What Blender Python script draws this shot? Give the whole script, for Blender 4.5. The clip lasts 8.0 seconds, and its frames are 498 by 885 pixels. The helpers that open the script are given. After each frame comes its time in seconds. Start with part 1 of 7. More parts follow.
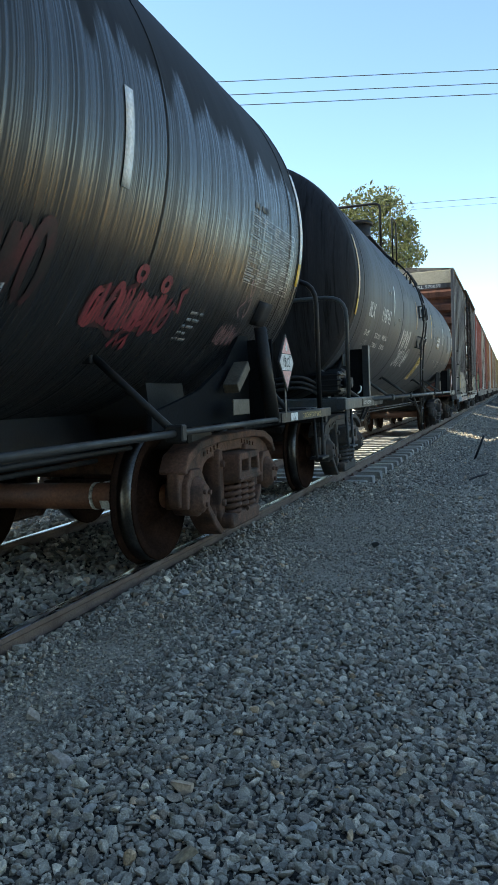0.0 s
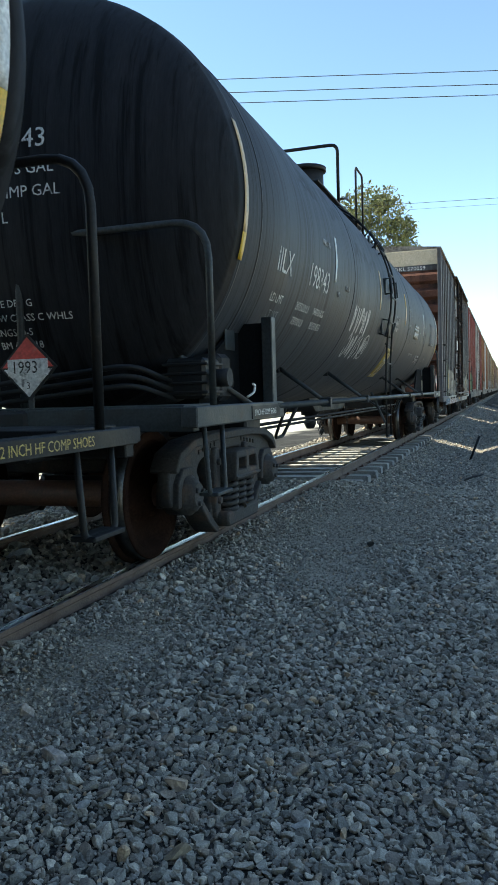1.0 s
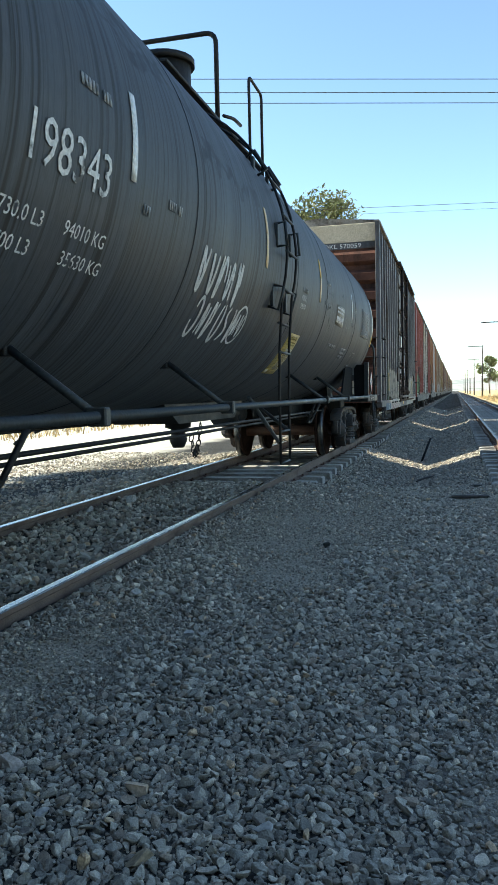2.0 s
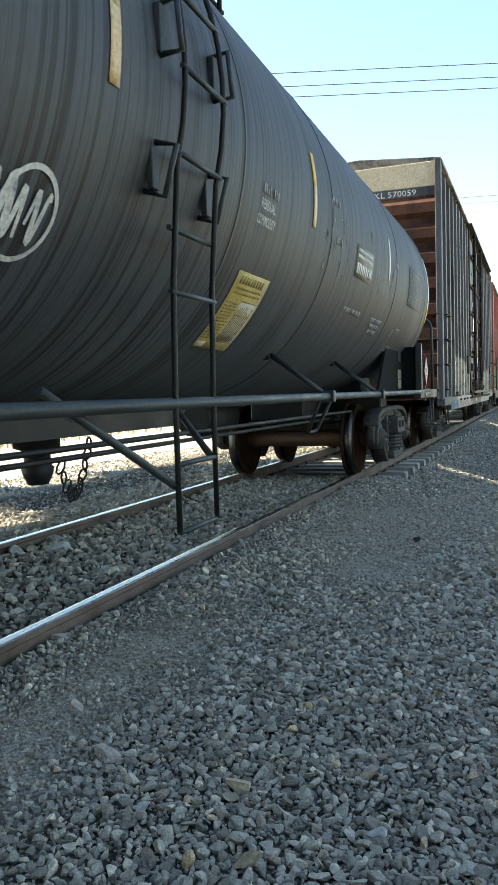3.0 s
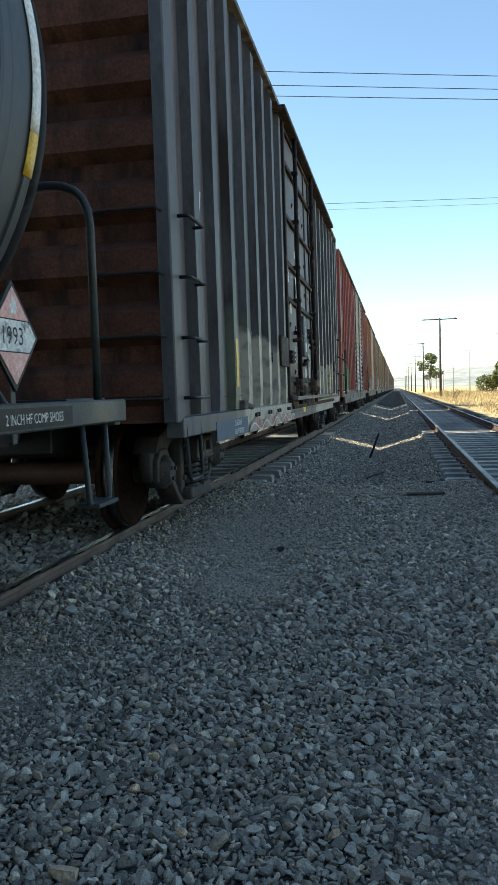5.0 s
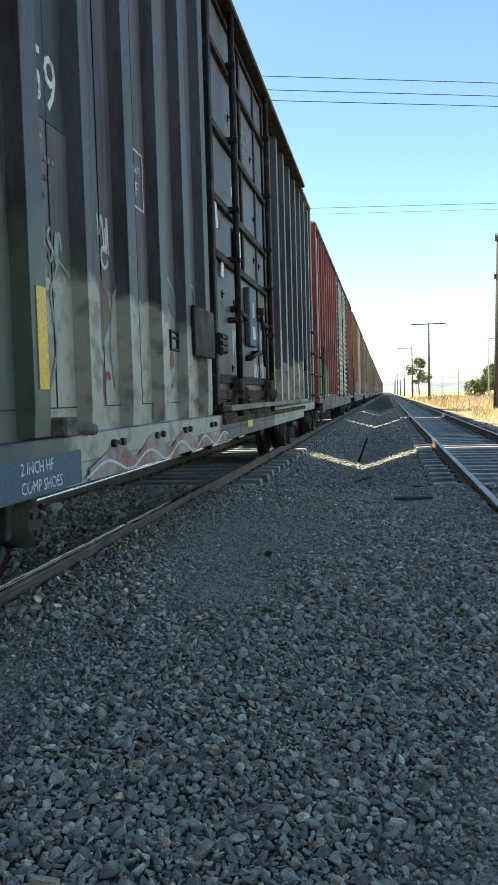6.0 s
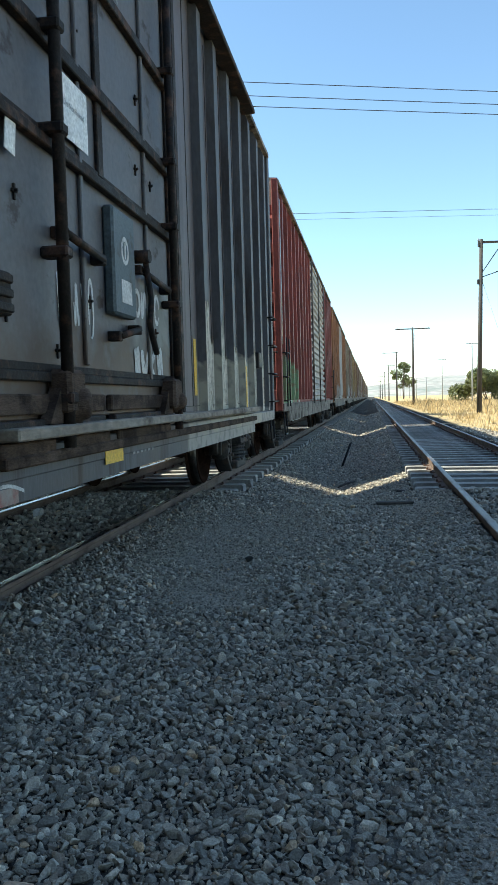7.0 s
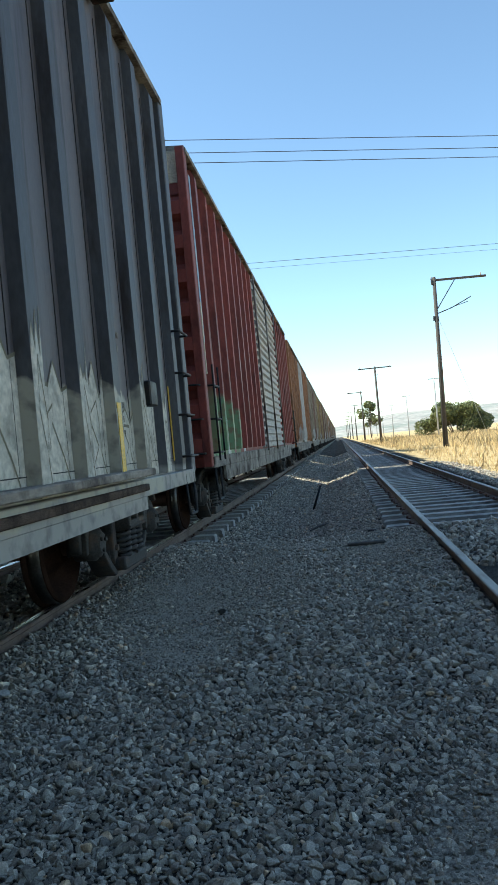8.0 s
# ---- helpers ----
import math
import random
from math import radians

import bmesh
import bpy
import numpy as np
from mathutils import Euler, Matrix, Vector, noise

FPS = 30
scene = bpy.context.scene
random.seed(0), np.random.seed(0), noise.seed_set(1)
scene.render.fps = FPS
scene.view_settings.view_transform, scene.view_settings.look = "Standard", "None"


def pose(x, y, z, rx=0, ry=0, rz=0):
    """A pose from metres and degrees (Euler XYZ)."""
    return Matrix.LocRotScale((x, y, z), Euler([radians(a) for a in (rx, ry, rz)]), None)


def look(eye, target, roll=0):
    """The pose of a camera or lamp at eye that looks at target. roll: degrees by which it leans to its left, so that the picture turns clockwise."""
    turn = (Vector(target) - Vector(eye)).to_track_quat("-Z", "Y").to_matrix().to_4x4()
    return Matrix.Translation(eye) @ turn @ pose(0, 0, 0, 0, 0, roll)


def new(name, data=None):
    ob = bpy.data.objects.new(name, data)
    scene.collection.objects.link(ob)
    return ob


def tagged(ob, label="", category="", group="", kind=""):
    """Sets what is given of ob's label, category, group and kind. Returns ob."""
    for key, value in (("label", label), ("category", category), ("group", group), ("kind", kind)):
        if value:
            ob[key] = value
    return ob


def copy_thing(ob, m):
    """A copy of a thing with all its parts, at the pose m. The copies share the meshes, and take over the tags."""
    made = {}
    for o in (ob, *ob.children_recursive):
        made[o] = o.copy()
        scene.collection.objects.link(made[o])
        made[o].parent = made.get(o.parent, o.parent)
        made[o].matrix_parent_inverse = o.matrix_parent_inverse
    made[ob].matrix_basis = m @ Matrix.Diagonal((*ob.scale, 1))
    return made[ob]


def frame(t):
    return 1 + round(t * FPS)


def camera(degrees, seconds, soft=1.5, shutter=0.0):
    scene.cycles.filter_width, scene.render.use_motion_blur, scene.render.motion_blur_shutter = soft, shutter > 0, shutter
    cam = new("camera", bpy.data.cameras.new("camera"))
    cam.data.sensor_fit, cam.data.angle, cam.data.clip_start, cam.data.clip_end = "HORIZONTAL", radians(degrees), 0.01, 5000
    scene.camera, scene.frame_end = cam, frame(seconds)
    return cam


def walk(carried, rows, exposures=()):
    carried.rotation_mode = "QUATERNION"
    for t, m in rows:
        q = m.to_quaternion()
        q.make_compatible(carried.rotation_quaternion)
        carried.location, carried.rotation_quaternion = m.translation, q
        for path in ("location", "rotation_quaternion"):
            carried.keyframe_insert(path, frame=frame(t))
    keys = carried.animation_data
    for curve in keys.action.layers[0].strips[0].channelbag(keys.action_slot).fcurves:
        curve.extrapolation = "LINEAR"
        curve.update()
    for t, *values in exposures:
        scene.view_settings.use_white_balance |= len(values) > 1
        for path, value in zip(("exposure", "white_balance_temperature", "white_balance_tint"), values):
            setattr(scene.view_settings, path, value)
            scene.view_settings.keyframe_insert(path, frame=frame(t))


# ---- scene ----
# Camera: a phone held at chest height beside the track
SPEED = 3.97
cam = camera(35.5, 8.0, soft=0.4, shutter=0.05)
ROWS = [
    (0.0, (0.240, -2.884, 1.193), (-0.401, -0.993, 1.076), -2.3),
    (0.5, (0.230, -2.891, 1.195), (-0.411, -1.001, 1.073), -1.8),
    (1.0, (0.237, -2.890, 1.194), (-0.394, -0.996, 1.072), -1.7),
    (1.5, (0.244, -2.891, 1.191), (-0.306, -0.972, 1.072), -1.6),
    (1.7, (0.239, -2.888, 1.191), (-0.271, -0.958, 1.070), -1.4),
    (2.8, (0.084, -2.839, 1.161), (-0.543, -0.944, 1.033), -0.9),
    (3.0, (0.079, -2.792, 1.134), (-0.617, -0.921, 1.012), -1.7),
    (3.5, (0.075, -2.619, 1.128), (-0.634, -0.753, 1.008), -1.8),
    (4.0, (0.089, -2.542, 1.146), (-0.554, -0.652, 1.026), -2.3),
    (4.5, (0.077, -2.486, 1.150), (-0.362, -0.539, 1.017), -2.4),
    (6.0, (0.084, -2.437, 1.157), (-0.266, -0.472, 1.037), -1.6),
    (6.5, (0.113, -2.450, 1.155), (-0.225, -0.483, 1.038), -1.5),
    (7.0, (0.121, -2.460, 1.168), (-0.192, -0.487, 1.058), -1.6),
    (7.5, (0.122, -2.449, 1.169), (-0.165, -0.472, 1.077), -2.0),
    (8.0, (0.174, -2.440, 1.181), (-0.058, -0.454, 1.188), -5.4),
]
EXPOSURES = [
    (0.0, 1.20, 6700, -2), (1.0, 1.10, 6650, -2), (1.5, 1.02, 6550, -2), (2.8, 1.60, 7200, -2), (3.2, 1.80, 7900, 3), (3.5, 1.80, 8000, 4),
    (4.0, 1.20, 7200, -2), (4.5, 0.95, 6900, -2), (6.0, 1.15, 6650, -3), (6.5, 1.03, 6550, -3), (7.0, 0.95, 6450, -3), (8.0, 0.86, 6400, -3),
]
walk(cam, [(t, look(e, a, r)) for t, e, a, r in ROWS], EXPOSURES)

# World: clear late-afternoon sky, sun to the left behind the train
SUN_EL = radians(46)
SUN_AZ = radians(-92)          # direction to the sun, clockwise from +y
world = bpy.data.worlds.new("sky")
scene.world = world
world.use_nodes = True
wn = world.node_tree.nodes
wl = world.node_tree.links
sky = wn.new("ShaderNodeTexSky")
sky.sky_type = 'NISHITA'
sky.sun_disc = False
sky.sun_elevation = SUN_EL
sky.sun_rotation = SUN_AZ
sky.air_density = 0.85
sky.dust_density = 0.05
sky.ozone_density = 1.7
wl.new(sky.outputs[0], wn["Background"].inputs[0])
wn["Background"].inputs[1].default_value = 0.15
sun_data = bpy.data.lights.new("sun", 'SUN')
sun_data.energy = 5.0
sun_data.angle = radians(0.5)
sun_data.color = (1.0, 0.94, 0.85)
sun_lamp = new("sun", sun_data)
sd = Vector((math.sin(SUN_AZ) * math.cos(SUN_EL), math.cos(SUN_AZ) * math.cos(SUN_EL), math.sin(SUN_EL)))
sun_lamp.matrix_world = look(sd * 60, (0, 0, 0))


# ---------------------------------------------------------------- materials
def surface(name, a, b, rough=(0.6, 0.85), scale=3.0, fine=60.0, metal=0.0, bump=0.15, stretch=(1, 1, 1),
            stain=None, stain_scale=1.2, stain_at=0.58, stain_soft=0.08, stain_stretch=(1, 1, 1), speck=0.25,
            per_piece=0.0, depth=0.01, island=False, spec=0.5):
    """Two-scale noise colour from a to b, fine grain and bump, and an optional stain colour with its own shape."""
    m = bpy.data.materials.new(name)
    m.use_nodes = True
    nt = m.node_tree
    n, k = nt.nodes, nt.links
    bsdf = n["Principled BSDF"]
    co = n.new("ShaderNodeTexCoord")
    mp = n.new("ShaderNodeMapping")
    mp.inputs["Scale"].default_value = stretch
    k.new(co.outputs["Object"], mp.inputs[0])
    big = n.new("ShaderNodeTexNoise")
    big.inputs["Scale"].default_value = scale
    big.inputs["Detail"].default_value = 6
    big.inputs["Roughness"].default_value = 0.6
    k.new(mp.outputs[0], big.inputs["Vector"])
    ramp = n.new("ShaderNodeValToRGB")
    ramp.color_ramp.elements[0].position = 0.32
    ramp.color_ramp.elements[1].position = 0.68
    ramp.color_ramp.elements[0].color = (*a, 1)
    ramp.color_ramp.elements[1].color = (*b, 1)
    k.new(big.outputs["Fac"], ramp.inputs[0])
    small = n.new("ShaderNodeTexNoise")
    small.inputs["Scale"].default_value = fine
    small.inputs["Detail"].default_value = 4
    k.new(mp.outputs[0], small.inputs["Vector"])
    spread = n.new("ShaderNodeMapRange")
    spread.inputs["From Min"].default_value = 0.3
    spread.inputs["From Max"].default_value = 0.7
    spread.inputs["To Min"].default_value = 1 - speck
    spread.inputs["To Max"].default_value = 1 + speck
    k.new(small.outputs["Fac"], spread.inputs["Value"])
    mul = n.new("ShaderNodeMix")
    mul.data_type, mul.blend_type = 'RGBA', 'MULTIPLY'
    mul.inputs["Factor"].default_value = 1
    k.new(ramp.outputs[0], mul.inputs["A"])
    k.new(spread.outputs[0], mul.inputs["B"])
    colour = mul.outputs["Result"]
    if per_piece:
        info = n.new("ShaderNodeNewGeometry" if island else "ShaderNodeObjectInfo")
        vary = n.new("ShaderNodeMapRange")
        vary.inputs["To Min"].default_value = 1 - per_piece
        vary.inputs["To Max"].default_value = 1 + per_piece
        k.new(info.outputs["Random Per Island" if island else "Random"], vary.inputs["Value"])
        again = n.new("ShaderNodeMix")
        again.data_type, again.blend_type = 'RGBA', 'MULTIPLY'
        again.inputs["Factor"].default_value = 1
        k.new(colour, again.inputs["A"])
        k.new(vary.outputs[0], again.inputs["B"])
        colour = again.outputs["Result"]
    if stain:
        sm = n.new("ShaderNodeMapping")
        sm.inputs["Scale"].default_value = stain_stretch
        k.new(co.outputs["Object"], sm.inputs[0])
        sn = n.new("ShaderNodeTexNoise")
        sn.inputs["Scale"].default_value = stain_scale
        sn.inputs["Detail"].default_value = 8
        sn.inputs["Roughness"].default_value = 0.65
        k.new(sm.outputs[0], sn.inputs["Vector"])
        cut = n.new("ShaderNodeMapRange")
        cut.inputs["From Min"].default_value = stain_at - stain_soft
        cut.inputs["From Max"].default_value = stain_at + stain_soft
        k.new(sn.outputs["Fac"], cut.inputs["Value"])
        mx = n.new("ShaderNodeMix")
        mx.data_type = 'RGBA'
        k.new(cut.outputs[0], mx.inputs["Factor"])
        k.new(colour, mx.inputs["A"])
        mx.inputs["B"].default_value = (*stain, 1)
        colour = mx.outputs["Result"]
    k.new(colour, bsdf.inputs["Base Color"])
    rr = n.new("ShaderNodeMapRange")
    rr.inputs["From Min"].default_value = 0.35
    rr.inputs["From Max"].default_value = 0.65
    rr.inputs["To Min"].default_value = rough[0]
    rr.inputs["To Max"].default_value = rough[1]
    k.new(big.outputs["Fac"], rr.inputs["Value"])
    k.new(rr.outputs[0], bsdf.inputs["Roughness"])
    bsdf.inputs["Metallic"].default_value = metal
    bsdf.inputs["Specular IOR Level"].default_value = spec
    if bump:
        bp = n.new("ShaderNodeBump")
        bp.inputs["Strength"].default_value = bump
        bp.inputs["Distance"].default_value = depth
        k.new(small.outputs["Fac"], bp.inputs["Height"])
        k.new(bp.outputs[0], bsdf.inputs["Normal"])
    return m


def painted_band(m, low, high, colour, edge_noise=2.0, wobble=0.5, y_range=None, soft=0.12, peaks=1.0):
    """Over-paint of an irregular outline between two heights of a side wall."""
    nt = m.node_tree
    n, k = nt.nodes, nt.links
    bsdf = n["Principled BSDF"]
    old = bsdf.inputs["Base Color"].links[0].from_socket
    co = n.new("ShaderNodeTexCoord")
    sx = n.new("ShaderNodeSeparateXYZ")
    k.new(co.outputs["Object"], sx.inputs[0])
    ns = n.new("ShaderNodeTexNoise")
    ns.inputs["Scale"].default_value = edge_noise
    ns.inputs["Detail"].default_value = 5
    flat = n.new("ShaderNodeMapping")
    flat.inputs["Scale"].default_value = (peaks, 1, 1 / peaks)
    k.new(co.outputs["Object"], flat.inputs[0])
    k.new(flat.outputs[0], ns.inputs["Vector"])
    ad = n.new("ShaderNodeMath")
    ad.operation = 'MULTIPLY_ADD'
    ad.inputs[1].default_value = wobble
    k.new(ns.outputs["Fac"], ad.inputs[0])
    k.new(sx.outputs["Z"], ad.inputs[2])
    top = n.new("ShaderNodeMapRange")
    top.inputs["From Min"].default_value = high + wobble / 2
    top.inputs["From Max"].default_value = high + wobble / 2 + soft
    top.inputs["To Min"].default_value = 1
    top.inputs["To Max"].default_value = 0
    k.new(ad.outputs[0], top.inputs["Value"])
    fac = top.outputs[0]
    bot = n.new("ShaderNodeMapRange")
    bot.inputs["From Min"].default_value = low + wobble / 2 - 0.05
    bot.inputs["From Max"].default_value = low + wobble / 2
    k.new(ad.outputs[0], bot.inputs["Value"])
    mu = n.new("ShaderNodeMath")
    mu.operation = 'MULTIPLY'
    k.new(fac, mu.inputs[0])
    k.new(bot.outputs[0], mu.inputs[1])
    fac = mu.outputs[0]
    if y_range:
        inside = n.new("ShaderNodeMapRange")
        inside.inputs["From Min"].default_value = y_range[0]
        inside.inputs["From Max"].default_value = y_range[0] + 0.1
        k.new(sx.outputs["Y"], inside.inputs["Value"])
        inside2 = n.new("ShaderNodeMapRange")
        inside2.inputs["From Min"].default_value = y_range[1]
        inside2.inputs["From Max"].default_value = y_range[1] + 0.1
        inside2.inputs["To Min"].default_value = 1
        inside2.inputs["To Max"].default_value = 0
        k.new(sx.outputs["Y"], inside2.inputs["Value"])
        for sock in (inside.outputs[0], inside2.outputs[0]):
            m2 = n.new("ShaderNodeMath")
            m2.operation = 'MULTIPLY'
            k.new(fac, m2.inputs[0])
            k.new(sock, m2.inputs[1])
            fac = m2.outputs[0]
    worn = n.new("ShaderNodeTexNoise")
    worn.inputs["Scale"].default_value = 7
    worn.inputs["Detail"].default_value = 7
    k.new(co.outputs["Object"], worn.inputs["Vector"])
    wr = n.new("ShaderNodeMapRange")
    wr.inputs["From Min"].default_value = 0.36
    wr.inputs["From Max"].default_value = 0.5
    wr.inputs["To Min"].default_value = 0.45
    k.new(worn.outputs["Fac"], wr.inputs["Value"])
    m3 = n.new("ShaderNodeMath")
    m3.operation = 'MULTIPLY'
    k.new(fac, m3.inputs[0])
    k.new(wr.outputs[0], m3.inputs[1])
    mx = n.new("ShaderNodeMix")
    mx.data_type = 'RGBA'
    k.new(m3.outputs[0], mx.inputs["Factor"])
    k.new(old, mx.inputs["A"])
    mx.inputs["B"].default_value = (*colour, 1)
    k.new(mx.outputs["Result"], bsdf.inputs["Base Color"])
    return m


M = {}


def oily_black():
    """Black tank paint, matt above, with a washed zone of glossy drip streaks that ends in a ragged line."""
    m = surface("tank_black", (0.013, 0.0135, 0.015), (0.023, 0.023, 0.025), rough=(0.2, 0.5), scale=1.6, fine=14, bump=0.0, stretch=(0.5, 6, 0.5), speck=0.15)
    n, k = m.node_tree.nodes, m.node_tree.links
    bsdf = n["Principled BSDF"]
    co = n.new("ShaderNodeTexCoord")

    def streak(scale, stretch, detail):
        mp = n.new("ShaderNodeMapping")
        mp.inputs["Scale"].default_value = stretch
        k.new(co.outputs["Object"], mp.inputs[0])
        t = n.new("ShaderNodeTexNoise")
        t.inputs["Scale"].default_value = scale
        t.inputs["Detail"].default_value = detail
        k.new(mp.outputs[0], t.inputs["Vector"])
        return t.outputs["Fac"]

    drips = streak(1.0, (0.10, 85, 0.10), 4)
    ragged = streak(1.0, (0.0, 5, 0.0), 12)
    sx = n.new("ShaderNodeSeparateXYZ")
    k.new(co.outputs["Object"], sx.inputs[0])
    line = n.new("ShaderNodeMath")
    line.operation = 'MULTIPLY_ADD'
    line.inputs[1].default_value = -0.9
    k.new(ragged, line.inputs[0])
    k.new(sx.outputs["Z"], line.inputs[2])
    zone = n.new("ShaderNodeMapRange")
    zone.inputs["From Min"].default_value = 2.28
    zone.inputs["From Max"].default_value = 2.20
    zone.inputs["To Min"].default_value = 0
    zone.inputs["To Max"].default_value = 1
    k.new(line.outputs[0], zone.inputs["Value"])
    gloss = n.new("ShaderNodeMapRange")
    gloss.inputs["From Min"].default_value = 0.44
    gloss.inputs["From Max"].default_value = 0.62
    gloss.inputs["To Min"].default_value = 0.48
    gloss.inputs["To Max"].default_value = 0.19
    k.new(drips, gloss.inputs["Value"])
    mix = n.new("ShaderNodeMix")
    mix.data_type = 'FLOAT'
    k.new(zone.outputs[0], mix.inputs["Factor"])
    mix.inputs["A"].default_value = 0.6
    k.new(gloss.outputs[0], mix.inputs["B"])
    k.new(mix.outputs["Result"], bsdf.inputs["Roughness"])
    spec = n.new("ShaderNodeMapRange")
    spec.inputs["From Min"].default_value = 0.43
    spec.inputs["From Max"].default_value = 0.60
    spec.inputs["To Min"].default_value = 0.18
    spec.inputs["To Max"].default_value = 0.75
    k.new(drips, spec.inputs["Value"])
    smix = n.new("ShaderNodeMix")
    smix.data_type = 'FLOAT'
    k.new(zone.outputs[0], smix.inputs["Factor"])
    smix.inputs["A"].default_value = 0.08
    k.new(spec.outputs[0], smix.inputs["B"])
    k.new(smix.outputs["Result"], bsdf.inputs["Specular IOR Level"])
    bp = n.new("ShaderNodeBump")
    bump = n.new("ShaderNodeMath")
    bump.operation = 'MULTIPLY'
    bump.inputs[1].default_value = 0.3
    k.new(zone.outputs[0], bump.inputs[0])
    k.new(bump.outputs[0], bp.inputs["Strength"])
    bp.inputs["Distance"].default_value = 0.004
    k.new(drips, bp.inputs["Height"])
    k.new(bp.outputs[0], bsdf.inputs["Normal"])
    return m


M["tank_black"] = oily_black()
M["tank_grey"] = surface("tank_grey", (0.040, 0.046, 0.055), (0.062, 0.070, 0.083), rough=(0.52, 0.64), scale=0.9, fine=20, bump=0.04,
                         stretch=(0.8, 6, 0.8), stain=(0.013, 0.013, 0.015), stain_scale=1.0, stain_at=0.55, stain_soft=0.06,
                         stain_stretch=(0.3, 34, 0.3), speck=0.2, spec=0.33)
painted_band(M["tank_grey"], 2.66, 2.73, (0.014, 0.015, 0.017), edge_noise=5.0, wobble=0.7, y_range=(-3.3, -1.7), soft=0.04, peaks=6.0)
painted_band(M["tank_grey"], 2.95, 3.02, (0.014, 0.015, 0.017), edge_noise=4.0, wobble=0.8, y_range=(-5.6, -3.2), soft=0.04, peaks=5.0)
M["tank_head"] = surface("tank_head", (0.014, 0.015, 0.018), (0.026, 0.027, 0.031), rough=(0.55, 0.7), scale=1.2, fine=20, bump=0.04,
                         stretch=(6, 1, 0.6), stain=(0.008, 0.008, 0.009), stain_scale=1.2, stain_at=0.56, stain_soft=0.05, stain_stretch=(14, 2, 0.5), speck=0.15, spec=0.08)
M["black_steel"] = surface("black_steel", (0.008, 0.009, 0.010), (0.022, 0.022, 0.023), rough=(0.45, 0.7), scale=4, stain=(0.035, 0.024, 0.018), stain_scale=3, stain_at=0.66, spec=0.3)
M["grey_steel"] = surface("grey_steel", (0.024, 0.030, 0.033), (0.05, 0.058, 0.062), rough=(0.4, 0.65), scale=4, stain=(0.03, 0.022, 0.018), stain_scale=3, stain_at=0.64, spec=0.35)
M["truck_iron"] = surface("truck_iron", (0.030, 0.030, 0.031), (0.066, 0.062, 0.060), rough=(0.6, 0.85), scale=5, bump=0.3, stain=(0.11, 0.07, 0.05), stain_scale=4, stain_at=0.62, spec=0.25)
M["truck_rust"] = surface("truck_rust", (0.080, 0.045, 0.032), (0.16, 0.092, 0.068), rough=(0.65, 0.9), scale=5, bump=0.3, stain=(0.045, 0.032, 0.027), stain_scale=4, stain_at=0.55, spec=0.2)
M["wheel_iron"] = surface("wheel_iron", (0.016, 0.010, 0.008), (0.034, 0.019, 0.014), rough=(0.75, 0.9), scale=4, bump=0.15, spec=0.0)
M["tread_steel"] = surface("tread_steel", (0.07, 0.068, 0.066), (0.15, 0.145, 0.14), rough=(0.3, 0.45), metal=1.0, scale=6, bump=0.05)
M["axle_rust"] = surface("axle_rust", (0.055, 0.027, 0.018), (0.115, 0.055, 0.034), rough=(0.5, 0.8), scale=4)
M["axle_red"] = surface("axle_red", (0.10, 0.045, 0.028), (0.19, 0.085, 0.05), rough=(0.5, 0.8), scale=4)
M["rail_side"] = surface("rail_side", (0.105, 0.068, 0.052), (0.21, 0.145, 0.11), rough=(0.7, 0.9), scale=6, fine=90, bump=0.35, stain=(0.09, 0.055, 0.04), stain_scale=3, stain_at=0.55)
M["rail_dull"] = surface("rail_dull", (0.10, 0.085, 0.075), (0.24, 0.22, 0.21), rough=(0.35, 0.55), metal=0.7, scale=8, bump=0.05, stretch=(4, 0.4, 1), stain=(0.10, 0.06, 0.045), stain_scale=5, stain_at=0.55, stain_stretch=(1, 0.3, 1))
M["rail_top"] = surface("rail_top", (0.26, 0.25, 0.24), (0.45, 0.44, 0.43), rough=(0.2, 0.4), metal=1.0, scale=8, bump=0.03, stretch=(4, 0.4, 1))
M["concrete"] = surface("concrete", (0.28, 0.255, 0.225), (0.44, 0.41, 0.365), rough=(0.8, 0.95), scale=4, fine=80, bump=0.4, per_piece=0.2, stain=(0.17, 0.15, 0.13), stain_scale=2.5, stain_at=0.6)
M["stone"] = surface("stone", (0.36, 0.31, 0.245), (0.64, 0.55, 0.44), rough=(0.8, 0.95), scale=22, fine=190, bump=0.5, spec=0.15)


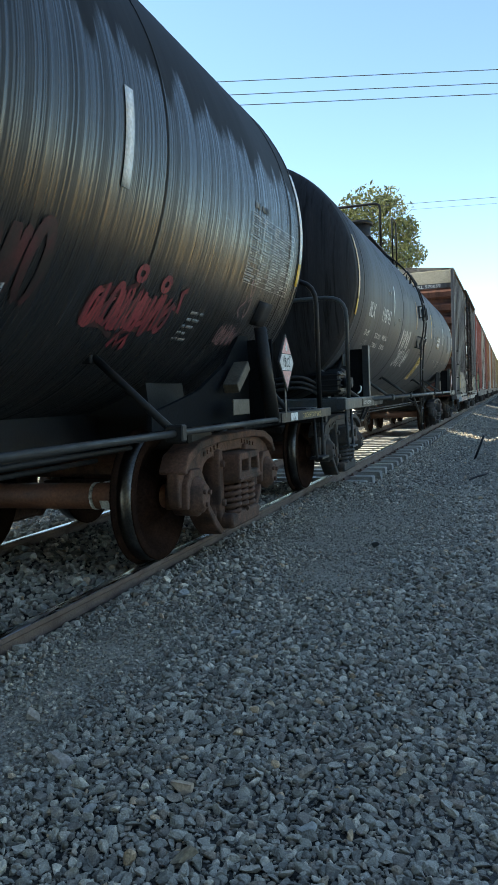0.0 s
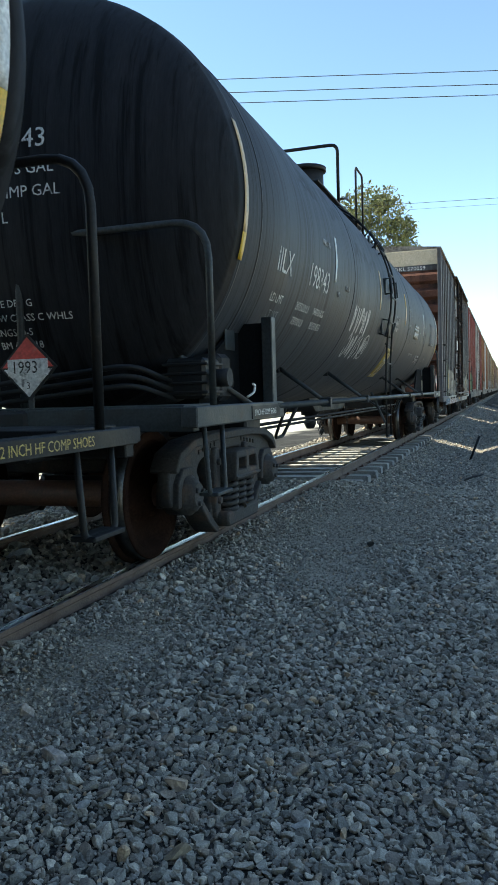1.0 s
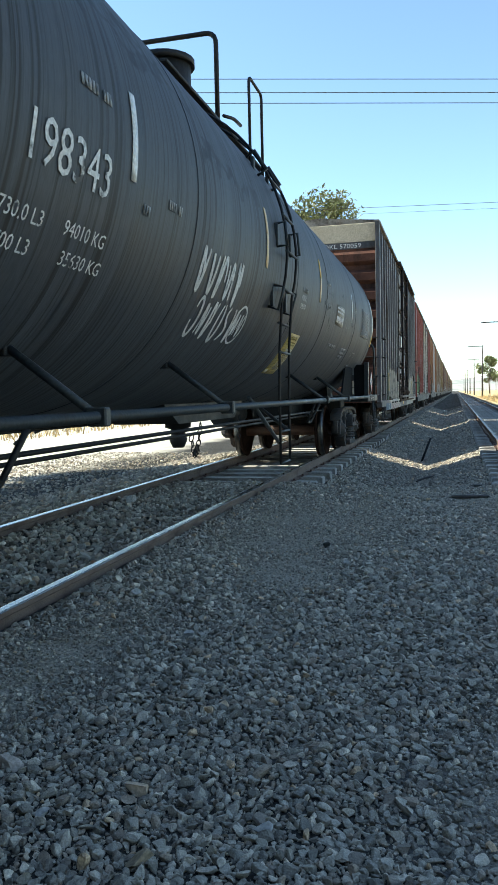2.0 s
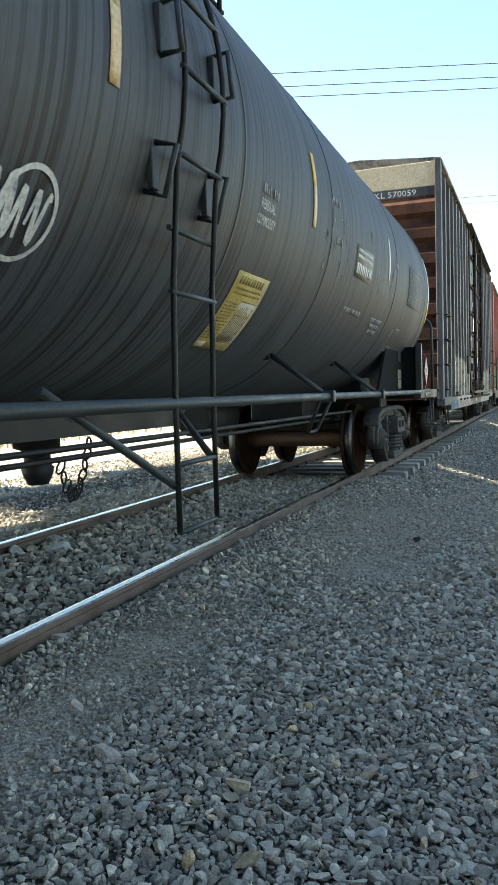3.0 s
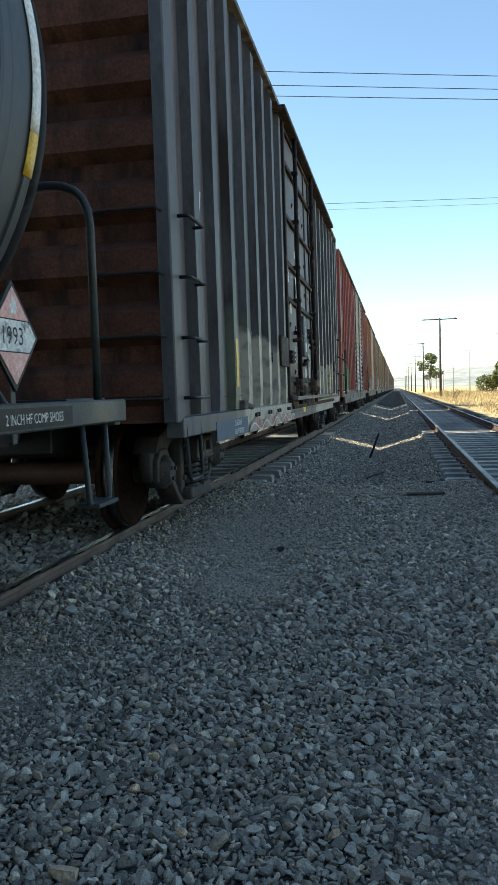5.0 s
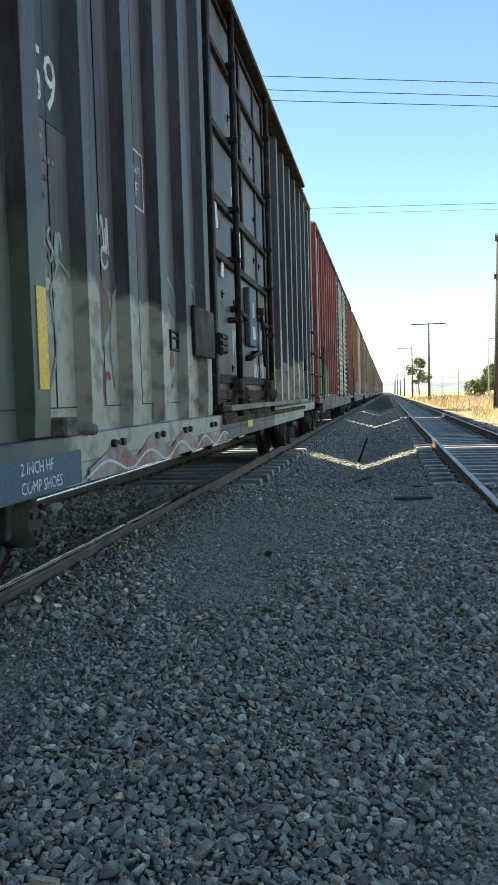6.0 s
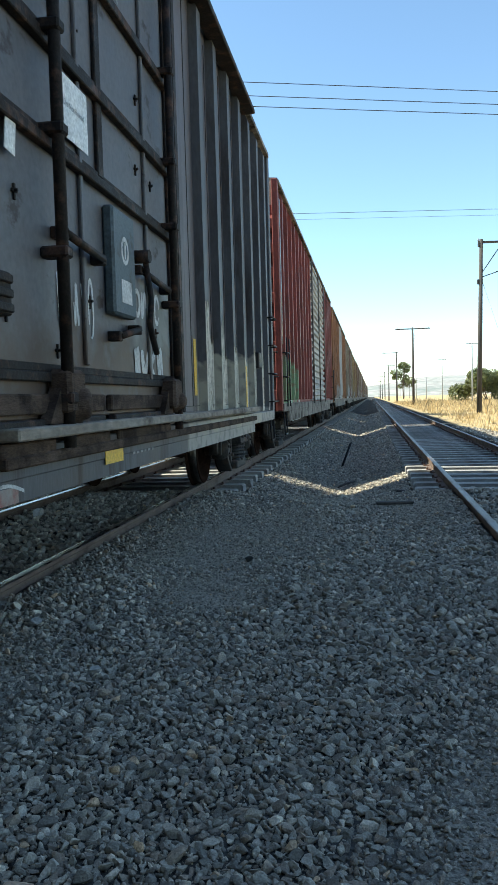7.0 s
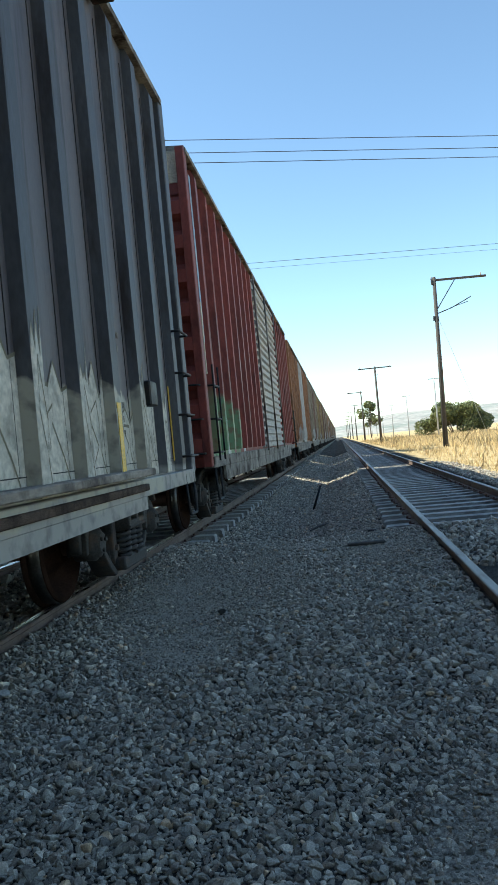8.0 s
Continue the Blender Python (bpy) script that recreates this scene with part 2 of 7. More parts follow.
def stone_hues(m):
    """Each loose stone takes its own grey, blue-green, violet-brown or pale hue."""
    n, k = m.node_tree.nodes, m.node_tree.links
    bsdf = n["Principled BSDF"]
    old = bsdf.inputs["Base Color"].links[0].from_socket
    geo = n.new("ShaderNodeNewGeometry")
    rp = n.new("ShaderNodeValToRGB")
    rp.color_ramp.interpolation = 'CONSTANT'
    stops = ((0.0, (0.46, 0.48, 0.50)), (0.2, (0.86, 0.89, 0.91)), (0.42, (0.55, 0.54, 0.55)), (0.58, (0.74, 0.77, 0.79)), (0.72, (0.96, 0.97, 0.97)), (0.84, (0.74, 0.69, 0.66)), (0.93, (1.35, 1.35, 1.32)), (0.985, (1.2, 1.0, 0.8)))
    rp.color_ramp.elements[0].color = (*stops[0][1], 1)
    rp.color_ramp.elements[1].position = stops[1][0]
    rp.color_ramp.elements[1].color = (*stops[1][1], 1)
    for p, c in stops[2:]:
        rp.color_ramp.elements.new(p).color = (*c, 1)
    k.new(geo.outputs["Random Per Island"], rp.inputs[0])
    mx = n.new("ShaderNodeMix")
    mx.data_type, mx.blend_type = 'RGBA', 'MULTIPLY'
    mx.inputs["Factor"].default_value = 1
    k.new(old, mx.inputs["A"])
    k.new(rp.outputs[0], mx.inputs["B"])
    k.new(mx.outputs["Result"], bsdf.inputs["Base Color"])


stone_hues(M["stone"])
# Bed coloured near black: the shade between loose stones is put into it.
M["shaded_ballast_bed"] = surface("shaded_ballast_bed", (0.034, 0.032, 0.029), (0.068, 0.064, 0.058), rough=(0.85, 0.97), scale=1.1, fine=55, bump=1.0, depth=0.03, speck=0.55, spec=0.1,
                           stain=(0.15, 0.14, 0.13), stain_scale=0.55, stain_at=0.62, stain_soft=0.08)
M["dry_grass"] = surface("dry_grass", (0.46, 0.32, 0.15), (0.66, 0.50, 0.26), rough=(0.8, 0.95), scale=3, fine=40, bump=0.2, per_piece=0.3, island=True)
M["weed"] = surface("weed", (0.22, 0.17, 0.09), (0.34, 0.26, 0.14), rough=(0.8, 0.95), scale=3, fine=40, per_piece=0.3, island=True)
M["leaf"] = surface("leaf", (0.09, 0.105, 0.03), (0.18, 0.18, 0.06), rough=(0.5, 0.75), scale=2, fine=20, per_piece=0.45, island=True)
M["bark"] = surface("bark", (0.09, 0.07, 0.055), (0.18, 0.145, 0.115), rough=(0.85, 0.95), scale=5, fine=40, bump=0.6, stretch=(1, 1, 0.25))
M["pole_wood"] = surface("pole_wood", (0.045, 0.039, 0.035), (0.10, 0.086, 0.074), rough=(0.8, 0.95), scale=6, fine=50, bump=0.3, stretch=(1, 1, 0.15))
M["pole_grey"] = surface("pole_grey", (0.3, 0.3, 0.29), (0.42, 0.41, 0.4), rough=(0.7, 0.9), scale=3)
M["wire"] = surface("wire", (0.02, 0.02, 0.02), (0.04, 0.04, 0.04), rough=(0.5, 0.7), bump=0)
M["white_tape"] = surface("white_tape", (0.62, 0.62, 0.6), (0.8, 0.8, 0.78), rough=(0.35, 0.5), scale=9, stain=(0.35, 0.33, 0.3), stain_scale=8, stain_at=0.66)
M["yellow_tape"] = surface("yellow_tape", (0.6, 0.36, 0.03), (0.75, 0.47, 0.05), rough=(0.4, 0.55), scale=9, stain=(0.3, 0.2, 0.08), stain_scale=8, stain_at=0.66)
# Pale orange: the warm reflection on white tape is put into its colour.
M["warm_sheen_tape"] = surface("warm_sheen_tape", (0.56, 0.39, 0.20), (0.70, 0.52, 0.31), rough=(0.4, 0.55), scale=7)
M["decal_white"] = surface("decal_white", (0.55, 0.56, 0.56), (0.75, 0.75, 0.73), rough=(0.6, 0.8), scale=7, stain=(0.07, 0.075, 0.08), stain_scale=9, stain_at=0.6, stain_soft=0.05)
M["decal_dim"] = surface("decal_dim", (0.17, 0.18, 0.185), (0.32, 0.325, 0.32), rough=(0.6, 0.8), scale=7, stain=(0.07, 0.075, 0.08), stain_scale=9, stain_at=0.56, stain_soft=0.05)
M["panel_grey"] = surface("panel_grey", (0.125, 0.135, 0.143), (0.18, 0.19, 0.197), rough=(0.6, 0.8), scale=5, stain=(0.08, 0.088, 0.097), stain_scale=3, stain_at=0.58, stain_stretch=(0.5, 8, 0.5))
M["decal_black"] = surface("decal_black", (0.012, 0.012, 0.012), (0.03, 0.03, 0.03), rough=(0.6, 0.8))
M["decal_red"] = surface("decal_red", (0.5, 0.05, 0.04), (0.62, 0.09, 0.07), rough=(0.5, 0.7), stain=(0.55, 0.3, 0.27), stain_scale=6, stain_at=0.62)
M["decal_pink"] = surface("decal_pink", (0.62, 0.3, 0.27), (0.7, 0.42, 0.38), rough=(0.5, 0.7))
M["spray_red"] = surface("spray_red", (0.17, 0.018, 0.03), (0.27, 0.045, 0.055), rough=(0.5, 0.7), stain=(0.03, 0.02, 0.022), stain_scale=7, stain_at=0.55, stain_stretch=(0.6, 6, 0.6))
M["spray_mauve"] = surface("spray_mauve", (0.20, 0.11, 0.12), (0.32, 0.20, 0.20), rough=(0.5, 0.7), scale=6)
M["spray_haze"] = surface("spray_haze", (0.030, 0.010, 0.012), (0.085, 0.014, 0.018), rough=(0.55, 0.7), scale=5, stain=(0.010, 0.009, 0.010), stain_scale=3.5, stain_at=0.52, stain_soft=0.12, stain_stretch=(1, 2, 1))
M["spray_white"] = surface("spray_white", (0.42, 0.43, 0.43), (0.62, 0.62, 0.61), rough=(0.5, 0.7), stain=(0.08, 0.085, 0.09), stain_scale=6, stain_at=0.62)
M["plate_tan"] = surface("plate_tan", (0.15, 0.132, 0.10), (0.22, 0.195, 0.15), rough=(0.5, 0.7), scale=6, stain=(0.11, 0.09, 0.065), stain_scale=6, stain_at=0.6)
M["label_yellow"] = surface("label_yellow", (0.42, 0.31, 0.08), (0.52, 0.4, 0.14), rough=(0.5, 0.7), scale=5, stain=(0.3, 0.26, 0.17), stain_scale=4, stain_at=0.58)
M["print_olive"] = surface("print_olive", (0.19, 0.14, 0.03), (0.26, 0.19, 0.05), rough=(0.6, 0.8), scale=8)
M["plate_dull"] = surface("plate_dull", (0.075, 0.066, 0.048), (0.115, 0.10, 0.075), rough=(0.55, 0.75), scale=6, stain=(0.05, 0.042, 0.03), stain_scale=6, stain_at=0.6)
M["field_pale"] = surface("field_pale", (0.42, 0.38, 0.30), (0.52, 0.47, 0.40), rough=(0.6, 0.8), scale=8)
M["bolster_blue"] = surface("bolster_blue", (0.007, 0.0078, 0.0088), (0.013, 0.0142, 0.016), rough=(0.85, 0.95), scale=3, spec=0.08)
M["box_blue"] = surface("box_blue", (0.062, 0.063, 0.070), (0.104, 0.107, 0.118), rough=(0.5, 0.64), scale=1.2, fine=30, bump=0.06, stretch=(1, 3, 0.5),
                        stain=(0.03, 0.021, 0.018), stain_scale=1.6, stain_at=0.60, stain_stretch=(1, 4, 0.35), speck=0.15, spec=0.33)
M["box_sheet"] = surface("box_sheet", (0.082, 0.070, 0.075), (0.130, 0.112, 0.120), rough=(0.48, 0.62), scale=1.2, fine=30, bump=0.06, stretch=(1, 3, 0.5),
                         stain=(0.026, 0.018, 0.016), stain_scale=1.6, stain_at=0.6, stain_stretch=(1, 4, 0.35), speck=0.15, spec=0.5)
for bm_name in ("box_blue", "box_sheet"):
    over = M[bm_name]
    painted_band(over, 0.3, 1.70, (0.10, 0.115, 0.09), edge_noise=1.9, wobble=0.8, y_range=(-5.7, -4.9), soft=0.1)
    painted_band(over, 0.3, 1.60, (0.38, 0.35, 0.295), edge_noise=2.4, wobble=0.6, y_range=(-5.3, -1.9), soft=0.07)
    painted_band(over, 0.3, 0.90, (0.30, 0.29, 0.27), edge_noise=3.0, wobble=0.15, y_range=(1.55, 7.4), soft=0.05)
    painted_band(over, 0.8, 1.50, (0.38, 0.355, 0.29), edge_noise=2.6, wobble=0.8, y_range=(2.35, 5.9), soft=0.05)
M["box_door"] = surface("box_door", (0.078, 0.076, 0.083), (0.130, 0.127, 0.136), rough=(0.5, 0.65), scale=1.4, fine=30, bump=0.06,
                        stain=(0.030, 0.018, 0.014), stain_scale=3.2, stain_at=0.63, stain_soft=0.03, stain_stretch=(1, 0.8, 1.1), speck=0.15, spec=0.45)
painted_band(M["box_door"], 1.35, 1.75, (0.20, 0.205, 0.19), edge_noise=2.6, wobble=1.2, y_range=(0.25, 1.3), soft=0.1)
painted_band(M["box_door"], 0.7, 1.36, (0.085, 0.058, 0.045), edge_noise=3.5, wobble=0.9, y_range=(-1.9, 1.5), soft=0.2)
M["door_iron"] = surface("door_iron", (0.010, 0.009, 0.009), (0.026, 0.021, 0.019), rough=(0.6, 0.85), scale=5, bump=0.3, stain=(0.11, 0.06, 0.042), stain_scale=6, stain_at=0.6, spec=0.25)
M["door_rust"] = surface("door_rust", (0.045, 0.032, 0.026), (0.13, 0.095, 0.075), rough=(0.7, 0.9), scale=4, bump=0.4, stretch=(1, 0.5, 3), stain=(0.025, 0.018, 0.015), stain_scale=4, stain_at=0.55, spec=0.06)
M["box_end"] = surface("box_end", (0.062, 0.029, 0.022), (0.135, 0.065, 0.047), rough=(0.6, 0.85), scale=1.5, stain=(0.03, 0.02, 0.018), stain_scale=1.5, stain_at=0.55, stain_stretch=(2, 1, 0.4), spec=0.08)
M["box_beige"] = surface("box_beige", (0.44, 0.37, 0.27), (0.56, 0.48, 0.36), rough=(0.6, 0.8), scale=1.5, stain=(0.32, 0.28, 0.22), stain_scale=2.5, stain_at=0.62)
M["sill_grey"] = surface("sill_grey", (0.16, 0.145, 0.125), (0.36, 0.33, 0.29), rough=(0.7, 0.9), scale=2, fine=40, bump=0.2, stain=(0.04, 0.03, 0.026), stain_scale=2.2, stain_at=0.55, spec=0.08)


M["crank_blue"] = surface("crank_blue", (0.05, 0.075, 0.09), (0.09, 0.12, 0.14), rough=(0.55, 0.7), scale=5, stain=(0.03, 0.024, 0.02), stain_scale=6, stain_at=0.62)
M["patch_blue"] = surface("patch_blue", (0.035, 0.075, 0.13), (0.06, 0.11, 0.17), rough=(0.6, 0.75), scale=3, stain=(0.2, 0.2, 0.19), stain_scale=4, stain_at=0.68)
M["track_pale"] = surface("track_pale", (0.16, 0.13, 0.105), (0.32, 0.28, 0.23), rough=(0.7, 0.9), scale=4, fine=40, bump=0.3, stretch=(1, 0.3, 1), stain=(0.07, 0.05, 0.04), stain_scale=3, stain_at=0.58)
M["spray_teal"] = surface("spray_teal", (0.20, 0.26, 0.24), (0.3, 0.35, 0.33), rough=(0.5, 0.7), stain=(0.3, 0.3, 0.27), stain_scale=6, stain_at=0.5)
M["spray_rose"] = surface("spray_rose", (0.20, 0.055, 0.05), (0.29, 0.11, 0.10), rough=(0.5, 0.7), stain=(0.3, 0.28, 0.25), stain_scale=4, stain_at=0.52)


M["spray_green"] = surface("spray_green", (0.08, 0.22, 0.06), (0.20, 0.36, 0.16), rough=(0.5, 0.7), stain=(0.03, 0.05, 0.03), stain_scale=3, stain_at=0.6, stain_stretch=(1, 3, 0.5))
M["spray_sky"] = surface("spray_sky", (0.20, 0.32, 0.42), (0.4, 0.48, 0.54), rough=(0.5, 0.7), stain=(0.08, 0.1, 0.13), stain_scale=3, stain_at=0.6, stain_stretch=(1, 3, 0.5))


M["spray_pale"] = surface("spray_pale", (0.42, 0.395, 0.33), (0.58, 0.54, 0.46), rough=(0.55, 0.75), scale=2.5, fine=25, stain=(0.17, 0.16, 0.135), stain_scale=3, stain_at=0.6)
M["spray_slate"] = surface("spray_slate", (0.10, 0.10, 0.10), (0.16, 0.155, 0.15), rough=(0.5, 0.7), scale=4, stain=(0.24, 0.23, 0.20), stain_scale=5, stain_at=0.66)
M["spray_umber"] = surface("spray_umber", (0.10, 0.085, 0.05), (0.17, 0.15, 0.10), rough=(0.55, 0.75), scale=3)


def car_paint(name, a, b, over=None):
    m = surface(name, a, b, rough=(0.5, 0.75), scale=1.0, fine=30, bump=0.06, stretch=(1, 3, 0.5),
                stain=tuple(c * 0.35 for c in a), stain_scale=1.4, stain_at=0.6, stain_stretch=(1, 3, 0.5), speck=0.15, spec=0.4)
    if over:
        painted_band(m, 0.8, over[0], over[1], edge_noise=1.4, wobble=0.9, y_range=over[2])
    return m


M["box_red"] = car_paint("box_red", (0.16, 0.034, 0.027), (0.26, 0.062, 0.050), (1.6, (0.16, 0.26, 0.14), (-8.2, -5.3)))
M["box_white"] = car_paint("box_white", (0.30, 0.29, 0.27), (0.46, 0.45, 0.42))
M["box_orange"] = car_paint("box_orange", (0.20, 0.082, 0.03), (0.30, 0.13, 0.055), (1.5, (0.3, 0.28, 0.25), (-5, 3)))
M["box_brown"] = car_paint("box_brown", (0.09, 0.04, 0.028), (0.15, 0.07, 0.045))
M["box_tan"] = car_paint("box_tan", (0.18, 0.14, 0.095), (0.27, 0.22, 0.16), (1.7, (0.4, 0.39, 0.37), (-6, 4)))
M["box_yellow"] = car_paint("box_yellow", (0.21, 0.14, 0.055), (0.30, 0.21, 0.09), (1.4, (0.25, 0.25, 0.24), (-6, 1)))


# ---------------------------------------------------------------- mesh helpers
def box(bm, x0, x1, y0, y1, z0, z1, bevel=0.0):
    r = bmesh.ops.create_cube(bm, size=1.0)
    for v in r["verts"]:
        v.co = Vector((x0 + (v.co.x + 0.5) * (x1 - x0), y0 + (v.co.y + 0.5) * (y1 - y0), z0 + (v.co.z + 0.5) * (z1 - z0)))
    if bevel:
        edges = list({e for v in r["verts"] for e in v.link_edges})
        bmesh.ops.bevel(bm, geom=edges, offset=bevel, segments=1, affect='EDGES')


def rod(bm, p, q, r, seg=8, r2=None, caps=True):
    p, q = Vector(p), Vector(q)
    d = q - p
    a = d.orthogonal().normalized()
    b = d.normalized().cross(a)
    rings = []
    for c, rr in ((p, r), (q, r if r2 is None else r2)):
        rings.append([bm.verts.new(c + rr * (math.cos(2 * math.pi * i / seg) * a + math.sin(2 * math.pi * i / seg) * b)) for i in range(seg)])
    for i in range(seg):
        f = bm.faces.new((rings[0][i], rings[0][(i + 1) % seg], rings[1][(i + 1) % seg], rings[1][i]))
        f.smooth = True
    if caps:
        bm.faces.new(rings[0][::-1])
        bm.faces.new(rings[1])


def tube(bm, pts, r, seg=8, closed=False):
    pts = [Vector(p) for p in pts]
    rings, n = [], len(pts)
    a = None
    for i, p in enumerate(pts):
        d = pts[min(i + 1, n - 1)] - pts[max(i - 1, 0)]
        d.normalize()
        a = d.orthogonal().normalized() if a is None else (a - a.dot(d) * d).normalized()
        b = d.cross(a)
        rings.append([bm.verts.new(p + r * (math.cos(2 * math.pi * j / seg) * a + math.sin(2 * math.pi * j / seg) * b)) for j in range(seg)])
    for i in range(n - 1):
        for j in range(seg):
            f = bm.faces.new((rings[i][j], rings[i][(j + 1) % seg], rings[i + 1][(j + 1) % seg], rings[i + 1][j]))
            f.smooth = True
    bm.faces.new(rings[0][::-1])
    bm.faces.new(rings[-1])


def rounded(pts, r, n=5):
    """A polyline with its inner corners rounded."""
    pts = [Vector(p) for p in pts]
    out = [pts[0]]
    for i in range(1, len(pts) - 1):
        u, w = (pts[i - 1] - pts[i]).normalized(), (pts[i + 1] - pts[i]).normalized()
        a, b = pts[i] + u * r, pts[i] + w * r
        for k in range(n + 1):
            s = k / n
            out.append(a * (1 - s) ** 2 + 2 * pts[i] * s * (1 - s) + b * s * s)
    return out + [pts[-1]]


def slab(bm, pts, x0, x1):
    """A polygon given in (y, z), thick from x0 to x1."""
    a = [bm.verts.new((x0, y, z)) for y, z in pts]
    b = [bm.verts.new((x1, y, z)) for y, z in pts]
    n = len(pts)
    bm.faces.new(a)
    bm.faces.new(b[::-1])
    for i in range(n):
        bm.faces.new((a[i], b[i], b[(i + 1) % n], a[(i + 1) % n]))


def slab_xy(bm, pts, y0, y1):
    """A polygon given in (x, z), thick from y0 to y1."""
    a = [bm.verts.new((x, y0, z)) for x, z in pts]
    b = [bm.verts.new((x, y1, z)) for x, z in pts]
    n = len(pts)
    bm.faces.new(a)
    bm.faces.new(b[::-1])
    for i in range(n):
        bm.faces.new((a[i], b[i], b[(i + 1) % n], a[(i + 1) % n]))


def lathe(bm, profile, seg=24, axis='x', centre=(0, 0, 0), smooth=True, caps=True):
    """A profile of (along, radius) turned round an axis through centre."""
    c = Vector(centre)
    rings = []
    for s, r in profile:
        ring = []
        for i in range(seg):
            t = 2 * math.pi * i / seg
            u, w = r * math.cos(t), r * math.sin(t)
            ring.append(bm.verts.new(c + (Vector((s, u, w)) if axis == 'x' else Vector((u, s, w)) if axis == 'y' else Vector((u, w, s)))))
        rings.append(ring)
    for a, b in zip(rings, rings[1:]):
        for i in range(seg):
            f = bm.faces.new((a[i], a[(i + 1) % seg], b[(i + 1) % seg], b[i]))
            f.smooth = smooth
    if caps:
        bm.faces.new(rings[0][::-1])
        bm.faces.new(rings[-1])


def finish(bm, name):
    bmesh.ops.recalc_face_normals(bm, faces=bm.faces)
    me = bpy.data.meshes.new(name)
    bm.to_mesh(me)
    bm.free()
    return me


def part(name, bm, material, parent, label="", m=None):
    me = bm if isinstance(bm, bpy.types.Mesh) else finish(bm, name)
    if not me.materials:
        me.materials.append(material)
    ob = new(name, me)
    ob.parent = parent
    if m is not None:
        ob.matrix_basis = m
    if label:
        tagged(ob, label)
    return ob


def thing(name, label, category, group="", kind="", at=None):
    ob = new(name)
    ob.empty_display_size = 0.2
    if at is not None:
        ob.matrix_basis = at
    return tagged(ob, label, category, group, kind)


def solo(name, bm, material, label, category, group="", kind="", at=None):
    me = bm if isinstance(bm, bpy.types.Mesh) else finish(bm, name)
    me.materials.append(material)
    ob = new(name, me)
    if at is not None:
        ob.matrix_basis = at
    return tagged(ob, label, category, group, kind)


# ---------------------------------------------------------------- plan
XC, RAIL = -2.81, 0.12            # middle of the train's track, top of rail
GAUGE = 1.505                     # between rail-head centres
XC2 = 1.07 + GAUGE / 2            # middle of the empty track
CROSS = 7.6                       # the ballast is filled to the rails up to here


def smooth01(v):
    v = min(1.0, max(0.0, v))
    return v * v * (3 - 2 * v)


def ground_z(x, y):
    """Height of the ballast and field."""
    f = smooth01((y - CROSS + 0.9) / 1.6)
    z = 0.0
    near = (1 - f) * 0.028 * smooth01((1.5 - min(abs(x - XC), abs(x - XC2))) / 0.45)
    if XC + 1.15 < x < XC2 - 1.12:                 # drain between the tracks
        mid = -0.42
        left, right = XC + 1.15, XC2 - 1.12
        u = (x - left) / (mid - left) if x < mid else (right - x) / (right - mid)
        z = -0.34 * f * min(1.0, u) - 0.13 * f
    elif abs(x - XC) <= 1.15:
        z = -0.125 * f
    elif abs(x - XC2) <= 1.12:
        z = -0.125 * f
    elif x > XC2 + 1.12:
        z = -0.12 * smooth01((x - XC2 - 1.12) / 1.5) + 0.05 * smooth01((x - 5) / 3)
    else:
        z = -0.10 * smooth01((XC - 1.15 - x) / 1.2)
    z += near
    if abs(x) < 20 and -8 < y < 40:
        z += 0.03 * noise.noise(Vector((x * 0.9, y * 0.5, 3.1))) * (0.4 if y < 9 else 1) + 0.012 * noise.noise(Vector((x * 4, y * 4, 0)))
    return z


def fine_patch(x, y):
    """How far the ballast is packed fine and dusty there, 0 to 1."""
    p = 0.0
    for cx, cy, rx, ry, top in ((-1.05, 4.0, 0.9, 1.8, 1.0), (-1.55, -0.2, 0.32, 1.3, 0.95), (0.55, 5.6, 0.5, 1.2, 0.9), (0.45, -0.5, 0.30, 1.0, 0.95), (-0.9, 2.2, 0.5, 0.8, 0.8), (-0.2, 6.3, 0.9, 0.6, 0.8)):
        p = max(p, top * math.exp(-(((x - cx) / rx) ** 2 + ((y - cy) / ry) ** 2)))
    return min(1.0, max(0.0, p + 0.35 * noise.noise(Vector((x * 1.7, y * 1.2, 9)))))


def axis_steps(marks):
    out = []
    for a, b, step in marks:
        n = max(1, round((b - a) / step))
        out += [a + (b - a) * i / n for i in range(n)]
    return out + [marks[-1][1]]


def build_ground():
    xs = axis_steps([(-3000, -400, 400), (-400, -60, 40), (-60, -10, 4), (-10, -4.6, 0.5), (-4.6, 3.6, 0.11), (3.6, 9, 0.4), (9, 60, 4), (60, 400, 40), (400, 3000, 400)])
    ys = axis_steps([(-600, -60, 60), (-60, -6, 4), (-6, 12, 0.14), (12, 40, 0.4), (40, 140, 3), (140, 500, 20), (500, 3000, 250)])
    verts = [(x, y, ground_z(x, y)) for y in ys for x in xs]
    nx = len(xs)
    faces = [(j * nx + i, j * nx + i + 1, (j + 1) * nx + i + 1, (j + 1) * nx + i) for j in range(len(ys) - 1) for i in range(nx - 1)]
    me = bpy.data.meshes.new("ground")
    me.from_pydata(verts, [], faces)
    me.polygons.foreach_set("use_smooth", [True] * len(me.polygons))
    dust = me.attributes.new("dust", 'FLOAT', 'POINT')
    dust.data.foreach_set("value", [fine_patch(v[0], v[1]) if abs(v[0]) < 4 and -6 < v[1] < 9 else 0.0 for v in verts])
    return me


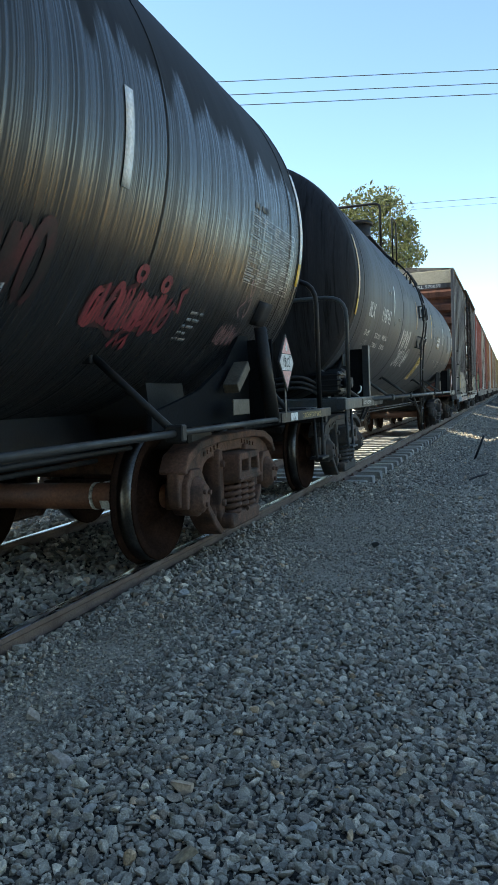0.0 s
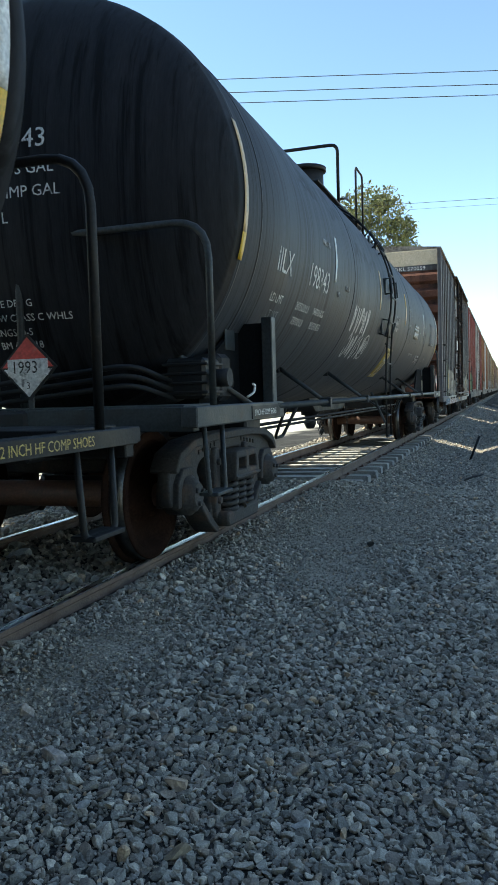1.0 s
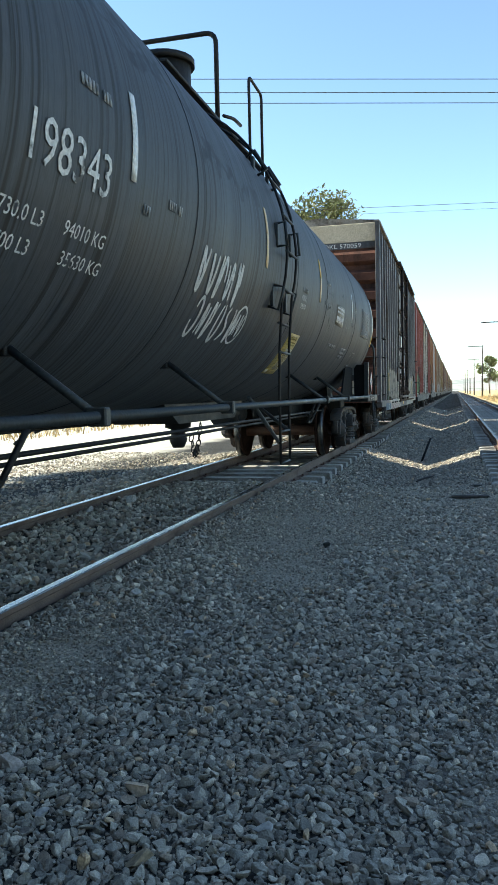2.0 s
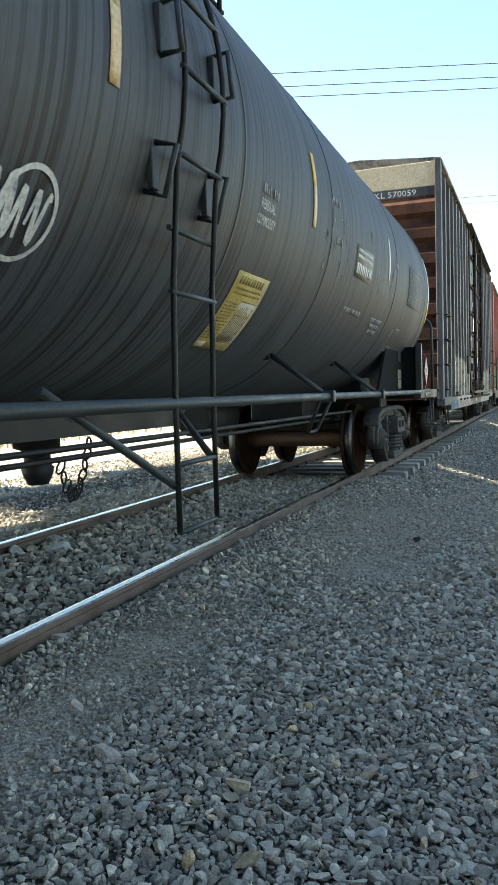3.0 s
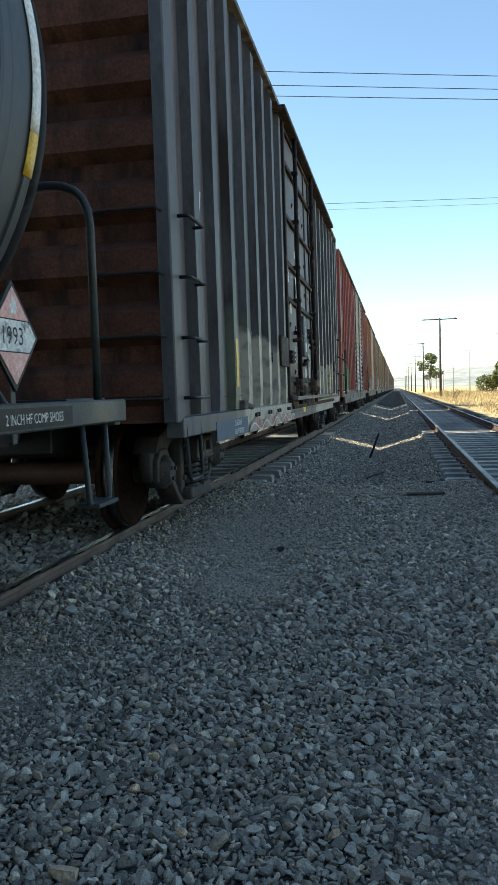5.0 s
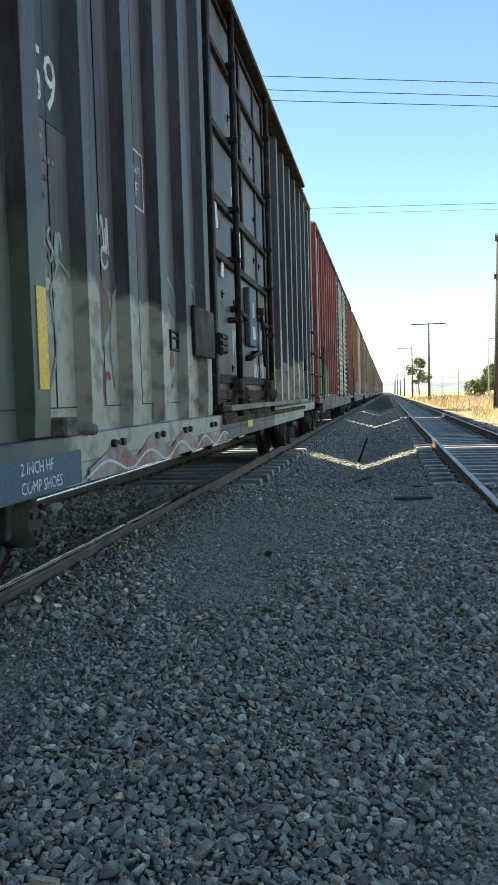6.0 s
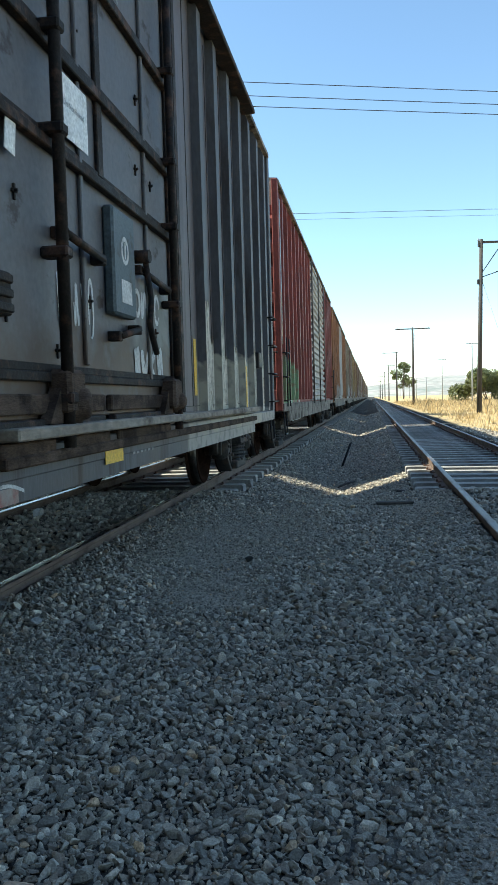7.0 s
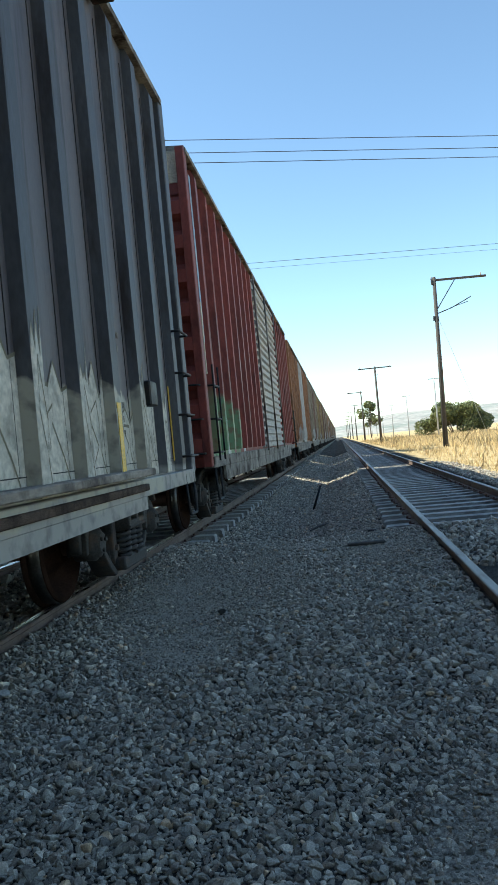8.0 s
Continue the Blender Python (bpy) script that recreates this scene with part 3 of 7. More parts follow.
def ground_material():
    """Ballast bed, coloured dark as gap shade, along the tracks, pale dirt to the left, dry grass to the right, with
    ragged borders.
    """
    m = M["shaded_ballast_bed"]
    nt = m.node_tree
    n, k = nt.nodes, nt.links
    bsdf = n["Principled BSDF"]
    old = bsdf.inputs["Base Color"].links[0].from_socket
    co = n.new("ShaderNodeTexCoord")
    sx = n.new("ShaderNodeSeparateXYZ")
    k.new(co.outputs["Object"], sx.inputs[0])
    ns = n.new("ShaderNodeTexNoise")
    ns.inputs["Scale"].default_value = 0.7
    ns.inputs["Detail"].default_value = 6
    k.new(co.outputs["Object"], ns.inputs["Vector"])
    edge = n.new("ShaderNodeMath")
    edge.operation = 'MULTIPLY_ADD'
    edge.inputs[1].default_value = 1.6
    k.new(ns.outputs["Fac"], edge.inputs[0])
    k.new(sx.outputs["X"], edge.inputs[2])
    att = n.new("ShaderNodeAttribute")
    att.attribute_name = "dust"
    lay = n.new("ShaderNodeMapRange")
    lay.inputs["From Min"].default_value, lay.inputs["From Max"].default_value = 0.15, 0.7
    k.new(att.outputs["Fac"], lay.inputs["Value"])
    grit = n.new("ShaderNodeTexNoise")
    grit.inputs["Scale"].default_value = 75
    grit.inputs["Detail"].default_value = 6
    k.new(co.outputs["Object"], grit.inputs["Vector"])
    tone = n.new("ShaderNodeValToRGB")
    tone.color_ramp.elements[0].position, tone.color_ramp.elements[1].position = 0.38, 0.62
    tone.color_ramp.elements[0].color, tone.color_ramp.elements[1].color = (0.26, 0.225, 0.182, 1), (0.50, 0.432, 0.348, 1)
    k.new(grit.outputs["Fac"], tone.inputs[0])
    first = n.new("ShaderNodeMix")
    first.data_type = 'RGBA'
    k.new(lay.outputs[0], first.inputs["Factor"])
    k.new(old, first.inputs["A"])
    k.new(tone.outputs[0], first.inputs["B"])
    colour = first.outputs["Result"]
    for low, high, c1, c2, flip in ((4.0, 4.5, (0.44, 0.32, 0.16), (0.62, 0.47, 0.26), False), (-6.2, -5.4, (0.50, 0.46, 0.38), (0.66, 0.61, 0.52), True)):
        cut = n.new("ShaderNodeMapRange")
        cut.inputs["From Min"].default_value = low
        cut.inputs["From Max"].default_value = high
        if flip:
            cut.inputs["To Min"].default_value, cut.inputs["To Max"].default_value = 1, 0
        k.new(edge.outputs[0], cut.inputs["Value"])
        fine = n.new("ShaderNodeTexNoise")
        fine.inputs["Scale"].default_value = 2.2
        fine.inputs["Detail"].default_value = 8
        k.new(co.outputs["Object"], fine.inputs["Vector"])
        rp = n.new("ShaderNodeValToRGB")
        rp.color_ramp.elements[0].position, rp.color_ramp.elements[1].position = 0.35, 0.65
        rp.color_ramp.elements[0].color, rp.color_ramp.elements[1].color = (*c1, 1), (*c2, 1)
        k.new(fine.outputs["Fac"], rp.inputs[0])
        mx = n.new("ShaderNodeMix")
        mx.data_type = 'RGBA'
        k.new(cut.outputs[0], mx.inputs["Factor"])
        k.new(colour, mx.inputs["A"])
        k.new(rp.outputs[0], mx.inputs["B"])
        colour = mx.outputs["Result"]
    k.new(colour, bsdf.inputs["Base Color"])
    return m


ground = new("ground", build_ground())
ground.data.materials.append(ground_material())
tagged(ground, "grey railway ballast with dusty patches, dirt and dry grass beyond", "ground", kind="structure")


# ---------------------------------------------------------------- tracks
def rail_meshes():
    """Rail of a flat-bottomed section, running surface apart."""
    side = [(-0.065, -0.16), (0.065, -0.16), (0.065, -0.145), (0.012, -0.125), (0.012, -0.045), (0.035, -0.03), (0.036, -0.004),
            (-0.036, -0.004), (-0.035, -0.03), (-0.012, -0.045), (-0.012, -0.125), (-0.065, -0.145)]
    bm = bmesh.new()
    slab_xy(bm, side, -60, 420)
    body = finish(bm, "rail")
    bm = bmesh.new()
    slab_xy(bm, [(-0.034, -0.004), (0.034, -0.004), (0.030, -0.0005), (0.02, 0.001), (-0.02, 0.001), (-0.030, -0.0005)], -60, 420)
    top = finish(bm, "running_surface")
    return body, top


RAIL_BODY, RAIL_TOP = rail_meshes()
bm = bmesh.new()
slab_xy(bm, [(-1.15, -0.08), (1.15, -0.08), (1.15, 0.045), (1.13, 0.06), (0.9, 0.065), (0.55, 0.045), (-0.55, 0.045), (-0.9, 0.065), (-1.13, 0.06), (-1.15, 0.045)], -0.115, 0.115)
SLEEPER = finish(bm, "sleeper")
SLEEPER.materials.append(M["concrete"])
bm = bmesh.new()
box(bm, -0.10, 0.10, -0.05, 0.05, 0, 0.02, 0.004)
for sx in (-1, 1):
    rod(bm, (sx * 0.085, 0, 0.0), (sx * 0.085, 0, 0.045), 0.016, 6)
CLIP = finish(bm, "rail_clip")
CLIP.materials.append(M["truck_rust"])


def railway(name, xc, label, top_paint):
    t = thing(name, label, "railway track", kind="structure", at=Matrix.Translation((xc, 0, RAIL)))
    for sx in (-1, 1):
        r = part("rail", RAIL_BODY, M["rail_side"], t, "rusty rail side", Matrix.Translation((sx * GAUGE / 2, 0, 0)))
        tm = RAIL_TOP.copy()
        part("running_surface", tm, top_paint, r, "worn running surface")
    rng = random.Random(int(abs(xc) * 10))
    n = 0
    y = CROSS + 0.15
    while n < 150:
        s = part("sleeper", SLEEPER, M["concrete"], t, m=pose(rng.uniform(-0.02, 0.02), y + rng.uniform(-0.02, 0.02), -0.205, 0, rng.uniform(-0.5, 0.5), rng.uniform(-0.8, 0.8)))
        if n < 45:
            for sx in (-1, 1):
                part("rail_clip", CLIP, M["truck_rust"], s, m=Matrix.Translation((sx * GAUGE / 2, 0, 0.055)))
        y += 0.60
        n += 1
    bm = bmesh.new()
    while y < 330:
        box(bm, -1.15, 1.15, y - 0.11, y + 0.11, -0.25, -0.145)
        y += 0.60
    far = part("far_sleepers", bm, M["concrete"], t)
    tagged(far, kind="stuff")
    return t


railway("railway_track_1", XC, "rails on concrete sleepers under the freight train, sunk in ballast", M["rail_top"])
railway("railway_track_2", XC2, "empty track on concrete sleepers with a worn shiny rail", M["rail_dull"])


# ---------------------------------------------------------------- trucks and wheels
WR, WB = 0.43, 1.75               # wheel radius, wheelbase
MESHES = {}


def mesh_once(key, build, material):
    if key not in MESHES:
        bm = bmesh.new()
        build(bm)
        MESHES[key] = finish(bm, key.split(":")[0])
        MESHES[key].materials.append(material)
    return MESHES[key]


def build_wheel(bm):
    """Cast wheel of which the plate dishes inwards, flange to the inside (-x)."""
    lathe(bm, [(-0.10, 0.12), (-0.10, 0.20), (-0.075, 0.30), (-0.09, 0.36), (-0.10, 0.365), (-0.10, 0.44), (-0.092, 0.458), (-0.075, 0.455), (-0.062, 0.437),
               (-0.06, 0.4305), (0.045, 0.427), (0.052, 0.42), (0.052, 0.372), (0.044, 0.362), (-0.03, 0.30), (-0.04, 0.22), (0.03, 0.15), (0.07, 0.12)], 40)


def build_tread(bm):
    lathe(bm, [(-0.055, 0.41), (-0.055, 0.4325), (0.04, 0.4295), (0.04, 0.41), (-0.055, 0.41)], 40, caps=False)


def build_axle(bm):
    lathe(bm, [(-0.98, 0.075), (-0.8, 0.08), (-0.79, 0.105), (-0.45, 0.092), (0.45, 0.092), (0.79, 0.105), (0.8, 0.08), (0.98, 0.075)], 18)


def ring_round(pts, r):
    """A closed polygon with rounded corners."""
    n = len(pts)
    out = []
    for i in range(n):
        c, a, b = Vector(pts[i]), Vector(pts[i - 1]), Vector(pts[(i + 1) % n])
        ra = min(r, (a - c).length * 0.45)
        rb = min(r, (b - c).length * 0.45)
        p, q = c + (a - c).normalized() * ra, c + (b - c).normalized() * rb
        for k in range(4):
            s = k / 3
            out.append(p * (1 - s) ** 2 + 2 * c * s * (1 - s) + q * s * s)
    return out


def casting(bm, loops, depth, bevel, off=0.0):
    """A cast plate with holes in the y-z plane, rounded at its rims, added to bm."""
    cu = bpy.data.curves.new("casting", 'CURVE')
    cu.dimensions, cu.fill_mode = '2D', 'BOTH'
    cu.extrude, cu.bevel_depth, cu.bevel_resolution = depth / 2 - bevel, bevel, 1
    for loop in loops:
        sp = cu.splines.new('POLY')
        sp.points.add(len(loop) - 1)
        for p, v in zip(sp.points, loop):
            p.co = (v[0], v[1], 0, 1)
        sp.use_cyclic_u = True
    tmp = bpy.data.objects.new("casting", cu)
    scene.collection.objects.link(tmp)
    me = bpy.data.meshes.new_from_object(tmp.evaluated_get(bpy.context.evaluated_depsgraph_get()))
    bpy.data.objects.remove(tmp)
    for v in me.vertices:
        v.co = Vector((v.co.z + off, v.co.x, v.co.y))
    bm.from_mesh(me)
    bpy.data.meshes.remove(me)


def build_sideframe(bm):
    """Cast side frame: arched top chord, large tear-drop windows, spring opening, pedestal jaws, flanged rims."""
    half = [(0.45, 0.80), (0.80, 0.775), (1.03, 0.705), (1.105, 0.61), (1.11, 0.40), (1.04, 0.375), (1.02, 0.51), (0.96, 0.575), (0.79, 0.575), (0.73, 0.51), (0.715, 0.38),
            (0.66, 0.32), (0.52, 0.19), (0.41, 0.11)]
    outline = ring_round(half + [(-y, z) for y, z in half[::-1]], 0.06)
    windows = []
    for s in (-1, 1):
        windows.append(ring_round([(s * 0.375, 0.675), (s * 0.56, 0.655), (s * 0.655, 0.60), (s * 0.665, 0.49), (s * 0.56, 0.34), (s * 0.435, 0.22), (s * 0.375, 0.25)], 0.06))
    opening = ring_round([(-0.295, 0.22), (0.295, 0.22), (0.295, 0.66), (0.25, 0.69), (-0.25, 0.69), (-0.295, 0.66)], 0.04)
    casting(bm, [outline] + windows + [opening], 0.085, 0.014)
    top = [(0.45, 0.802), (0.80, 0.777), (1.03, 0.707), (1.11, 0.605)]
    low = [(1.075, 0.60), (1.01, 0.67), (0.79, 0.74), (0.45, 0.765)]
    casting(bm, [ring_round([(-y, z) for y, z in top[::-1]] + top + low + [(-y, z) for y, z in low[::-1]], 0.012)], 0.19, 0.01)
    for s in (-1, 1):
        rim = [(0.36, 0.112), (0.41, 0.108), (0.53, 0.185), (0.67, 0.315), (0.65, 0.345), (0.51, 0.222), (0.40, 0.145)]
        casting(bm, [ring_round([(s * y, z) for y, z in rim], 0.012)], 0.17, 0.01)
        casting(bm, [ring_round([(s * 0.295, 0.20), (s * 0.37, 0.20), (s * 0.375, 0.69), (s * 0.295, 0.69)], 0.03)], 0.15, 0.016)
        jaw = [(0.70, 0.37), (0.74, 0.37), (0.752, 0.50), (0.80, 0.557), (0.95, 0.557), (1.0, 0.50), (1.02, 0.37), (1.06, 0.37), (1.045, 0.52), (0.965, 0.60), (0.785, 0.60), (0.715, 0.52)]
        casting(bm, [ring_round([(s * y, z) for y, z in jaw], 0.012)], 0.16, 0.01)
        for k in range(5):                               # cast lettering worn to lugs
            box(bm, 0.042, 0.052, s * (0.30 + 0.075 * k) - 0.022, s * (0.30 + 0.075 * k) + 0.022, 0.715 - 0.010 * k, 0.748 - 0.010 * k, 0.003)
        rod(bm, (0.03, s * 0.335, 0.60), (0.10, s * 0.335, 0.60), 0.025, 8)
        rod(bm, (0.03, s * 0.335, 0.32), (0.10, s * 0.335, 0.32), 0.025, 8)
    casting(bm, [ring_round([(-0.33, 0.145), (0.33, 0.145), (0.35, 0.215), (-0.35, 0.215)], 0.03)], 0.25, 0.02, 0.03)


def build_spring(bm):
    turns, seg = 5.2, 74
    tube(bm, [(0.078 * math.cos(2 * math.pi * turns * i / seg), 0.078 * math.sin(2 * math.pi * turns * i / seg), 0.232 + 0.235 * i / seg) for i in range(seg + 1)], 0.019, 6)
    rod(bm, (0, 0, 0.215), (0, 0, 0.47), 0.045, 8)


def build_bearing(bm):
    """End cap with three bolts on the axle end, under the pedestal."""
    lathe(bm, [(-0.10, 0.13), (0.05, 0.135), (0.06, 0.115), (0.085, 0.11), (0.095, 0.085), (0.11, 0.08)], 18)
    for i in range(3):
        a = 2 * math.pi * i / 3 + 0.4
        rod(bm, (0.10, 0.055 * math.cos(a), 0.055 * math.sin(a)), (0.128, 0.055 * math.cos(a), 0.055 * math.sin(a)), 0.018, 6)


def build_bolster(bm):
    box(bm, -1.06, 1.06, -0.23, 0.23, 0.50, 0.64, 0.02)
    for s in (-1, 1):
        rim = ring_round([(-0.275, 0.465), (0.275, 0.465), (0.245, 0.655), (-0.245, 0.655)], 0.02)
        holes = [ring_round([(e * 0.025, 0.515), (e * 0.225, 0.515), (e * 0.205, 0.625), (e * 0.025, 0.625)], 0.02) for e in (-1, 1)]
        casting(bm, [rim] + holes, 0.26, 0.012, s * 1.05)
        box(bm, min(s * 0.95, s * 1.19), max(s * 0.95, s * 1.19), -0.28, 0.28, 0.462, 0.49, 0.008)
    box(bm, -0.35, 0.35, -0.32, 0.32, 0.60, 0.70, 0.02)
    for s in (-1, 1):                                    # brake beams
        box(bm, -0.85, 0.85, s * 0.36, s * 0.42, 0.34, 0.42, 0.01)
        for e in (-1, 1):
            slab(bm, [(s * 0.42, 0.26), (s * 0.47, 0.30), (s * 0.455, 0.52), (s * 0.40, 0.50)], e * 0.72 - 0.05, e * 0.72 + 0.05)


def add_truck(car, y, iron="truck_iron", detail=True, short=1.0):
    """Two wheelsets, side frames, springs and bolster under a car, centred at y. Returns the axles."""
    t = part("truck", mesh_once("truck:" + iron, build_bolster, M[iron]), M[iron], car, m=Matrix.Translation((0, y, 0)) @ Matrix.Diagonal((1, short, 1, 1)))
    for s in (-1, 1):
        turn = Matrix.Translation((s * 0.985, 0, 0)) @ (pose(0, 0, 0, 0, 0, 180) if s < 0 else Matrix())
        part("sideframe", mesh_once("sideframe:" + iron, build_sideframe, M[iron]), M[iron], t, m=turn)
        if detail:
            for j in (-0.18, 0.0, 0.18):
                part("spring", mesh_once("spring:" + iron, build_spring, M[iron]), M[iron], t, m=Matrix.Translation((s * 1.06, j, 0)) @ pose(0, 0, 0, 0, 0, 500 * j))
            for j in (-WB / 2, WB / 2):
                part("bearing_cap", mesh_once("bearing_cap:" + iron, build_bearing, M[iron]), M[iron], t, m=Matrix.Translation((s * 1.02, j, WR)) @ (pose(0, 0, 0, 0, 0, 180) if s < 0 else Matrix()))
    axles = []
    for j in (-WB / 2 * short, WB / 2 * short):
        rust = "axle_red" if iron == "truck_rust" else "axle_rust"
        ax = part("axle", mesh_once("axle:" + rust, build_axle, M[rust]), M[rust], car, "rusty axle", Matrix.Translation((0, y + j, WR)))
        for s in (-1, 1):
            w = part("wheel", mesh_once("wheel", build_wheel, M["wheel_iron"]), M["wheel_iron"], ax, "dark iron wheel", Matrix.Translation((s * GAUGE / 2, 0, 0)) @ (pose(0, 0, 0, 0, 0, 180) if s < 0 else Matrix()))
            part("tread", mesh_once("tread", build_tread, M["tread_steel"]), M["tread_steel"], ax, "polished steel tread", w.matrix_basis.copy())
        axles.append((ax, y + j))
    return axles


def build_coupler(bm):
    box(bm, -0.10, 0.10, -0.9, 0.1, 0.72, 0.92, 0.02)
    slab(bm, [(0.05, 0.70), (0.42, 0.72), (0.46, 0.80), (0.42, 0.92), (0.05, 0.94)], -0.16, -0.02)
    slab(bm, [(0.05, 0.72), (0.30, 0.72), (0.34, 0.82), (0.30, 0.92), (0.05, 0.92)], -0.02, 0.15)
    tube(bm, rounded([(0.2, 0.0, 0.85), (0.22, 0.25, 0.45), (0.05, 0.5, 0.42), (0.05, 0.7, 0.6)], 0.12), 0.022, 6)


def text_mesh(body, size, spacing=1.0):
    cu = bpy.data.curves.new("text", 'FONT')
    cu.body, cu.size, cu.extrude, cu.align_x, cu.space_character = body, size, 0.0, 'LEFT', spacing
    cu.resolution_u = 2
    tmp = bpy.data.objects.new("text", cu)
    scene.collection.objects.link(tmp)
    me = bpy.data.meshes.new_from_object(tmp.evaluated_get(bpy.context.evaluated_depsgraph_get()))
    bpy.data.objects.remove(tmp)
    me.materials.clear()
    return me


def flat_text(body, size, material, parent, m, label="", stretch=(1, 1), name="lettering"):
    """Lettering in the plane x = const of the parent, reading along +y."""
    me = text_mesh(body, size)
    for v in me.vertices:
        v.co = Vector((0.0, v.co.x * stretch[0], v.co.y * stretch[1]))
    return part(name, me, material, parent, label, m)


# ---------------------------------------------------------------- tank cars
TR, TZ = 1.44, 2.40               # tank radius and height of its middle above the rail


def on_tank(y, a, lift=0.004):
    """A place on the tank's right side: y along it, a degrees up from the middle height."""
    r = TR + lift
    return Vector((r * math.cos(radians(a)), y, TZ + r * math.sin(radians(a))))


def wrap(me, y0, a0, lift=0.005):
    """Lays a flat mesh (x along, y up) on the tank's right side."""
    for v in me.vertices:
        v.co = on_tank(y0 + v.co.x, a0 + math.degrees(v.co.y / TR), lift)
    return me


def tank_text(body, size, y0, a0, material, parent, label="", stretch=(1, 1), name="lettering"):
    me = text_mesh(body, size)
    for v in me.vertices:
        v.co.x *= stretch[0]
        v.co.y *= stretch[1]
    return part(name, wrap(me, y0, a0), material, parent, label)


def tank_patch(bm, y0, y1, a0, a1, lift=0.004, thick=0.003, skew=0.0):
    """A thin plate that follows the tank."""
    n = max(2, int(abs(a1 - a0) / 3) + 1)
    rows = []
    for i in range(n + 1):
        a = a0 + (a1 - a0) * i / n
        dy = skew * i / n
        rows.append([bm.verts.new(on_tank(y + dy, a, l)) for y in (y0, y1) for l in (lift, lift + thick)])
    for p, q in zip(rows, rows[1:]):
        for i, j in ((1, 3), (0, 1), (3, 2)):
            f = bm.faces.new((p[i], p[j], q[j], q[i]))
            f.smooth = True
    bm.faces.new((rows[0][0], rows[0][1], rows[0][3], rows[0][2]))
    bm.faces.new((rows[-1][0], rows[-1][2], rows[-1][3], rows[-1][1]))


def scrawl(bm, rng, y0, a0, width, height, strokes, thick, place):
    """Looping sprayed letters: flat ribbons laid on a surface by place(y, up)."""
    step = width / strokes
    for s in range(strokes):
        cx = y0 + step * (s + 0.5)
        pts = []
        kind = rng.randrange(4)
        w, h = step * rng.uniform(0.5, 0.8), height * rng.uniform(0.6, 1.0)
        ph = rng.uniform(0, 6.28)
        for i in range(22):
            u = i / 21
            if kind == 0:
                p = (cx + 0.5 * w * math.cos(ph + 5.6 * u), 0.5 * h * math.sin(ph + 5.6 * u))
            elif kind == 1:
                p = (cx + w * (u - 0.5), 0.5 * h * math.sin(ph + 9 * u))
            elif kind == 2:
                p = (cx + 0.4 * w * math.sin(7 * u + ph), h * (0.5 - u))
            else:
                p = (cx + 0.55 * w * math.sin(4 * u + ph), 0.5 * h * math.cos(8 * u))
            pts.append(p)
        prev = None
        for i, (u, v) in enumerate(pts):
            q = pts[min(i + 1, 21)], pts[max(i - 1, 0)]
            d = Vector((q[0][0] - q[1][0], q[0][1] - q[1][1]))
            if d.length < 1e-6:
                continue
            d.normalize()
            t = thick * (0.6 + 0.5 * math.sin(math.pi * i / 21))
            nrm = Vector((-d.y, d.x)) * t
            pair = [bm.verts.new(place(u + nrm.x, a0 + v + nrm.y)), bm.verts.new(place(u - nrm.x, a0 + v - nrm.y))]
            if prev:
                bm.faces.new((prev[0], prev[1], pair[1], pair[0]))
            prev = pair


def tag(parent, label, material, lines, flat=False):
    """Sprayed letters, each a mesh of its own: lines of (seed, y0, up, width, height, letters, thickness, place)."""
    first = None
    for seed, y0, up, width, height, n, thick, place in lines:
        rng = random.Random(seed)
        for k in range(n):
            bm = bmesh.new()
            scrawl(bm, rng, y0 + width / n * k, up, width / n, height, 1, thick, place)
            if first is None:
                first = part("graffiti", bm, material, parent, label)
            else:
                part("letter", bm, material, parent if flat else first)
    return first


def ribbon(pts, w, place):
    """A sprayed line of width w along points on a surface."""
    bm = bmesh.new()
    prev = None
    for i, (u, v) in enumerate(pts):
        a, b = pts[max(i - 1, 0)], pts[min(i + 1, len(pts) - 1)]
        d = Vector((b[0] - a[0], b[1] - a[1])).normalized() * w / 2
        pair = [bm.verts.new(place(u - d.y, v + d.x)), bm.verts.new(place(u + d.y, v - d.x))]
        if prev:
            bm.faces.new((prev[0], prev[1], pair[1], pair[0]))
        prev = pair
    return bm


def build_shell(half):
    def build(bm):
        prof = [(-half - 0.02, TR - 0.02), (-half, TR)]
        n = 12
        for i in range(1, n):
            prof.append((-half + 2 * half * i / n, TR))
        prof += [(half, TR), (half + 0.02, TR - 0.02)]
        lathe(bm, prof, 96, 'y', (0, 0, TZ))
    return build


def build_head(half, e):
    def build(bm):
        head = 0.66
        prof = [(e * half, TR)]
        prof += [(e * (half + head * math.sin(radians(a))), TR * math.cos(radians(a))) for a in (8, 16, 26, 36, 46, 56, 66, 76, 84)]
        prof += [(e * (half + head), 0.02)]
        lathe(bm, prof, 96, 'y', (0, 0, TZ))
    return build


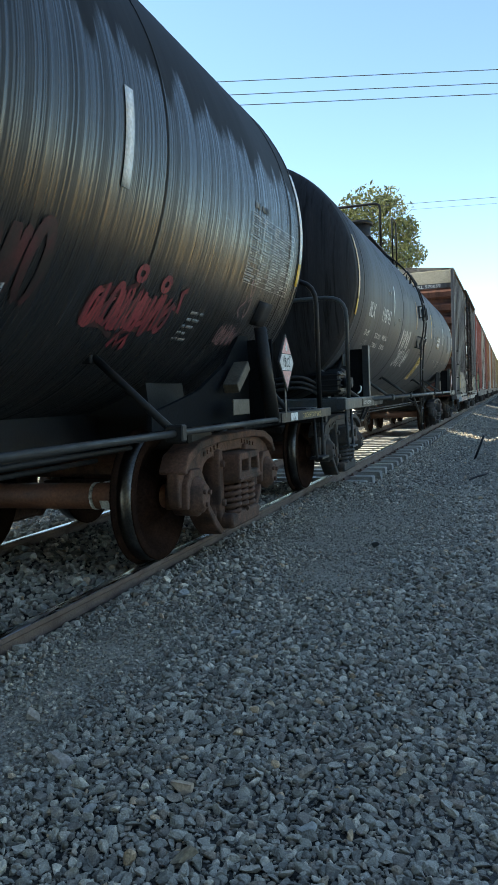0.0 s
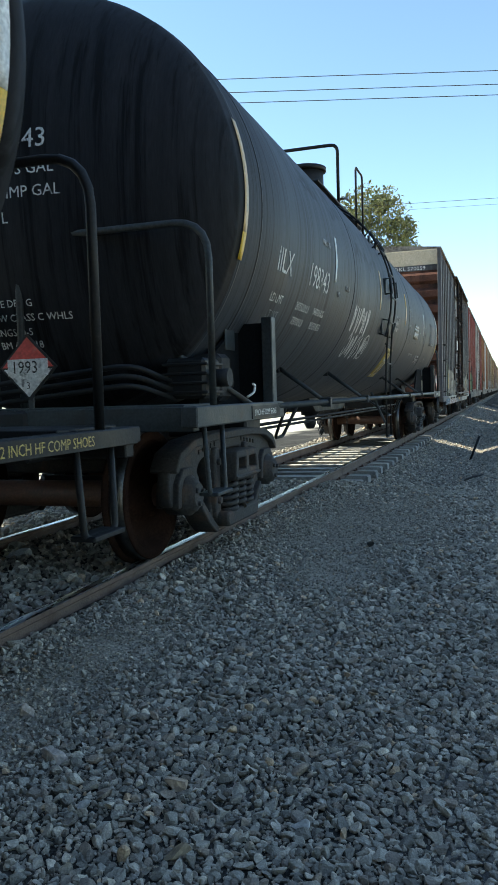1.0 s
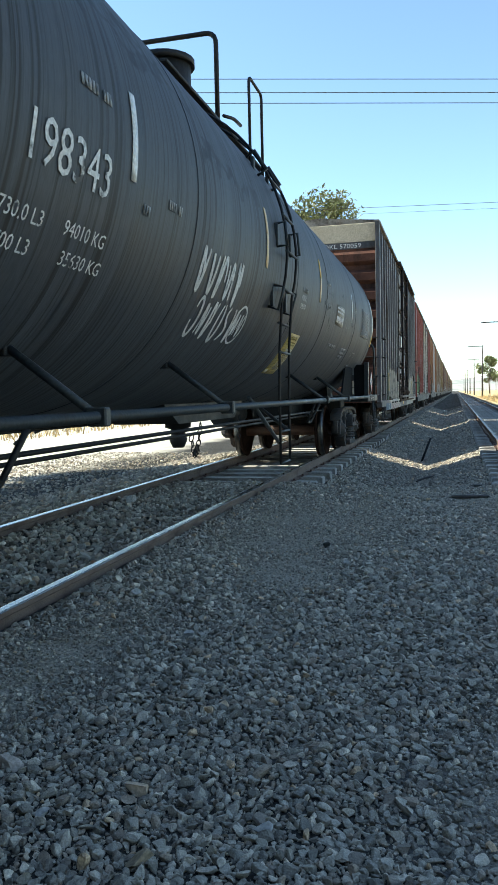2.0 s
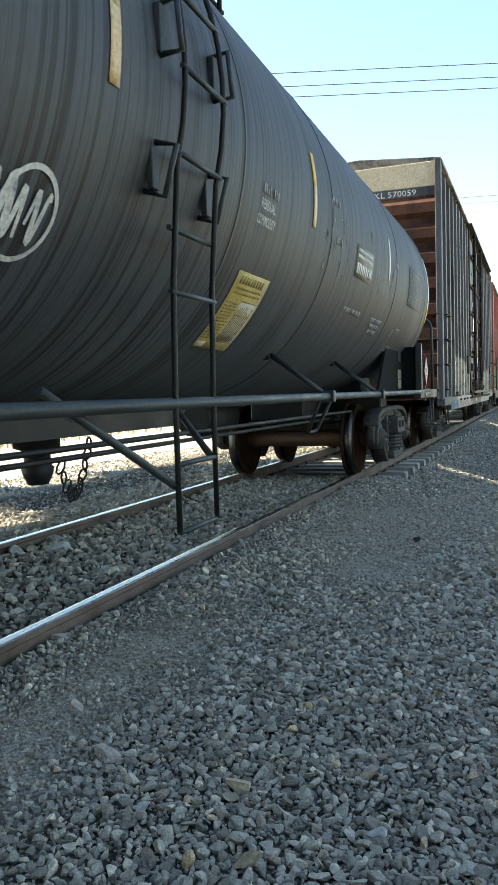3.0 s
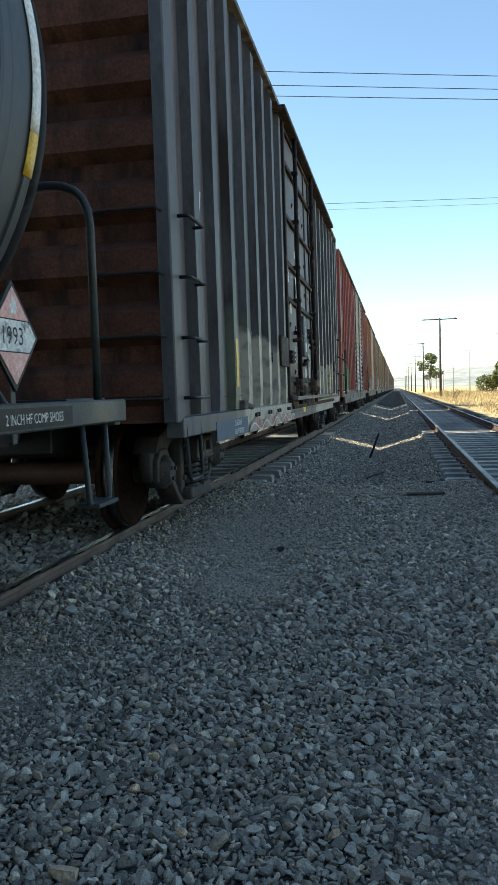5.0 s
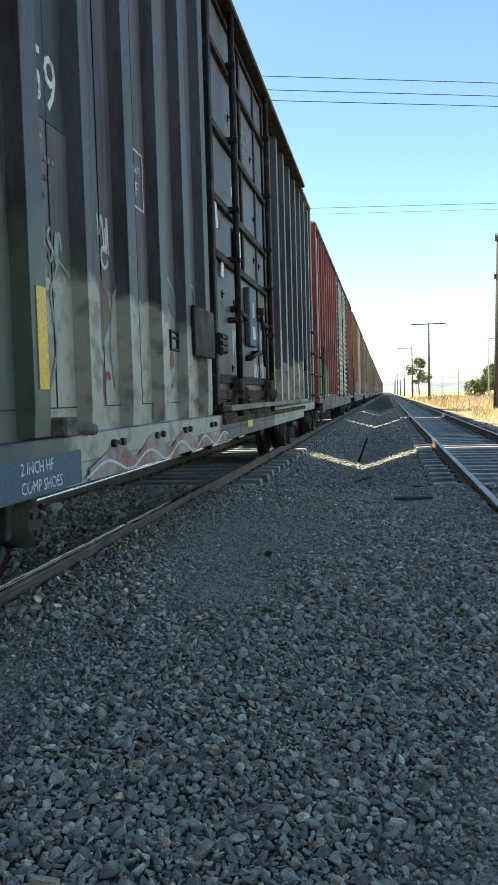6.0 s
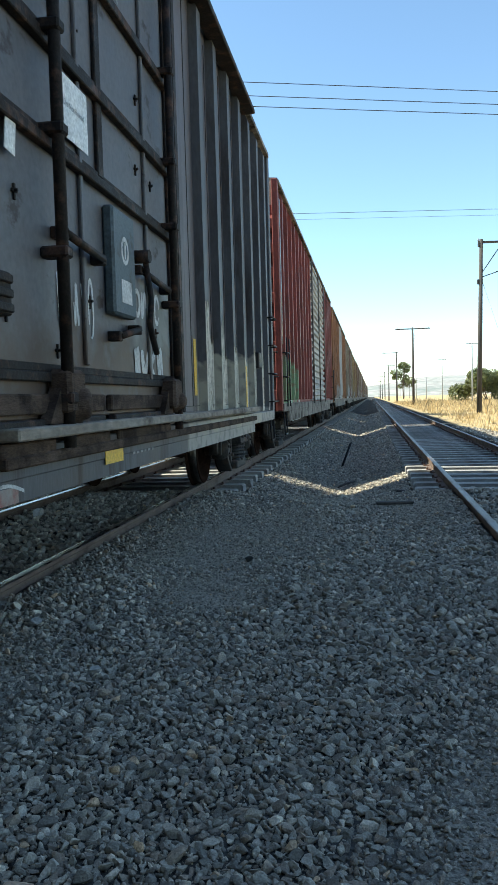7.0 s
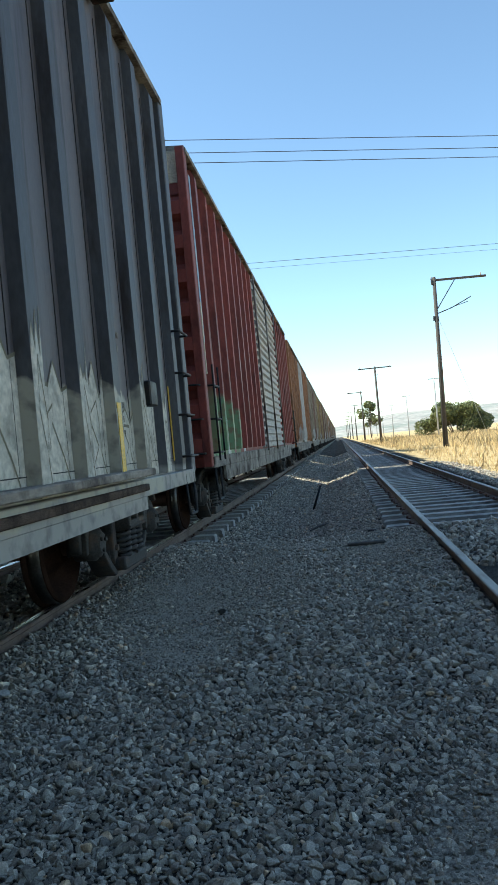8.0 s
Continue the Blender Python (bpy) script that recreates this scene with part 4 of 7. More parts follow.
def placard(car, x, y, z, number, style):
    """Diamond hazard placard with a flame, a number strip and a class figure."""
    bm = bmesh.new()
    slab(bm, [(0, -0.215), (0.205, 0), (0, 0.215), (-0.205, 0)], -0.006, 0.006)
    p = part("placard", bm, M["decal_black"], car, "diamond hazard placard on a bracket", Matrix.Translation((x, y, z)))
    red, mid = ("decal_pink", "decal_white") if style == "faded" else ("decal_red", "decal_white")
    bm = bmesh.new()
    slab(bm, [(0, 0.19), (-0.122, 0.065), (0.122, 0.065)], 0.007, 0.009)
    part("placard_top", bm, M[red], p)
    bm = bmesh.new()
    slab(bm, [(-0.125, 0.06), (-0.18, 0), (-0.125, -0.06), (0.125, -0.06), (0.18, 0), (0.125, 0.06)], 0.007, 0.009)
    part("placard_field", bm, M[mid if style == "faded" else red], p)
    bm = bmesh.new()
    slab(bm, [(-0.128, 0.05), (-0.128, -0.05), (0.128, -0.05), (0.128, 0.05)], 0.009, 0.0105)
    part("number_strip", bm, M["decal_white"], p)
    bm = bmesh.new()
    slab(bm, [(-0.122, -0.065), (0, -0.19), (0.122, -0.065)], 0.007, 0.009)
    part("placard_foot", bm, M[red if style == "faded" else "decal_white"], p)
    flat_text(number, 0.10, M["decal_black"], p, Matrix.Translation((0.0118, -0.113, -0.034)), stretch=(0.93, 1.0))
    flat_text("3", 0.05, M["decal_white" if style == "faded" else "decal_black"], p, Matrix.Translation((0.0105, -0.012, -0.135)))
    bm = bmesh.new()
    slab(bm, [(-0.018, 0.085), (0.018, 0.085), (0.03, 0.11), (0.012, 0.15), (0.004, 0.125), (-0.008, 0.165), (-0.014, 0.125), (-0.03, 0.115)], 0.009, 0.0105)
    part("flame", bm, M["decal_white"], p)
    bm = bmesh.new()
    box(bm, -0.016, -0.008, -0.02, 0.02, -0.42, 0.05, 0.003)
    part("placard_bracket", bm, M["grey_steel"], p)


def tank_end(car, e, y_end, style):
    """Platform, rails, steps and brake gear at one end; e is +1 or -1 along y."""
    steel = M["grey_steel"] if style == "grey" else M["black_steel"]
    dz = -0.075 if style == "black" and e > 0 else 0.0       # the black car's rear deck sits lower
    y0, y1 = sorted((e * (y_end - 1.75), e * y_end))
    for s in (-1, 1):
        bm = bmesh.new()
        box(bm, s * 1.33, s * 1.43, y0, y1, 0.90 + dz * 0.4, 1.02 + dz, 0.008)
        part("end_sill", bm, steel, car)
        # corner loop rail
        bm = bmesh.new()
        yl = e * (y_end - 0.33)
        tube(bm, rounded([(s * 1.40, yl, 1.0 + dz), (s * 1.40, yl, 2.1), (s * 0.1, yl, 2.1), (s * 0.1, yl, 1.0 + dz)], 0.22), 0.023)
        part("hand_rail", bm, steel, car)
        bm = bmesh.new()
        yl2 = e * (y_end - 1.30)
        rod(bm, (s * 1.36, yl2 + e * 0.1, 1.0 + dz), (s * 0.5, yl2 + e * 0.8, 1.75), 0.02)
        part("brace", bm, steel, car)
        # stirrup step
        bm = bmesh.new()
        ys = e * (y_end - 0.36)
        tube(bm, rounded([(s * 1.38, ys - 0.15, 0.95), (s * 1.40, ys - 0.13, 0.50), (s * 1.40, ys + 0.13, 0.50), (s * 1.38, ys + 0.15, 0.95)], 0.04), 0.016, 6)
        box(bm, s * 1.33, s * 1.45, ys - 0.13, ys + 0.13, 0.49, 0.512, 0.004)
        part("step", bm, steel, car)
        # bolster web and post under the tank head
        bm = bmesh.new()
        if style == "black" and e > 0:
            outline = [(4.9, 0.90), (6.64, 0.90), (6.64, 1.56), (6.45, 1.54), (6.1, 1.30), (5.6, 1.12), (4.9, 1.0)]
        elif e > 0:
            outline = [(4.9, 0.98), (6.64, 0.98), (6.64, 1.62), (5.5, 1.58)]
        else:
            outline = [(-7.5, 0.98), (-6.64, 0.98), (-6.64, 1.62), (-7.4, 1.25)]
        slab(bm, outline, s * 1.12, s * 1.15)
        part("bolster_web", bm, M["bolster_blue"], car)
        yp = e * (y_end - 1.56)
        bm = bmesh.new()
        if style == "black" and e > 0:
            rod(bm, (s * 1.38, 6.46, 0.90), (s * 1.34, 6.36, 1.57), 0.055, 14, 0.045)
        else:
            box(bm, min(s * 1.34, s * 1.42), max(s * 1.34, s * 1.42), yp - 0.05, yp + 0.05, 0.98, 1.64, 0.006)
        part("bolster_post", bm, steel, car)
        bm = bmesh.new()
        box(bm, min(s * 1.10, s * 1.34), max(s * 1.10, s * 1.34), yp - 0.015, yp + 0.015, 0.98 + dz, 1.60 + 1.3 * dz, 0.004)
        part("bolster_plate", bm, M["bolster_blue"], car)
        if style == "grey":
            bm = bmesh.new()
            box(bm, min(s * 1.15, s * 1.158), max(s * 1.15, s * 1.158), yp - 0.32, yp - 0.12, 1.40, 1.56, 0.003)
            part("web_patch", bm, M["grey_steel"], car)
    bm = bmesh.new()                                      # deck plate with bearers
    box(bm, -1.33, 1.33, e * (y_end - 0.30) - 0.25, e * (y_end - 0.30) + 0.25, 1.0 + dz, 1.03 + dz, 0.004)
    box(bm, -1.40, 1.40, e * (y_end - 0.06) - 0.04, e * (y_end - 0.06) + 0.04, 0.88 + dz, 1.02 + dz, 0.006)
    part("end_platform", bm, steel, car)
    bm = bmesh.new()                                      # stub sill and cross bearer
    box(bm, -0.33, 0.33, min(e * (y_end - 3.6), e * y_end), max(e * (y_end - 3.6), e * y_end), 0.70, 1.02, 0.02)
    box(bm, -1.02, 1.02, e * (y_end - 2.25) - 0.2, e * (y_end - 2.25) + 0.2, 0.74, 1.0, 0.02)
    part("stub_sill", bm, M["black_steel"], car)
    bm = bmesh.new()
    build_coupler(bm)
    part("coupler", bm, M["truck_iron"], car, "cast coupler with an air hose", Matrix.Translation((0, e * (y_end + 0.02), 0)) @ (Matrix() if e > 0 else pose(0, 0, 0, 0, 0, 180)))
    bm = bmesh.new()                                      # head pad under the tank
    slab_xy(bm, [(-0.8, 0.98), (0.8, 0.98), (0.78, 1.19), (0.6, 1.12), (0, 1.0), (-0.6, 1.12), (-0.78, 1.19)], e * (y_end - 2.3) - 0.3, e * (y_end - 2.3) + 0.3)
    part("saddle", bm, M["black_steel"], car)


def brake_valve(car, y, z, x):
    """Control valve block with ribs, pipes and a release handle."""
    S = M["black_steel"]
    bm = bmesh.new()
    box(bm, x - 0.15, x + 0.12, y - 0.14, y + 0.14, z, z + 0.26, 0.02)
    v = part("brake_valve", bm, S, car, "ribbed black brake control valve")
    for n in range(4):
        bm = bmesh.new()
        box(bm, x - 0.17, x + 0.14, y - 0.15, y + 0.15, z + 0.03 + 0.06 * n, z + 0.05 + 0.06 * n, 0.005)
        part("rib", bm, S, v)
    bm = bmesh.new()
    rod(bm, (x + 0.12, y, z + 0.13), (x + 0.24, y, z + 0.13), 0.06, 12)
    part("valve_cap", bm, S, v)
    bm = bmesh.new()
    box(bm, x - 0.12, x + 0.10, y + 0.2, y + 0.42, z - 0.02, z + 0.30, 0.03)
    part("valve_block", bm, S, v)
    bm = bmesh.new()
    rod(bm, (x, y + 0.42, z + 0.1), (x, y + 0.62, z + 0.1), 0.05, 10)
    part("valve_port", bm, S, v)
    for n in range(3):
        bm = bmesh.new()
        tube(bm, rounded([(x - 0.1, y - 0.1, z + 0.05 * n), (x - 0.25, y - 0.4, z + 0.1 + 0.06 * n), (-0.2, y - 0.6, z - 0.02 + 0.06 * n), (-1.0, y - 0.6, z - 0.05 + 0.06 * n)], 0.12), 0.02, 6)
        part("brake_pipe", bm, S, v)
    bm = bmesh.new()
    tube(bm, rounded([(x + 0.22, y + 0.40, z + 0.0), (x + 0.25, y + 0.46, z + 0.03), (x + 0.25, y + 0.49, z + 0.08), (x + 0.25, y + 0.44, z + 0.09)], 0.02), 0.009, 6)
    part("release_handle", bm, M["white_tape"], car, "white bent release handle")


def side_pipe(car, y0, y1, steel, struts, z=0.985, r=0.028):
    for s in (-1, 1):
        bm = bmesh.new()
        rod(bm, (s * 1.41, y0, z), (s * 1.41, y1, z), r, 10)
        part("side_pipe", bm, steel, car)
        for y in struts:
            bm = bmesh.new()
            a, b = Vector((s * 0.94, y, 1.33)), Vector((s * 1.40, y, z + 0.005))
            rod(bm, a, b, 0.023, 6)
            box(bm, s * 1.36, s * 1.46, y - 0.03, y + 0.03, z - 0.045, z + 0.045, 0.008)
            part("strut", bm, steel, car)
            bm = bmesh.new()
            box(bm, min(s * 0.90, s * 0.96), max(s * 0.90, s * 0.96), y - 0.045, y + 0.045, 1.28, 1.345, 0.006)
            part("strut_pad", bm, M["black_steel"], car)


def ring_seam(car, y, mat):
    bm = bmesh.new()
    lathe(bm, [(y - 0.012, TR - 0.02), (y - 0.010, TR + 0.004), (y + 0.010, TR + 0.004), (y + 0.012, TR - 0.02)], 96, 'y', (0, 0, TZ))
    return part("weld_seam", bm, mat, car)


def grid_label(car, y0, y1, a0, a1, rows, cols, ink, back=None, rng=None, label=""):
    """A printed data panel: ruled rows with bars for its unreadable writing."""
    holder = None
    if back:
        bm = bmesh.new()
        tank_patch(bm, y0, y1, a0, a1, 0.003, 0.002)
        holder = part("data_panel", bm, back, car, label)
    bm = bmesh.new()
    da = (a1 - a0) / rows
    dy = (y1 - y0) / cols
    for i in range(rows + 1):
        tank_patch(bm, y0, y1, a0 + da * i - 0.07, a0 + da * i + 0.07, 0.006, 0.001)
    for j in range(cols + 1):
        tank_patch(bm, y0 + dy * j - 0.003, y0 + dy * j + 0.003, a0, a1, 0.006, 0.001)
    for i in range(rows):
        for j in range(cols):
            y = y0 + dy * j + 0.014
            stop = y + dy * rng.uniform(0.2, 0.8)
            while y < stop and rng.random() < 0.93:
                tank_patch(bm, y, y + 0.016, a0 + da * (i + 0.32), a0 + da * (i + 0.66), 0.006, 0.001)
                y += 0.024
    return part("panel_print" if holder else "data_panel", bm, ink, holder or car, "" if holder else label)


def bars(car, y0, a0, widths, size, gap, ink, name="lettering"):
    """A line of unreadable stencilled writing as plain bars."""
    bm = bmesh.new()
    y = y0
    for w in widths:
        letters = max(1, round(w / (size * 0.62)))
        step = w / letters
        for i in range(letters):
            tank_patch(bm, y + step * i, y + step * (i + 0.72), a0, a0 + math.degrees(size / TR), 0.004, 0.001)
        y += w + gap
    return part(name, bm, ink, car)


def tape(car, y, a0, a1, width, yellow=0.0, slant=0.0, paint="white_tape"):
    bm = bmesh.new()
    ay = a0 + (a1 - a0) * yellow
    tank_patch(bm, y - width / 2, y + width / 2, ay, a1, 0.004, 0.002, slant)
    t = part("reflector", bm, M[paint], car, "white reflective tape strip" if paint == "white_tape" else "reflective tape with its warm sheen painted on")
    if yellow:
        bm = bmesh.new()
        tank_patch(bm, y - width / 2, y + width / 2, a0, ay - 0.05, 0.004, 0.002)
        part("reflector_yellow", bm, M["yellow_tape"], t, "yellow end of the tape")


def tank_car(style, label):
    grey = style == "grey"
    shell_mat = M["tank_grey"] if grey else M["tank_black"]
    steel = M["grey_steel"] if grey else M["black_steel"]
    car = thing("tank_car", label, "tank car", "freight train")
    half = 7.29
    part("tank_shell", mesh_once("tank_shell:" + style, build_shell(half), shell_mat), shell_mat, car)
    for e in (-1, 1):
        part("tank_head", mesh_once("tank_head:%s%d" % (style, e), build_head(half, e), M["tank_head"]), M["tank_head"], car, "dark domed tank head with drip streaks")
    for y in (-half + 0.06, -6.9, -3.4, -0.15, 1.75, 4.65, 6.95, half - 0.06):
        ring_seam(car, y, shell_mat)
    iron = "truck_iron" if grey else "truck_rust"
    axles = add_truck(car, -6.6, iron) + (add_truck(car, 6.33, iron) if grey else add_truck(car, 6.49, iron, short=0.89))
    y_end = 8.2
    for e in (-1, 1):
        tank_end(car, e, y_end, style)
    side_pipe(car, -6.6, 6.6, steel, (-4.88, -2.76, 1.6, 3.62) if grey else (-4.6, -2.5, 1.9, 4.64), *(() if grey else (0.90, 0.019)))
    # centre ladder with a drop step
    bm = bmesh.new()
    lo = -1.08
    for dy in (0.0, 0.42):
        pts = [(1.42, lo + dy, 0.42), (1.42, lo + dy, 1.0), (1.43, lo + dy, 1.5)] + [tuple(on_tank(lo + dy, a, 0.08)) for a in range(-15, 78, 6)]
        tube(bm, pts, 0.014, 6)
    part("ladder_stile", bm, M["black_steel"], car)
    for z, x in ((0.42, 1.42), (0.72, 1.42), (1.0, 1.42)):
        bm = bmesh.new()
        rod(bm, (x, lo, z), (x, lo + 0.42, z), 0.012, 6)
        part("rung", bm, steel, car)
    for a in (-38, -26, -13.5, -0.5, 12, 25, 38, 51, 64):
        bm = bmesh.new()
        p = on_tank(lo - 0.03, a, 0.08)
        q = on_tank(lo + 0.45, a, 0.08)
        if a < -15:
            p.x = q.x = 1.43
        rod(bm, p, q, 0.013, 6)
        part("rung", bm, steel, car)
    for a in (-17, 5, 32):
        for dy in (-0.07, 0.49):
            bm = bmesh.new()
            tube(bm, [on_tank(lo + dy, a - 4, 0.0), on_tank(lo + dy, a - 4, 0.10), on_tank(lo + dy, a + 4, 0.10), on_tank(lo + dy, a + 4, 0.0)], 0.014, 6)
            box(bm, on_tank(0, a).x - 0.01, on_tank(0, a).x + 0.02, lo + dy - 0.03, lo + dy + 0.03, on_tank(0, a - 4).z, on_tank(0, a + 4).z, 0.004)
            part("ladder_bracket", bm, steel, car)
    for s in (-1, 1):
        bm = bmesh.new()
        rod(bm, (s * 1.36, lo - 0.9 if s > 0 else 0, 1.05), (s * 1.40, lo + 0.02, 0.62), 0.018, 6)
        rod(bm, (s * 0.9, lo + 1.0, 1.0), (s * 1.40, lo + 0.42, 0.72), 0.018, 6)
        part("ladder_brace", bm, steel, car)
    # top platform with rails, manway and valves
    bm = bmesh.new()
    box(bm, -0.7, 0.7, -1.9, 1.5, TZ + TR + 0.03, TZ + TR + 0.06, 0.006)
    part("top_platform", bm, M["black_steel"], car)
    zp = TZ + TR + 0.06
    bm = bmesh.new()
    tube(bm, rounded([(-0.8, -0.2, zp - 0.15), (-0.8, -0.2, zp + 0.95), (0.62, -0.2, zp + 0.95), (0.62, -0.2, zp - 0.15)], 0.12), 0.026)
    part("platform_rail", bm, M["black_steel"], car)
    for s in (-1, 1):
        bm = bmesh.new()
        tube(bm, rounded([(s * 0.72, 0.75, zp - 0.2), (s * 0.72, 0.75, zp + 0.85), (s * 0.72, 1.35, zp + 0.85), (s * 0.72, 1.35, zp - 0.2)], 0.08), 0.018)
        part("platform_gate", bm, M["black_steel"], car)
    bm = bmesh.new()
    rod(bm, (0.25, -0.75, zp - 0.1), (0.25, -0.75, zp + 0.42), 0.26, 20)
    rod(bm, (0.25, -0.75, zp + 0.42), (0.25, -0.75, zp + 0.48), 0.30, 20)
    part("manway", bm, M["black_steel"], car)
    bm = bmesh.new()
    rod(bm, (0.15, 0.15, zp - 0.1), (0.15, 0.15, zp + 0.22), 0.08, 10)
    rod(bm, (0.15, 0.15, zp + 0.22), (0.15, 0.15, zp + 0.26), 0.13, 10)
    tube(bm, rounded([(0.6, 0.1, zp + 0.2), (0.6, 0.5, zp + 0.3), (0.6, 0.8, zp + 0.32)], 0.1), 0.02, 6)
    part("valve", bm, M["black_steel"], car)
    # bottom outlet with its cap and chain
    bm = bmesh.new()
    lathe(bm, [(0.52, 0.02), (0.52, 0.06), (0.58, 0.09), (0.62, 0.10), (0.64, 0.08), (0.72, 0.08), (0.74, 0.14), (0.80, 0.14), (0.82, 0.22), (0.98, 0.30)], 16, 'z', (0.1, -0.25, 0))
    part("outlet_valve", bm, M["black_steel"], car)
    bm = bmesh.new()
    slab(bm, [(-1.3, 1.0), (1.5, 1.0), (1.1, 0.80), (-0.9, 0.80)], -0.35, 0.35)
    part("outlet_skid", bm, M["black_steel"], car)
    bm = bmesh.new()
    for i in range(12):
        t = i / 11
        c = Vector((0.24, -0.22 + 0.32 * t, 0.62 - 0.28 * math.sin(math.pi * t) * (1 - 0.35 * t) + 0.12 * t))
        d = 0.026
        tube(bm, [c + Vector((0 if i % 2 else d * math.cos(k), d * math.sin(k) * (1.0), d * 1.5 * math.cos(k) if i % 2 else d * 1.5 * math.sin(k))) for k in [j * 0.785 for j in range(9)]], 0.007, 5)
    part("chain", bm, M["black_steel"], car)
    bm = bmesh.new()
    for i in range(7):
        c = Vector((0.45, 0.95, 0.80 - 0.045 * i))
        tube(bm, [c + Vector((0.016 * math.cos(k) if i % 2 else 0, 0 if i % 2 else 0.016 * math.cos(k), 0.03 * math.sin(k))) for k in [j * 0.785 for j in range(9)]], 0.005, 5)
    part("chain", bm, M["black_steel"], car, "short chain hanging under the belly")
    for x, z in ((0.75, 0.78), (-0.7, 0.80), (0.5, 0.70)):   # brake rods and train line under the belly
        bm = bmesh.new()
        rod(bm, (x, -5.4, z), (x, 5.4, z), 0.016, 6)
        part("brake_rod", bm, M["black_steel"], car)
    for y in (-5.3, 2.4):
        bm = bmesh.new()
        tube(bm, rounded([(1.2, y - 0.2, 1.0), (1.05, y - 0.13, 0.68), (1.05, y + 0.13, 0.68), (1.2, y + 0.2, 1.0)], 0.05), 0.016, 6)
        part("rod_hanger", bm, M["black_steel"], car)
    bm = bmesh.new()
    rod(bm, (-0.5, 3.3, 0.78), (-0.5, 4.2, 0.78), 0.19, 16)
    part("air_reservoir", bm, M["black_steel"], car)
    # end tapes
    for y in (-half + 0.04, half - 0.04):
        tape(car, y, -17.5, 19, 0.075, 0.2, paint="warm_sheen_tape" if grey and y < 0 else "white_tape")
    return car, axles


def dress_grey(car):
    rng = random.Random(5)
    W, D = M["decal_white"], M["decal_dim"]
    tank_text("IILX", 0.25, -6.42, -15.2, W, car, stretch=(1.0, 1.05))
    tank_text("198343", 0.26, -5.45, -15.0, W, car, stretch=(1.02, 1.1), label="white stencilled car number")
    tank_text("LD LMT", 0.10, -6.38, -24.6, W, car)
    tank_text("20730.0 L3", 0.10, -5.62, -24.5, W, car)
    tank_text("94010 KG", 0.10, -5.0, -24.2, W, car)
    tank_text("LT WT", 0.10, -6.32, -29.9, D, car)
    tank_text("73700 L3", 0.10, -5.58, -29.8, W, car)
    tank_text("35630 KG", 0.10, -4.95, -29.6, W, car)
    for y in (-4.42, 4.18):
        tape(car, y, -9, 8.5, 0.065)
    # Tapes whose warm reflection is painted as pale orange.
    for y in (-1.52, 1.24):
        bm = bmesh.new()
        tank_patch(bm, y - 0.0375, y + 0.0375, -9, 2.5, 0.004, 0.002)
        part("reflector", bm, M["warm_sheen_tape"], car, "reflective tape with its warm sheen painted on")
        bm = bmesh.new()
        tank_patch(bm, y - 0.0375, y + 0.0375, 2.6, 11.5, 0.004, 0.002)
        part("reflector", bm, M["warm_sheen_tape" if y < 0 else "yellow_tape"], car, "upper strip of reflective tape")
    pl = lambda y, v: on_tank(y, math.degrees(v / TR), 0.005)
    tag(car, "white sprayed upper line of letters", M["spray_white"], [(12, -3.2, -19 * math.pi / 180 * TR, 1.05, 0.36, 5, 0.022, pl)])
    tag(car, "white sprayed lower line of letters", M["spray_white"], [(14, -3.0, -32 * math.pi / 180 * TR, 1.1, 0.34, 6, 0.018, pl)])
    bm = bmesh.new()
    cy, ca = -1.84, -31 * math.pi / 180 * TR
    prev = None
    for i in range(33):
        t = 2 * math.pi * i / 32
        pair = [bm.verts.new(on_tank(cy + r * math.cos(t), math.degrees((ca + r * 1.1 * math.sin(t)) / TR), 0.005)) for r in (0.165, 0.145)]
        if prev:
            bm.faces.new((prev[0], prev[1], pair[1], pair[0]))
        prev = pair
    scrawl(bm, random.Random(33), cy - 0.12, ca, 0.24, 0.2, 2, 0.012, pl)
    part("graffiti", bm, M["spray_white"], car, "white sprayed ring round a scrawl")
    # yellow notice
    bm = bmesh.new()
    tank_patch(bm, 0.12, 0.66, -49, -27.3, 0.004, 0.002)
    lab = part("notice", bm, M["label_yellow"], car, "yellow notice with faded print")
    bm = bmesh.new()
    tank_patch(bm, 0.36, 0.63, -46, -34.5, 0.0065, 0.001)
    tank_patch(bm, 0.14, 0.26, -48.4, -46.6, 0.0065, 0.001)
    part("notice_field", bm, M["field_pale"], lab)
    bm = bmesh.new()
    for i in range(9):                                       # heading
        tank_patch(bm, 0.19 + 0.045 * i, 0.222 + 0.045 * i, -30.2, -28.3, 0.0065, 0.001)
    for a in (-31.6, -32.8):
        for i in range(14):
            tank_patch(bm, 0.18 + 0.031 * i, 0.18 + 0.031 * i + rng.uniform(0.014, 0.026), a, a + 0.6, 0.0065, 0.001)
    for k in range(13):
        y = 0.14
        while y < 0.32:
            w = rng.uniform(0.015, 0.05)
            tank_patch(bm, y, min(y + w, 0.34), -45.6 + 0.85 * k, -45.2 + 0.85 * k, 0.0065, 0.001)
            y += w + 0.01
    for j in range(9):
        tank_patch(bm, 0.375 + 0.028 * j, 0.386 + 0.028 * j, -45.5, -35 - rng.uniform(0, 2.5), 0.008, 0.001)
    for a in (-34.3, -38.2, -46.3):
        tank_patch(bm, 0.36, 0.63, a, a + 0.2, 0.008, 0.001)
    part("notice_print", bm, M["print_olive"], lab)
    bm = bmesh.new()
    tank_patch(bm, 2.63, 3.34, -15, -4, 0.003, 0.002)
    plate = part("data_panel", bm, M["plate_tan"], car, "tan printed data plate")
    bm = bmesh.new()
